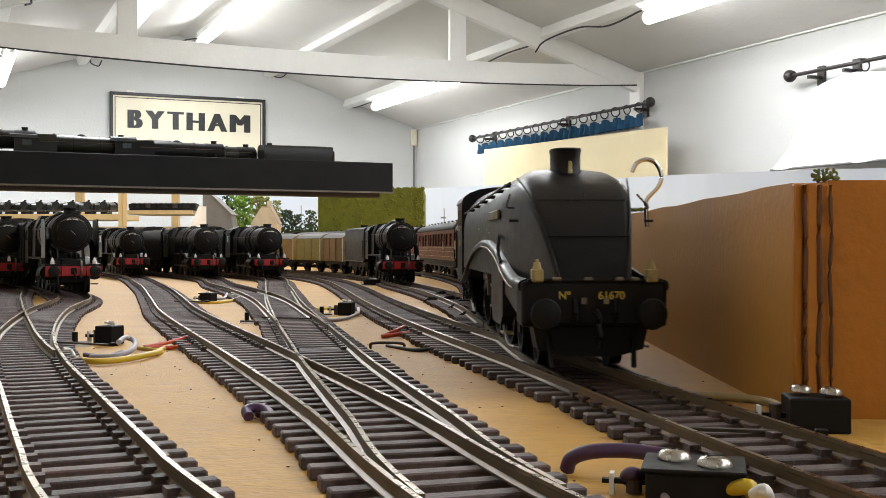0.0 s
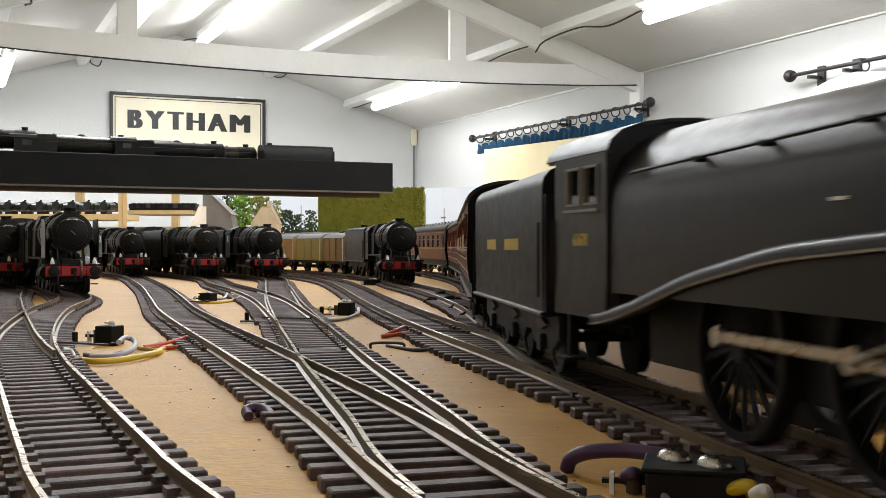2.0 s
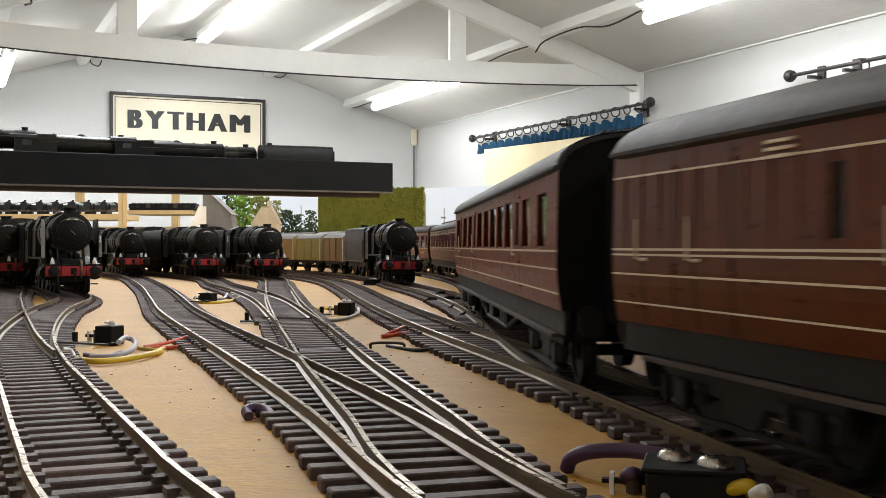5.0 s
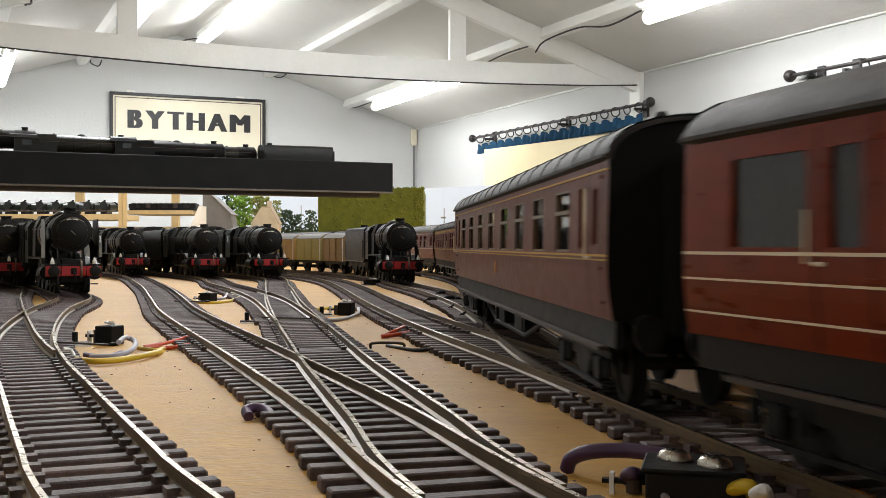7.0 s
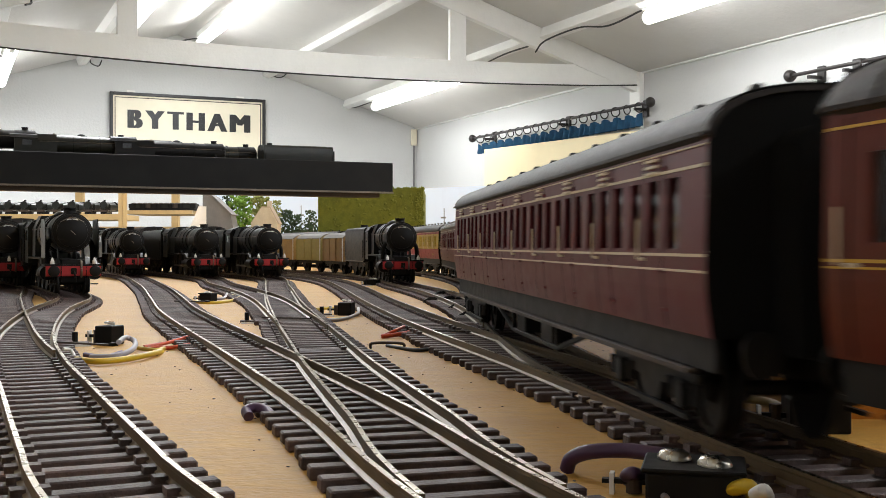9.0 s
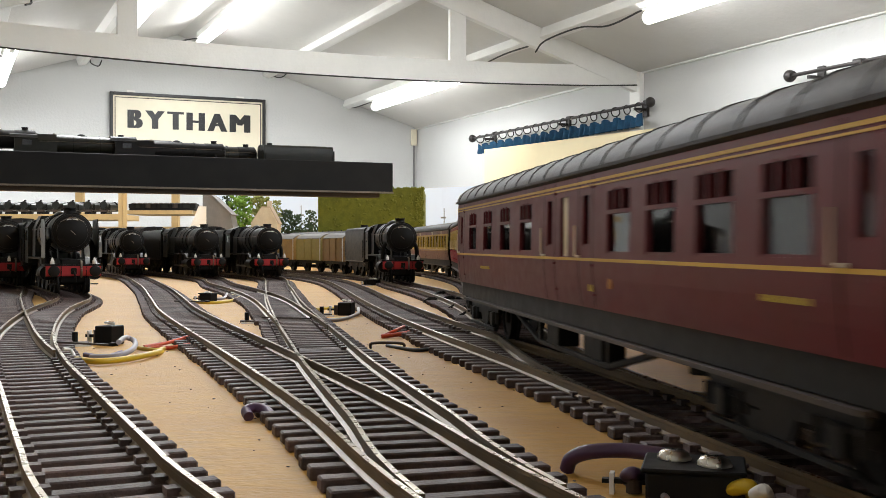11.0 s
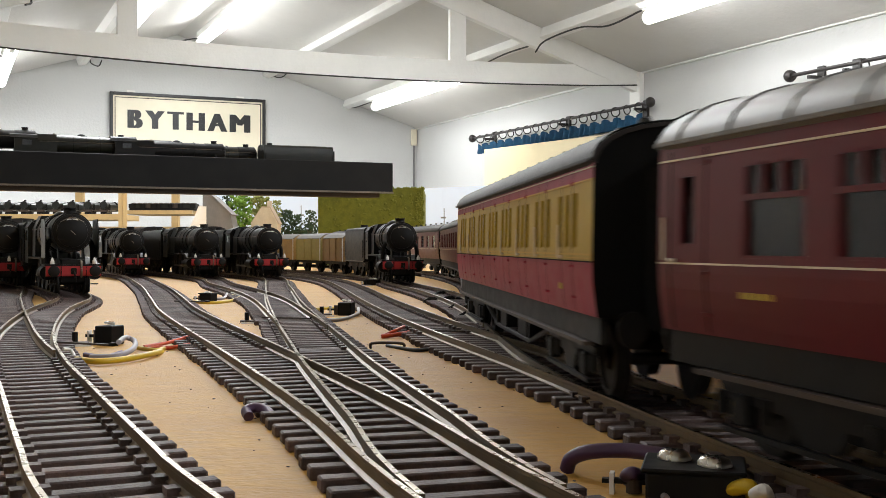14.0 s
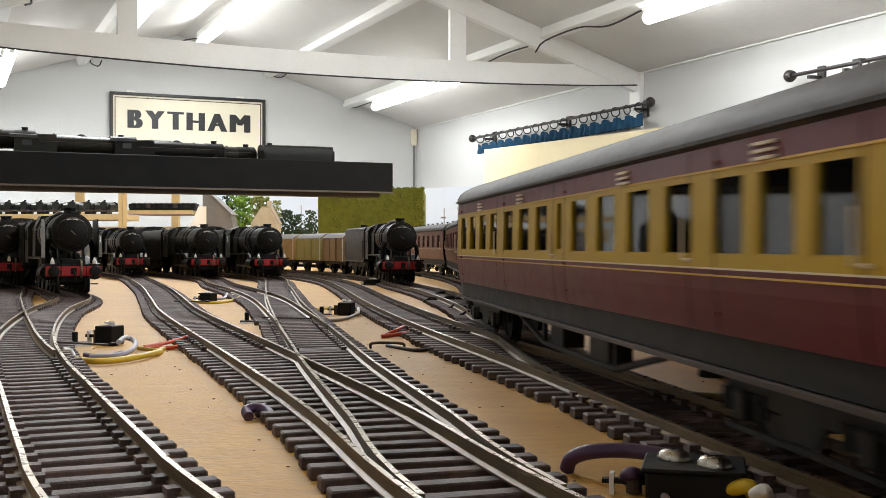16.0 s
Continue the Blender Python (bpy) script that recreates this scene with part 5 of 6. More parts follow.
def parked_coach(m, tone, label):
    """A plain standing coach, mostly hidden behind the engine before it."""
    t = thing("passenger_coach", m, label, "model coach", "parked coaches")
    ln = 0.24
    ring = [(0.0165, 0.0135), (0.0176, 0.024), (0.0176, 0.0425), (0.0150, 0.0475), (0.008, 0.0503), (0, 0.0508)]
    ring = ring + [(-y, z) for y, z in reversed(ring[:-1])]
    part("body", loft([[(x, y, min(z, 0.0425)) for y, z in ring] for x in (0.0, -ln)]), tone, t)
    part("roof", loft([[(x, y * 1.02, z + 0.0003) for y, z in ring[2:-2]] for x in (0.0005, -ln - 0.0005)]), COACHROOF, t, smooth=True)
    for s in (-1, 1):
        for k in range(8):
            part("window", box(-0.032 - k * 0.0255, -0.016 - k * 0.0255, s * 0.0172, s * 0.0178, 0.0285, 0.0390, 0.0003), PANE, t)
        part("solebar", box(-ln, 0, s * 0.0140, s * 0.0155, 0.0095, 0.0135), FRAMEBLK, t)
    for x in (-0.036, -ln + 0.036):
        part("bogie", box(x - 0.024, x + 0.024, -0.0135, 0.0135, 0.0035, 0.0100, 0.001), FRAMEBLK, t)
        for e in (-0.017, 0.017):
            wheelset(t, x + e, 0.0065, keyed=False)
    return t


for line, y, n in ((L_ONE, 0.662, 2), (L_ONEB, 0.800, 1), (L_TWO, 1.085, 1), (L_THREEB, 1.035, 1), (L_THREE, 1.020, 1)):
    s0 = line.near_y(y) + 0.258
    for k in range(n):
        parked_coach(set_on(line, s0 + k * 0.25, s0 + k * 0.25 + 0.24), (MAROON, LOCOGRN, TEAK)[(k + int(y * 100)) % 3], "dark model coach standing behind a parked engine")


VANGREEN = mat("van_green_planks", (0.42, 0.38, 0.14), 0.7, vary=0.2, scale=60, dirt=(0.34, 0.28, 0.09))
VANBROWN = mat("van_brown_planks", (0.36, 0.22, 0.085), 0.7, vary=0.25, scale=60, dirt=(0.26, 0.15, 0.06))
for i in range(7):
    sv = s_van - 0.008 - i * 0.089
    goods_van(set_on(L_SIX, sv, sv - 0.078), (VANBROWN, VANGREEN, VANWOOD, VANGREEN, VANWOOD, VANBROWN, VANWOOD)[i], ("brown planked model goods van with grey roof", "weathered green planked model goods van with grey roof", "tan planked model goods van with grey roof", "weathered green planked model goods van with grey roof", "tan planked model goods van with grey roof", "brown planked model goods van with grey roof", "tan planked model goods van with grey roof")[i])

# ---------------------------------------------------------------- upper shelf with engines on it
SV = 1.397
structure("shelf_front", box(LEFT, 0.552, SV, SV + 0.012, EYE_Z + 0.0715, EYE_Z + 0.1125, 0.0006), BLACKP, "black painted fascia of the upper shelf")
structure("shelf_board", box(LEFT, 0.550, SV + 0.0122, SV + 0.16, EYE_Z + 0.078, EYE_Z + 0.090), PINE, "wooden shelf board over the yard")
structure("shelf_batten", box(LEFT, 0.535, SV + 0.006, SV + 0.03, EYE_Z + 0.066, EYE_Z + 0.0713), RUST, "brown batten under the shelf")
structure("shelf_lip", box(LEFT, 0.552, SV - 0.0022, SV - 0.0002, EYE_Z + 0.0712, EYE_Z + 0.0735), DSTEEL, "thin grey lip along the shelf front")
SH = ROOM @ pose(0, SV + 0.052, EYE_Z + 0.0902)
parked_loco(SH @ pose(0.108, 0, 0), "dark model steam locomotive stored on the black shelf", deflectors=False, lamps=2, group="stored locomotives", low=-0.004)
parked_loco(SH @ pose(0.222, 0, 0), "dark green model locomotive stored on the black shelf", boiler=LOCOGRN, group="stored locomotives", low=0.001)
parked_loco(SH @ pose(0.340, 0, 0), "black model locomotive with dome stored on the shelf", group="stored locomotives", low=0.004)
parked_loco(SH @ pose(0.392, 0.030, 0) @ pose(-0.002, 0, 0), "black model engine stored at the back of the shelf", boiler=LOCOGRN, group="stored locomotives", low=0.004)
tender(SH @ pose(0.481, 0.0, -0.0015), "dark green model tender stored on the black shelf", bars=False, material=LOCOGRN, length=0.098, group="stored tenders", keyed=False)

# ---------------------------------------------------------------- far scenery on the layout
def board_wall(name, pts, z0, z1, th, material, label):
    bm = bmesh.new()
    rings = []
    line = smooth_line([Vector((x, y, 0)) for x, y in pts], 6)
    for i, p in enumerate(line):
        d = (line[min(i + 1, len(line) - 1)] - line[max(i - 1, 0)]).normalized()
        n = Vector((d.y, -d.x, 0)) * th
        rings.append([(p.x, p.y, z0), (p.x + n.x, p.y + n.y, z0), (p.x + n.x, p.y + n.y, z1), (p.x, p.y, z1)])
    return structure(name, loft(rings, bm), material, label, Matrix())


board_wall("backdrop_sky", [(-0.66, 3.08), (-0.35, 3.10), (-0.05, 3.03), (0.22, 2.80), (0.50, 2.49), (0.72, 2.34), (1.0, 2.20)], BOARD, EYE_Z + 0.159, -0.006, SKYB, "pale blue painted sky backscene board")

hill = bmesh.new()
hx0, hx1, hy0, hy1, hz = -0.194, -0.0305, 1.72, 1.95, EYE_Z + 0.0905
prism([(hx0, BOARD), (hx1, BOARD), (hx1, hz), (hx0 + 0.045, hz - 0.002), (hx0 + 0.04, hz - 0.010), (hx0, hz - 0.012)], hy0, hy1, "y", hill)
tagged(part("grass_bank", hill, SCATTER), "square-cut bank covered in green scatter", "scenery bank")
tuft = bmesh.new()
rng = random.Random(4)
for i in range(420):
    a = rng.random()
    if a < 0.45:
        p = (hx1 + rng.uniform(-0.012, 0.0005), hy0 - 0.0005, BOARD + rng.random() * (hz - BOARD))
    elif a < 0.7:
        p = (rng.uniform(hx0 + 0.045, hx1), hy0 + rng.random() * 0.02, hz)
    else:
        p = (rng.uniform(hx0, hx1), hy0 - 0.0005, BOARD + rng.random() * (hz - BOARD - 0.01))
    r = rng.uniform(0.0010, 0.0026)
    bmesh.ops.create_icosphere(tuft, subdivisions=1, radius=r, matrix=Matrix.Translation(p) @ Matrix.Diagonal((1, 0.6, rng.uniform(0.6, 1.4), 1)))
tagged(part("grass_tufts", tuft, SCATTER), "loose green foam tufts on the bank", "foam tufts", kind="stuff")


def model_tree(x, y, h, w, leaf, seed, label):
    t = thing("model_tree", pose(x, y, BOARD), label, "model tree", "model trees")
    rng = random.Random(seed)
    tr = cyl((0, 0, 0), (0.001, 0, h * 0.45), w * 0.07, w * 0.045, n=8)
    for i in range(6):
        a = i * 2.4
        cyl((0.001, 0, h * (0.25 + 0.05 * i)), (w * 0.32 * math.cos(a), w * 0.32 * math.sin(a), h * (0.5 + 0.05 * i)), w * 0.03, w * 0.012, n=6, bm=tr)
    part("trunk", tr, BARK, t)
    cr = bmesh.new()
    for i in range(420):
        a, q, zz = rng.uniform(0, 6.28), rng.random() ** 0.6, rng.uniform(0.18, 1.0)
        rad = w / 2 * (0.35 + 0.75 * math.sin(math.pi * min(1, (zz - 0.1) * 0.95))) * q
        r = w * rng.uniform(0.05, 0.11)
        bmesh.ops.create_icosphere(cr, subdivisions=1, radius=r, matrix=Matrix.Translation((rad * math.cos(a), rad * math.sin(a), h * zz)) @ Euler((rng.random() * 3, rng.random() * 3, 0)).to_matrix().to_4x4() @ Matrix.Diagonal((1, rng.uniform(0.5, 1), rng.uniform(0.35, 0.8), 1)))
    part("crown", cr, leaf, t)
    return t


def px_x(px, y):
    """Plan x of a line of sight numbered along the view's width, at the distance y."""
    return (px - 784) / 1960 * y


LEAFB = mat("leaf_bright", (0.14, 0.27, 0.03), 0.85, vary=0.4, scale=80)
LEAFY = mat("leaf_olive", (0.19, 0.21, 0.05), 0.85, vary=0.35, scale=80)
for px, y, h, w, leaf, lab in ((402, 2.55, 0.156, 0.030, LEAFD, "dark round-topped model tree"), (424, 2.55, 0.150, 0.060, LEAFB, "bright green bushy model tree"), (460, 2.65, 0.152, 0.055, LEAFY, "olive green model tree behind a cottage"), (489, 2.7, 0.144, 0.032, LEAFY, "small olive green model tree"),
                               (508, 2.7, 0.120, 0.036, LEAFD, "dark green small model tree"), (524, 2.7, 0.110, 0.036, LEAFD, "dark green small model tree"), (549, 2.65, 0.118, 0.034, LEAFD, "dark green small model tree"), (538, 2.9, 0.075, 0.05, LEAFD, "low dark green model bush")):
    model_tree(px_x(px, y), y, h, w, leaf, int(px), lab)

# stone cottage, grey gabled building and a white card
cot = thing("model_cottage", pose(px_x(467, 2.45), 2.45, BOARD), "model stone cottage with steep tiled roof", "model house")
part("wall", box(-0.028, 0.030, 0, 0.05, 0, 0.085), STONE, cot)
part("gable", prism([(-0.028, 0.085), (0.030, 0.085), (0.012, 0.118), (-0.006, 0.118)], 0.0, 0.004), STONE, cot)
part("roof", prism([(-0.031, 0.083), (-0.006, 0.121), (0.013, 0.121), (0.033, 0.083)], 0.004, 0.054), mat("tan_tiles", (0.36, 0.28, 0.19), 0.8, vary=0.2, scale=100), cot, "tan tiled roof")
part("chimney_stack", box(0.004, 0.014, 0.02, 0.03, 0.118, 0.134), STONE, cot)
part("window", box(-0.012, 0.004, -0.001, 0.001, 0.060, 0.078), PANE, cot)
gb = thing("model_building", pose(px_x(386, 2.3), 2.3, BOARD), "grey model building with a sloping parapet", "model building")
part("wall", prism([(-0.032, 0), (0.034, 0), (0.034, 0.055), (0.026, 0.098), (-0.010, 0.133), (-0.032, 0.146)], 0, 0.06), SLATE, gb)
part("parapet", prism([(0.027, 0.097), (-0.009, 0.1335), (-0.0325, 0.147), (-0.0325, 0.149), (-0.009, 0.136), (0.029, 0.099)], -0.002, 0.062), SLATE, gb)
tagged(part("white_card", prism([(-0.012, BOARD), (0.022, BOARD), (0.022, EYE_Z + 0.082), (0.006, EYE_Z + 0.082), (-0.006, EYE_Z + 0.052), (-0.012, EYE_Z + 0.04)], 0, 0.002), WHITEP, None, "", pose(px_x(346, 2.28), 2.28, 0)), "plain white card standing behind the engines", "card")
mast = thing("signal_mast", pose(px_x(786, 2.6), 2.6, BOARD), "slender grey model signal mast", "model signal")
part("post", cyl((0, 0, 0), (0, 0, 0.122), 0.0016, 0.0010, n=8), SLATE, mast)
part("arm", box(-0.008, 0.004, -0.0008, 0.0008, 0.098, 0.102), SLATE, mast)
mast2 = thing("signal_mast", pose(px_x(533, 2.75), 2.75, BOARD), "slender grey model signal mast", "model signal")
part("post", cyl((0, 0, 0), (0, 0, 0.134), 0.0014, 0.0009, n=8), SLATE, mast2)
part("arm", box(-0.007, 0.007, -0.0008, 0.0008, 0.108, 0.112), SLATE, mast2)

# ---------------------------------------------------------------- storage shelving beyond the layout
RD = 3.62


def stored(x, y, z, kind, label):
    t = thing("stored_locomotive" if kind else "stored_wagon", pose(x, y, z), label, "model locomotive" if kind else "model wagon", "stock on the storage shelves")
    tone = (LOCOBLK, LOCOGRN, FRAMEBLK, RUST)[int(abs(x) * 997) % 4]
    if kind:
        part("boiler", cyl((0, 0, 0.030), (0, 0.12, 0.030), 0.0125, n=20), tone, t, smooth=True)
        part("side_tank", box(-0.0165, 0.0165, 0.02, 0.14, 0.014, 0.034, 0.002), tone, t)
        part("cab", prism([(-0.0165, 0.012), (0.0165, 0.012), (0.0165, 0.038), (0.009, 0.044), (-0.009, 0.044), (-0.0165, 0.038)], 0.10, 0.15), tone, t)
        part("chimney", cyl((0, 0.012, 0.040), (0, 0.012, 0.047), 0.0038, n=12), FRAMEBLK, t)
        part("buffer_beam", box(-0.016, 0.016, -0.004, -0.002, 0.008, 0.015), REDP if tone is FRAMEBLK else RUST, t)
    else:
        part("body", box(-0.013, 0.013, 0, 0.06, 0.008, 0.024, 0.001), tone, t)
        part("load", ball((0, 0.03, 0.024), 0.010, s=(1.1, 2.2, 0.45)), RUST, t)
    part("wheels", box(-0.010, 0.010, 0.0, 0.06, 0.0, 0.010), FRAMEBLK, t)
    return t


rk = thing("storage_rack", Matrix(), "pine storage rack carrying model engines and wagons", "shelving")
z1 = EYE_Z + 0.1045
part("shelf", box(px_x(-60, RD), px_x(214, RD), RD - 0.02, RD + 0.22, z1 - 0.018, z1), PINE, rk)
part("shelf", box(px_x(228, RD + 0.3), px_x(342, RD + 0.3), RD + 0.28, RD + 0.5, z1 + 0.008, z1 + 0.022), PINE, rk)
for px in (214, 221.5):
    part("upright", box(px_x(px, RD), px_x(px, RD) + 0.013, RD - 0.028, RD - 0.0205, 0.0, EYE_Z + 0.19), PINE, rk)
for px, d in ((139, 0.45), (309, 0.62)):
    part("upright", box(px_x(px, RD + d) - 0.012, px_x(px, RD + d) + 0.014, RD + d, RD + d + 0.03, 0.0, EYE_Z + 0.22), PINE, rk)
part("cross_beam", box(px_x(-60, RD + 0.62), px_x(345, RD + 0.62), RD + 0.61, RD + 0.655, z1 - 0.09, z1 - 0.03), PINE, rk)
for i in range(8):
    px = -14 + i * 28.2
    stored(px_x(px, RD), RD, z1, True, "small model locomotive stored end-on on a pine shelf")
for i in range(12):
    px = 234 + i * 9.6
    stored(px_x(px, RD + 0.3), RD + 0.30, z1 + 0.022, False, "small loaded model wagon stored on a pine shelf")


# ---------------------------------------------------------------- fittings of the room
def framed_sign():
    t = thing("framed_sign", ROOM @ pose(1.64, FAR, EYE_Z + 0.865), "cream framed sign lettered in heavy black capitals", "sign")
    w, h = 0.548, 0.224
    part("panel", box(-w, w, -0.020, -0.003, -h, h), SIGNCREAM, t)
    for a, b2, c, d in ((-w - 0.022, -w, -h - 0.022, h + 0.022), (w, w + 0.022, -h - 0.022, h + 0.022), (-w, w, h, h + 0.022), (-w, w, -h - 0.022, -h)):
        part("frame_rail", box(a, b2, -0.034, -0.002, c, d, 0.003), SIGNBLK, t)
    g = 0.006
    for a, b2, c, d in ((-w + 0.012, -w + 0.012 + g, -h + 0.012, h - 0.012), (w - 0.012 - g, w - 0.012, -h + 0.012, h - 0.012), (-w + 0.012, w - 0.012, h - 0.012 - g, h - 0.012), (-w + 0.012, w - 0.012, -h + 0.012, -h + 0.012 + g)):
        part("inner_line", box(a, b2, -0.0215, -0.0195, c, d), RUST, t)
    x = -0.4515
    for ch, wide in (("B", 0.118), ("Y", 0.150), ("T", 0.132), ("H", 0.146), ("A", 0.160), ("M", 0.168)):
        for k, sh in enumerate((-0.014, -0.007, 0.0, 0.007, 0.014)):
            me = text_mesh(ch, 0.178, 0.002 + 0.0004 * k)
            me.materials.clear()
            me.materials.append(SIGNBLK)
            xs, ys = [v.co.x for v in me.vertices], [v.co.y for v in me.vertices]
            mid, low = (max(xs) + min(xs)) / 2, (max(ys) + min(ys)) / 2
            fx, fy = (wide - 0.010 - 0.028) / (max(xs) - min(xs)), (0.131 - (0 if k == 1 else 0.001)) / (max(ys) - min(ys))
            for v in me.vertices:
                v.co.x, v.co.y = (v.co.x - mid) * fx + sh, (v.co.y - low) * fy
            part("letter", me, None, t, "heavy black capital letter", pose(x + wide / 2, -0.021, 0.056, 90, 0, 0))
        x += wide + 0.0075
    for x in (-0.42, 0.38):
        part("hanging_hook", box(x - 0.03, x + 0.03, -0.012, -0.002, h + 0.022, h + 0.038, 0.003), PLASTIC, t)
    return t


framed_sign()
cond = thing("cable_box", ROOM @ pose(RIGHT - 0.03, FAR - 0.012, EYE_Z + 0.87), "cream plastic junction box with a thin cable", "junction box")
part("cover", box(-0.028, 0.022, -0.012, 0.010, -0.060, 0.070, 0.005), SIGNCREAM, cond)
part("cable", cyl((-0.003, 0, -0.06), (-0.003, 0, -0.9), 0.006, n=8), SLATE, cond)
structure("trim", box(RIGHT - 0.03, RIGHT, 5.06, 5.16, EYE_Z + 0.35, EAVE, 0.003), GLOSSW, "white timber post under the truss")
structure("trim_rail", box(RIGHT - 0.016, RIGHT, NEAR, FAR, EAVE - 0.008, EAVE + 0.0, 0.001), GLOSSW, "thin white cover strip under the ceiling")
for v in (5.085, ):
    tie = [(LEFT + (RIGHT - LEFT) * i / 12, v, EYE_Z + 0.885 - 0.062 * math.sin(math.pi * i / 12) ** 0.8 - 0.004) for i in range(13)]
    tagged(part("beam_cable", wire(tie, 0.004, n=6, per=2), CABLE, None, "", ROOM), "thin black cable clipped under the tie beam", "cable")
for pts in ([(2.80, 5.07, 1.01), (2.82, 5.0, 1.06), (2.84, 4.7, 1.075), (2.85, 4.45, 1.04), (2.88, 4.22, 1.07)], [(2.82, 5.14, 1.06), (2.84, 5.5, 1.07), (2.85, 5.9, 1.05), (2.88, 6.2, 1.07)], [(0.93, 8.2, 1.33), (0.935, 8.15, 1.29), (0.98, 8.12, 1.27), (1.0, 8.1, 1.31)], [(2.26, 8.2, 1.33), (2.265, 8.15, 1.28), (2.31, 8.12, 1.275), (2.35, 8.1, 1.31)],
            [(2.88, 8.22, 1.16), (2.875, 8.20, 1.10), (2.89, 8.1, 1.075), (2.9, 7.75, 1.08)], [(1.40, 8.0, 1.44), (1.38, 7.9, 1.36), (1.5, 7.8, 1.43), (1.6, 7.68, 1.44)], [(0.28, 5.06, 1.14), (0.33, 5.0, 1.04), (0.30, 4.9, 1.0)], [(0.30, 7.9, 1.06), (0.29, 7.8, 1.0), (0.32, 7.7, 1.02)]):
    tagged(part("lamp_flex", wire([(u, v, EYE_Z + h) for u, v, h in pts], 0.0045, n=6), CABLE, None, "", ROOM), "short dark lamp flex looping under the ceiling", "cable", "lamp flexes")


def curtain_pole(v0, v1, z, rings, label, brackets):
    t = thing("curtain_pole", ROOM @ pose(RIGHT - 0.075, 0, z), label, "curtain pole", "curtain poles")
    part("pole", cyl((0, v0, 0), (0, v1, 0), 0.0085, n=14), IRON, t, smooth=True)
    for v, e in ((v0, -1), (v1, 1)):
        f = ball((0, v + e * 0.024, 0), 0.028, s=(1, 1, 1))
        cyl((0, v, 0), (0, v + e * 0.012, 0), 0.02, n=14, bm=f)
        part("finial", f, IRON, t, smooth=True)
    for v in brackets:
        b = box(-0.008, 0.075, v - 0.008, v + 0.008, -0.028, -0.014)
        box(0.06, 0.075, v - 0.02, v + 0.02, -0.06, 0.03, bm=b)
        part("bracket", b, IRON, t)
    for i, v in enumerate(rings):
        r = bmesh.new()
        tilt = 0.5 * math.sin(i * 2.1)
        loft([[((0.025 + 0.0035 * math.cos(b)) * math.cos(a), 0.0035 * math.sin(b), (0.025 + 0.0035 * math.cos(b)) * math.sin(a)) for b in (2 * math.pi * k / 6 for k in range(6))] for a in (2 * math.pi * k / 20 for k in range(21))], r, caps=False)
        part("curtain_ring", r, IRON, t, m=pose(0, v, -0.016, 0, 0, math.degrees(tilt) * 0.5))
    return t


curtain_pole(4.92, 7.04, EYE_Z + 0.761, [5.0 + i * 0.114 for i in range(18)], "dark iron curtain pole with rings over the blue curtain", (5.85, 6.85, 5.03))
curtain_pole(2.3, 3.81, EYE_Z + 0.750, (3.396, 3.20, 3.05, 2.9, 2.6, 2.5), "dark iron curtain pole with a few rings", (3.71, 3.505, 2.5))


def drape(name, v0, v1, ztop, zbot, u, folds, amp, material, label, category, flare=0.0, seed=1):
    bm = bmesh.new()
    n, rows_n = folds * 8, 8
    rng = random.Random(seed)
    ph = [rng.uniform(-0.6, 0.6) for _ in range(folds + 2)]
    rings = []
    for j in range(rows_n + 1):
        k = j / rows_n
        row_pts = []
        for i in range(n + 1):
            q = i / n
            f = q * folds
            w = math.sin(2 * math.pi * f + ph[int(f)] * 0.8) * amp * (0.6 + 0.4 * k)
            v = v0 + (v1 - v0) * q + flare * k ** 1.6 * (q - 0.0 if flare > 0 else 0)
            row_pts.append((u - w, v, ztop(q) + (zbot - ztop(q)) * k))
        rings.append(row_pts)
    front = [list(r) for r in rings]
    for r in rings:
        r += [(x + 0.004, y, z) for x, y, z in reversed(r)]
    loft(rings, bm)
    return tagged(part(name, bm, material, None, "", ROOM, True), label, category)


drape("curtain", 4.98, 6.98, lambda q: EYE_Z + 0.715 - 0.02 * abs(math.sin(q * 17 * math.pi)), EYE_Z + 0.645, RIGHT - 0.075, 34, 0.026, CURTAIN, "gathered dark blue curtain hanging from rings", "curtain")
cb = structure("window_board", prism([(4.593, 0.9), (6.64, 0.9), (6.64, EYE_Z + 0.645), (4.593, EYE_Z + 0.596)], RIGHT - 0.19, RIGHT - 0.18, "x"), CREAMB, "plain cream board standing before the curtain")
structure("board_shelf", box(RIGHT - 0.25, RIGHT, 4.55, 7.1, 0.87, 0.9), PINE, "narrow wooden ledge along the wall")
bm = bmesh.new()
rings = []
for j in range(15):
    k = j / 14
    far_v = 3.69 + 0.07 * k + 0.135 * k ** 3
    z = EYE_Z + 0.700 + (0.335 - 0.700) * k
    front = []
    for i in range(41):
        q = i / 40
        v = far_v + (2.35 - far_v) * q
        dip = 0.05 * (1 - k) * max(0, 1 - q * 5) - 0.018 * math.sin(q * 13) * (1 - k)
        front.append((RIGHT - 0.105 - 0.010 * math.sin(q * 21 + 0.6) - 0.02 * k, v, z - dip))
    rings.append(front + [(x + 0.004, y, zz) for x, y, zz in reversed(front)])
tagged(part("white_cloth", loft(rings, bm), SHEET, None, "", ROOM, True), "plain white cloth blind flaring at its hem", "blind")
hem = [(RIGHT - 0.128, 3.895 - i * 0.14, EYE_Z + 0.336) for i in range(12)]
tagged(part("cloth_hem", wire(hem, 0.006, n=6, per=2), SLATE, None, "", ROOM), "dark corded hem of the white cloth", "cord")

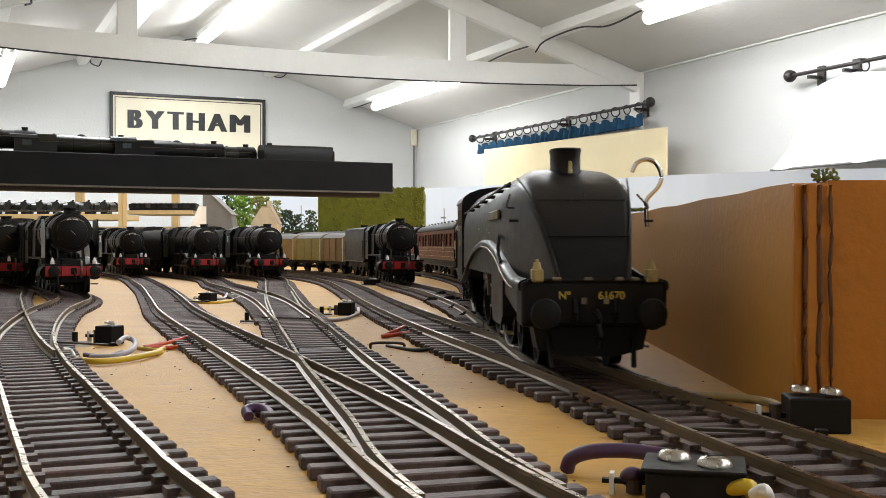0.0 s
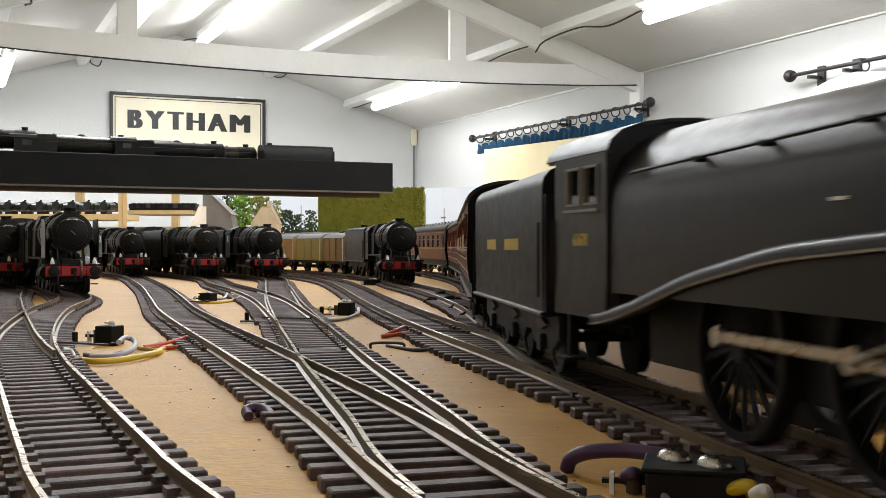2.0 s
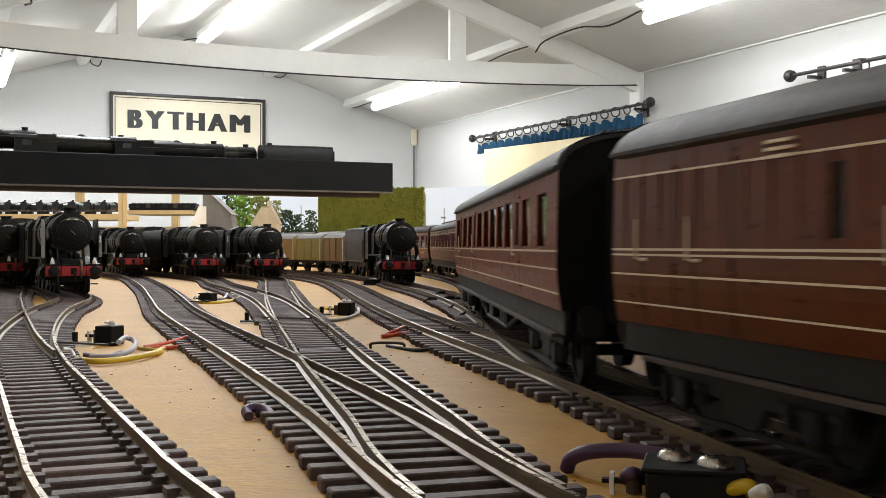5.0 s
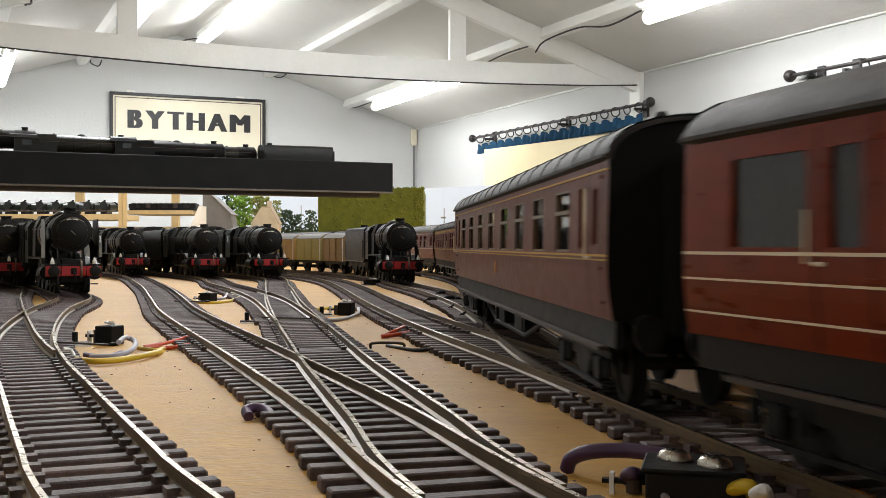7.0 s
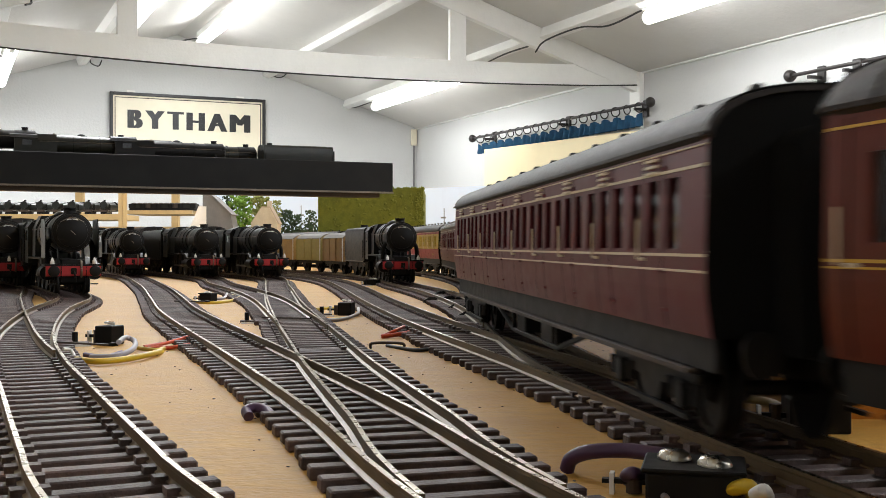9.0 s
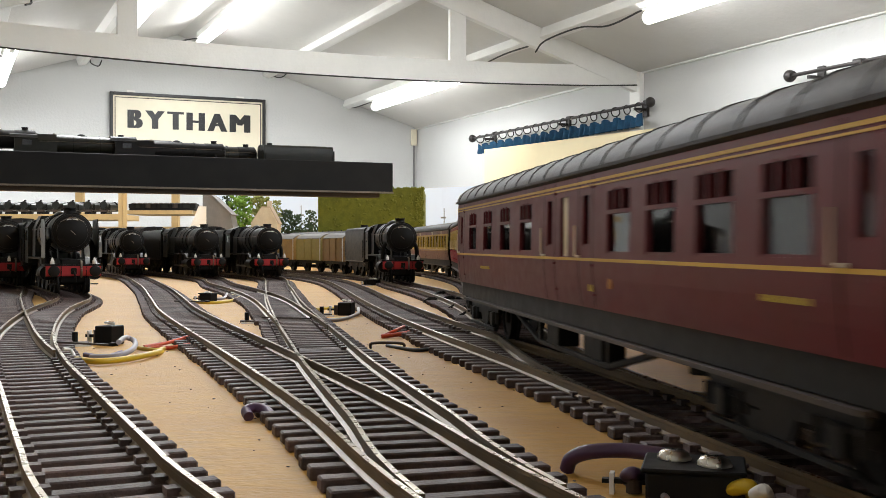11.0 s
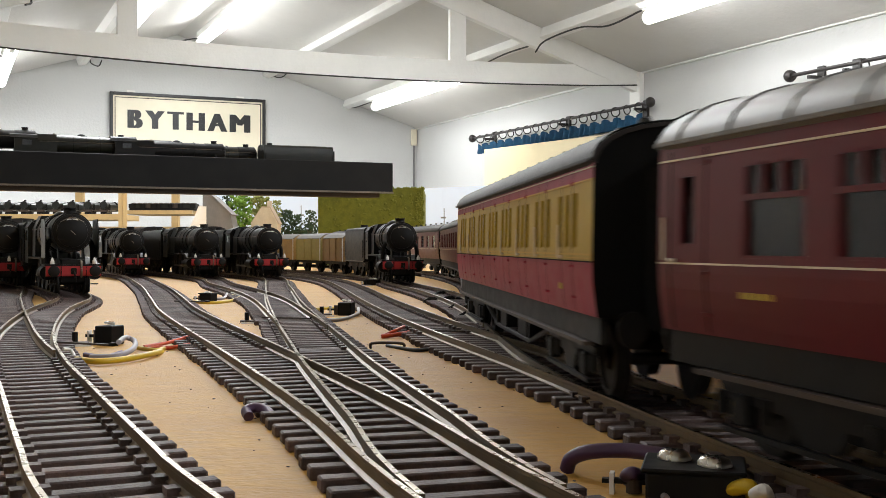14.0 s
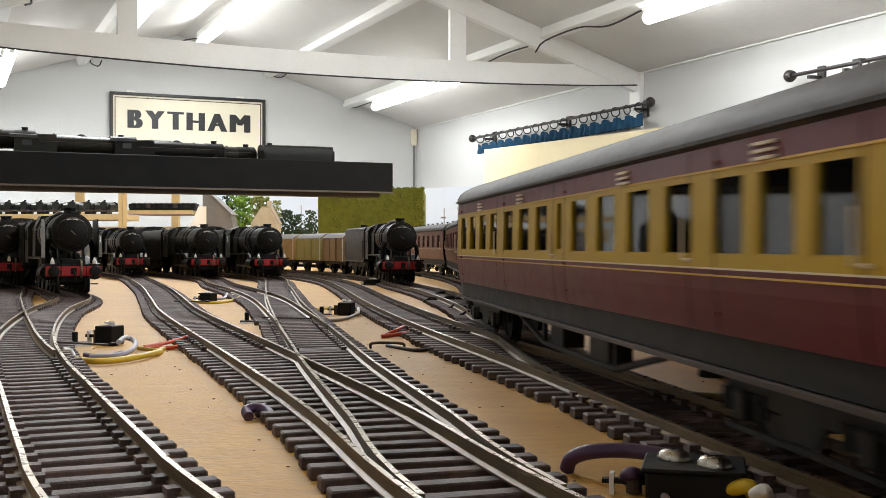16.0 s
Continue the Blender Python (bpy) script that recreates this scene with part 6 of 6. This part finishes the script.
# ---------------------------------------------------------------- boards beside the running line
TOPZ = EYE_Z + 0.0122
bm = bmesh.new()
rings = []
rng = random.Random(3)
for i in range(33):
    k = i / 32
    y = 0.213 + 0.62 * k
    x = 0.0672 + 0.004 * math.sin(k * 2.2) + 0.012 * k * k
    wob = 0.00018 * math.sin(i * 1.9) + rng.uniform(-0.0001, 0.0001)
    rings.append([(x, y, BOARD), (x + 0.0062, y, BOARD), (x + 0.0062, y, TOPZ + wob), (x, y, TOPZ + wob)])
structure("side_board", loft(rings, bm), HARDB, "varnished hardboard side panel beside the track", Matrix())
structure("end_board", prism([(0.0735, 0.2115), (0.36, 0.190), (0.36, 0.196), (0.0735, 0.2175)], BOARD, TOPZ + 0.0004, "z"), HARDB2, "glossy orange-brown end panel", Matrix())
post = bmesh.new()
for x0, x1, yy in ((0.0668, 0.0686, 0.2105), (0.0688, 0.0712, 0.2098), (0.0714, 0.0734, 0.2105)):
    box(x0, x1, yy, 0.2128, BOARD, TOPZ - 0.0002, 0.0005, post, 2)
structure("corner_strip", post, HARDB2, "vertical varnished corner strips", Matrix())
for x, r, seed in ((0.0687, 0.00045, 1), (0.0713, 0.00055, 2), (0.0736, 0.0004, 3)):
    rng = random.Random(seed)
    pts = [(x + rng.uniform(-0.00025, 0.00025), 0.2100, BOARD + 0.0004 + (TOPZ - BOARD - 0.001) * i / 9) for i in range(10)]
    structure("varnish_run", wire(pts, r, n=6, per=2), GLUE, "dark run of glue and varnish", Matrix())

hk = [(0.0655, 0.360, TOPZ - 0.006), (0.0652, 0.360, TOPZ + 0.001), (0.0658, 0.360, TOPZ + 0.0035), (0.0690, 0.360, TOPZ + 0.0070), (0.0702, 0.360, TOPZ + 0.0105), (0.0686, 0.360, TOPZ + 0.0145), (0.0655, 0.360, TOPZ + 0.0160), (0.0622, 0.360, TOPZ + 0.0148), (0.0606, 0.360, TOPZ + 0.0118)]
CHROME = mat("chrome_wire", (0.78, 0.76, 0.72), 0.12, metal=1.0, vary=0.05, scale=80)
tagged(part("wire_hook", wire([(x + 0.0008, y, z) for x, y, z in hk], 0.00075, n=10), CHROME, None, "", None, True), "bent chrome wire hook fixed to the board", "hook")


def moss(cx, cy, cz, n, sx, sz, seed, label, r0=0.0008):
    bm = bmesh.new()
    rng = random.Random(seed)
    for i in range(n):
        p = (cx + rng.uniform(-sx, sx), cy + rng.uniform(-0.003, 0.003), cz + abs(rng.gauss(0, sz)))
        bmesh.ops.create_icosphere(bm, subdivisions=1, radius=rng.uniform(r0 * 0.5, r0 * 1.3), matrix=Matrix.Translation(p) @ Euler((rng.random() * 3, rng.random() * 3, 0)).to_matrix().to_4x4() @ Matrix.Diagonal((1, 0.7, rng.uniform(0.4, 1), 1)))
    return tagged(part("moss_clump", bm, LEAFD if r0 > 0.0007 else LEAFY, None), label, "moss clump", kind="stuff")


moss(0.0738, 0.2135, TOPZ + 0.0006, 45, 0.0021, 0.0008, 5, "small clump of dark green lichen on the board", 0.00055)
moss(0.066, 0.385, TOPZ + 0.0002, 60, 0.0035, 0.0003, 6, "thin strip of green scatter on the board", 0.0006)

# ---------------------------------------------------------------- point motors, wires and scraps
def screw(bm, x, y, z, r, tilt=0.2):
    loft([[(x + rr * math.cos(a), y + rr * math.sin(a), z + zz) for a in (2 * math.pi * k / 20 for k in range(20))] for zz, rr in ((0, r * 0.98), (r * 0.2, r), (r * 0.5, r * 0.8), (r * 0.62, r * 0.4), (r * 0.64, r * 0.05))], bm)


def point_motor(x, y, turn, w, d, h, label, plate=True, terminals=True):
    t = thing("point_motor", pose(x, y, BOARD, 0, 0, turn), label, "point motor", "point motors")
    part("housing", box(-w / 2, w / 2, -d / 2, d / 2, 0, h, 0.0004, seg=2), FRAMEBLK, t)
    if plate:
        part("top_plate", box(-w / 2 - 0.0006, w / 2 + 0.0006, -d / 2 - 0.0006, d / 2 + 0.0006, h, h + 0.0006, 0.0002), FRAMEBLK, t)
    for k, (sx, sy) in enumerate(((-0.22, 0.16), (0.22, -0.16))):
        bm = bmesh.new()
        screw(bm, 0, 0, 0, w * 0.19)
        s = part("screw", bm, STEEL, t, "domed steel screw", pose(sx * w, sy * d, h + 0.0005, 4 * k - 3, 5, 30 * k), True)
        part("screw_slot", box(-w * 0.11, w * 0.11, -0.00022, 0.00022, w * 0.118, w * 0.126), FRAMEBLK, s)
    if terminals:
        part("terminal", cyl((-w / 2 - 0.0018, 0, 0.0002), (-w / 2 - 0.0018, 0, h * 0.75), 0.0011, n=10), RUST, t)
        part("tab", box(-w / 2 - 0.0050, -w / 2 - 0.0044, -0.001, 0.001, 0.0, h * 0.7), WHITEP, t)
        part("arm", box(-w / 2 - 0.0060, -w / 2, -0.0006, 0.0006, h * 0.35, h * 0.5), FRAMEBLK, t)
    return t


point_motor(0.0330, 0.1455, -14, 0.0120, 0.0105, 0.0040, "black point motor with two large domed screws")
point_motor(0.0668, 0.1985, -6, 0.0105, 0.0085, 0.0062, "black point motor beside the orange board", plate=False)
point_motor(-0.1120, 0.3720, -20, 0.0068, 0.0070, 0.0064, "black point motor with coiled wires", plate=False)
point_motor(-0.1390, 0.6560, -20, 0.0078, 0.0075, 0.0048, "small black point motor near a siding")
point_motor(-0.0462, 0.5300, -12, 0.0066, 0.0075, 0.0062, "black point motor with a pale top", plate=False)
point_motor(-0.0590, 0.9350, -12, 0.0095, 0.0090, 0.0045, "small black point motor in the far yard")


def loose_wire(pts, r, material, label):
    return tagged(part("loose_wire", wire(pts, r, n=12, per=10), material, None, "", None, True), label, "wire", "loose wires")


def on_board(px, py, up=0.0):
    """A place on the board by its bearing and dip from the eye, lifted by up."""
    d = 1960 * (EYE_Z - BOARD - up) / (py - 436)
    return ((px - 784) / 1960 * d, d, BOARD + up)


for pts, r, m, lab in (([(1003, 832, 0.0004), (1012, 812, 0.0022), (1045, 800, 0.0035), (1110, 798, 0.0038), (1190, 808, 0.0036)], 0.0011, PURPLEW, "thick dark purple wire arching over the board"),
                       ([(1150, 850, 0.001), (1120, 838, 0.003), (1108, 846, 0.002), (1125, 858, 0.0008)], 0.0009, PURPLEW, "dark purple wire end beside the motor"),
                       ([(1140, 838, 0.001), (1160, 860, 0.0012), (1180, 884, 0.001)], 0.0005, GREYW, "short grey wire tail on plywood"),
                       ([(1285, 868, 0.002), (1325, 862, 0.003), (1335, 884, 0.001)], 0.0010, YELLOWW, "yellow wire end by the motor"),
                       ([(1335, 876, 0.003), (1352, 868, 0.004), (1360, 880, 0.002)], 0.0008, WHITEP, "white wire end by the motor"),
                       ([(440, 738, 0.0008), (436, 727, 0.0016), (455, 722, 0.002), (474, 730, 0.0014), (484, 745, 0.0005)], 0.0010, PURPLEW, "purple wire loop lying on the plywood"),
                       ([(455, 726, 0.0012), (480, 712, 0.0012), (510, 704, 0.0005)], 0.0006, PURPLEW, "thin purple wire on plywood"),
                       ([(132, 636, 0.0010), (170, 640, 0.0012), (220, 636, 0.0012), (262, 628, 0.0012), (285, 622, 0.0008)], 0.0009, YELLOWW, "yellow wire lying across the plywood"),
                       ([(245, 616, 0.0006), (275, 620, 0.0006), (290, 617, 0.0006)], 0.0007, YELLOWW, "short ochre wire on plywood"),
                       ([(255, 614, 0.0006), (300, 606, 0.0014), (345, 592, 0.003)], 0.0006, REDW, "red wire rising to the track"),
                       ([(262, 616, 0.0006), (310, 614, 0.0010), (352, 606, 0.0016)], 0.0006, REDW, "red wire lying by the track"),
                       ([(290, 617, 0.0006), (320, 614, 0.0006), (345, 615, 0.0004)], 0.0006, REDW, "short red wire on plywood"),
                       ([(160, 632, 0.0006), (205, 630, 0.0012), (235, 618, 0.0022), (238, 604, 0.0030), (222, 598, 0.004), (210, 606, 0.004)], 0.0008, GREYW, "grey-purple wire looping round the motor"),
                       ([(150, 628, 0.0006), (185, 632, 0.0008), (215, 624, 0.0010)], 0.0007, PURPLEW, "purple wire by the motor"),
                       ([(112, 618, 0.0035), (125, 620, 0.0030), (132, 632, 0.0012)], 0.0005, WHITEP, "white wire tail on plywood"),
                       ([(675, 596, 0.0006), (705, 592, 0.0012), (745, 585, 0.0016)], 0.0008, REDW, "red wire by the siding"),
                       ([(680, 594, 0.0006), (700, 585, 0.0025), (715, 578, 0.003)], 0.0006, REDW, "red wire rising beside the siding"),
                       ([(685, 612, 0.0004), (740, 620, 0.0006), (790, 612, 0.0010)], 0.0006, CABLE, "thin dark wire beside the siding"),
                       ([(556, 566, 0.0006), (600, 566, 0.0008), (632, 556, 0.0014), (634, 546, 0.002)], 0.0008, GREYW, "grey wire round a point motor"),
                       ([(560, 548, 0.0006), (580, 546, 0.0006), (592, 546, 0.0006)], 0.0007, YELLOWW, "short yellow wire on plywood"),
                       ([(336, 531, 0.0010), (360, 536, 0.0008), (400, 534, 0.0008), (424, 526, 0.0012), (405, 523, 0.001)], 0.0009, YELLOWW, "yellow wire loop in the yard"),
                       ([(372, 530, 0.0008), (395, 528, 0.0012), (402, 520, 0.0020)], 0.0008, GREYW, "grey wire loop in the yard"),
                       ([(1225, 700, 0.0008), (1300, 704, 0.0010), (1360, 712, 0.0010), (1396, 726, 0.0010)], 0.0009, BRASS, "tan wire along the foot of the side board")):
    loose_wire([on_board(*p) for p in pts], r, m, lab)

st = [on_board(656, 616, 0.0002), on_board(658, 608, 0.0018), on_board(690, 607, 0.0020), on_board(714, 609, 0.0018), on_board(714, 617, 0.0002)]
tagged(part("wire_staple", wire(st, 0.0005, n=6, per=3), RUST, None), "bent brown wire staple in the plywood", "staple")
for px, py, lab in ((441, 572, "small rusty point lever"), (573, 560, "small rusty point lever by a motor"), (648, 506, "small dark point lever in the far yard"), (138, 612, "small rusty point lever by coiled wires")):
    x, y, z = on_board(px, py)
    t = thing("point_lever", pose(x, y, BOARD, 0, 0, 20), lab, "point lever", "point levers")
    part("base", box(-0.0035, 0.0035, -0.0025, 0.0025, 0, 0.0012, 0.0002), RUST, t)
    part("stub", cyl((-0.001, 0, 0.001), (-0.001, 0, 0.0046), 0.0010, n=10), FRAMEBLK, t)
    part("foot", box(-0.004, 0.004, -0.0040, -0.0028, 0, 0.0006), WHITEP, t)
rng = random.Random(8)
for px, py in ((770, 518), (795, 524), (770, 538), (800, 536), (814, 552), (838, 566), (785, 526)):
    x, y, z = on_board(px, py)
    t = thing("point_linkage", pose(x, y, BOARD, 0, 0, rng.uniform(-40, 40)), "dark bent strip of point linkage on the board", "point linkage", "point linkages")
    part("strip", wire([(-0.007, 0, 0.001), (-0.003, 0.001, 0.0030), (0.003, 0, 0.0024), (0.007, -0.001, 0.0010)], 0.0010, n=6), FRAMEBLK, t)
    part("pin", cyl((0.002, 0, 0.0), (0.002, 0, 0.0034), 0.0007, n=8), DSTEEL, t)
for x, y, turn, ln in ((-0.1385, 0.608, -22, 0.026), (-0.066, 0.468, -14, 0.028), (-0.112, 0.345, -28, 0.030), (0.006, 0.395, -14, 0.026), (0.049, 0.182, -14, 0.030)):
    t = thing("tie_bar", pose(x, y, BOARD + 0.0026, 0, 0, turn), "dark sliding tie bar of a turnout", "tie bar", "tie bars")
    part("bar", box(-ln * 0.4, ln * 0.45, -0.0007, 0.0007, -0.0002, 0.0004, 0.0001), RUST, t)
    part("bar_end", box(ln * 0.45 - 0.002, ln * 0.45, -0.0011, 0.0011, -0.0002, 0.0008, 0.0001), FRAMEBLK, t)
bm = bmesh.new()
rng = random.Random(12)
for i in range(240):
    x, y = rng.uniform(-0.12, 0.08), rng.uniform(0.12, 0.5)
    r = rng.uniform(0.00008, 0.00022)
    bmesh.ops.create_icosphere(bm, subdivisions=1, radius=r, matrix=Matrix.Translation((x, y, BOARD + r * 0.5)) @ Matrix.Diagonal((rng.uniform(1, 2.5), 1, 0.6, 1)))
tagged(part("grit", bm, RUST, None), "scattered dark grit and crumbs on the plywood", "grit", kind="stuff")


# ---------------------------------------------------------------- tracks with their sleepers
track("curved model track with steel rails on dark sleepers", L_ONE, 0.06, 1.4, reach=(L_ONEB,))
track("diverging model track leading to a parked locomotive", L_ONEB, 0.30, 1.32, skip=(L_ONE,))
track("model track with a turnout beside bare plywood", L_TWO, 0.06, 1.5, reach=(L_THREE,))
track("model track diverging from a turnout in the yard", L_THREE, 0.13, 1.36, skip=(L_TWO,), reach=(L_THREEB,))
track("short diverging yard track to a parked locomotive", L_THREEB, 0.40, 1.36, skip=(L_TWO, L_THREE))
track("running line that the passing train takes", L_FIVE, -0.10, 1.9, reach=(L_FOUR, L_SIX))
track("straight end of the running line on the plywood", L_FIVE, -2.3, -0.108)
track("far end of the running line behind the bank", L_FIVE, 1.908, 3.05)
track("empty siding that joins the running line", L_FOUR, 0.19, 1.2, skip=(L_FIVE,))
track("siding under the goods train", L_SIX, 0.42, 1.85, skip=(L_FIVE, L_FOUR))


# ---------------------------------------------------------------- motion of the train
SPEEDS = ((0.0, 0.094), (1.0, 0.112), (2.0, 0.147), (2.75, 0.149), (3.25, 0.158), (4.5, 0.170), (6.5, 0.174), (16.0, 0.176))
START_S = L_RUN.near_y(0.262) + 0.0060


def run(t):
    """How far the train has come after t seconds."""
    d = 0.0
    for (a, va), (b, vb) in zip(SPEEDS, SPEEDS[1:]):
        if t <= a:
            break
        e = min(t, b)
        ve = va + (vb - va) * (e - a) / (b - a)
        d += (va + ve) / 2 * (e - a)
    return d


def on_line(s, length):
    """Pose of a vehicle whose leading end has come to s, carried on its two bogies."""
    near = min(0.036, length * 0.25)
    a, b = L_RUN.at(s - near), L_RUN.at(s - length + near)
    d = (a - b).normalized()
    a = a + d * near
    return Matrix.Translation((a.x, a.y, RAIL)) @ Matrix.Rotation(math.atan2(d.y, d.x), 4, "Z")


def gear_pose(kind, s, radius, crank, info, t):
    """Rods and crossheads follow the crank pins of the driving wheels."""
    a = run(t) / radius + (math.pi / 2 if s > 0 else 0)
    px, pz = crank * math.sin(a), crank * math.cos(a)
    if kind == "couple":
        return pose(px, s * 0.0108, radius + pz)
    axle, ln = info
    reach = math.sqrt(ln * ln - pz * pz)
    if kind == "connect":
        return pose(axle + px, s * 0.0122, radius + pz, 0, math.degrees(math.atan2(pz, reach)), 0)
    return pose(axle + px + reach, s * 0.0134, radius)


def motions():
    for ob, off, length in TRAIN:
        walk(ob, [(i / 10, on_line(START_S + run(i / 10) - off, length)) for i in range(161)])
    for ob, rest, radius in WHEELS:
        walk(ob, [(i / 30, rest @ Matrix.Rotation(run(i / 30) / radius, 4, "Y")) for i in range(481)])
    for kind, ob, s, radius, crank, info in GEAR:
        walk(ob, [(i / 30, gear_pose(kind, s, radius, crank, info, i / 30)) for i in range(481)])


motions()
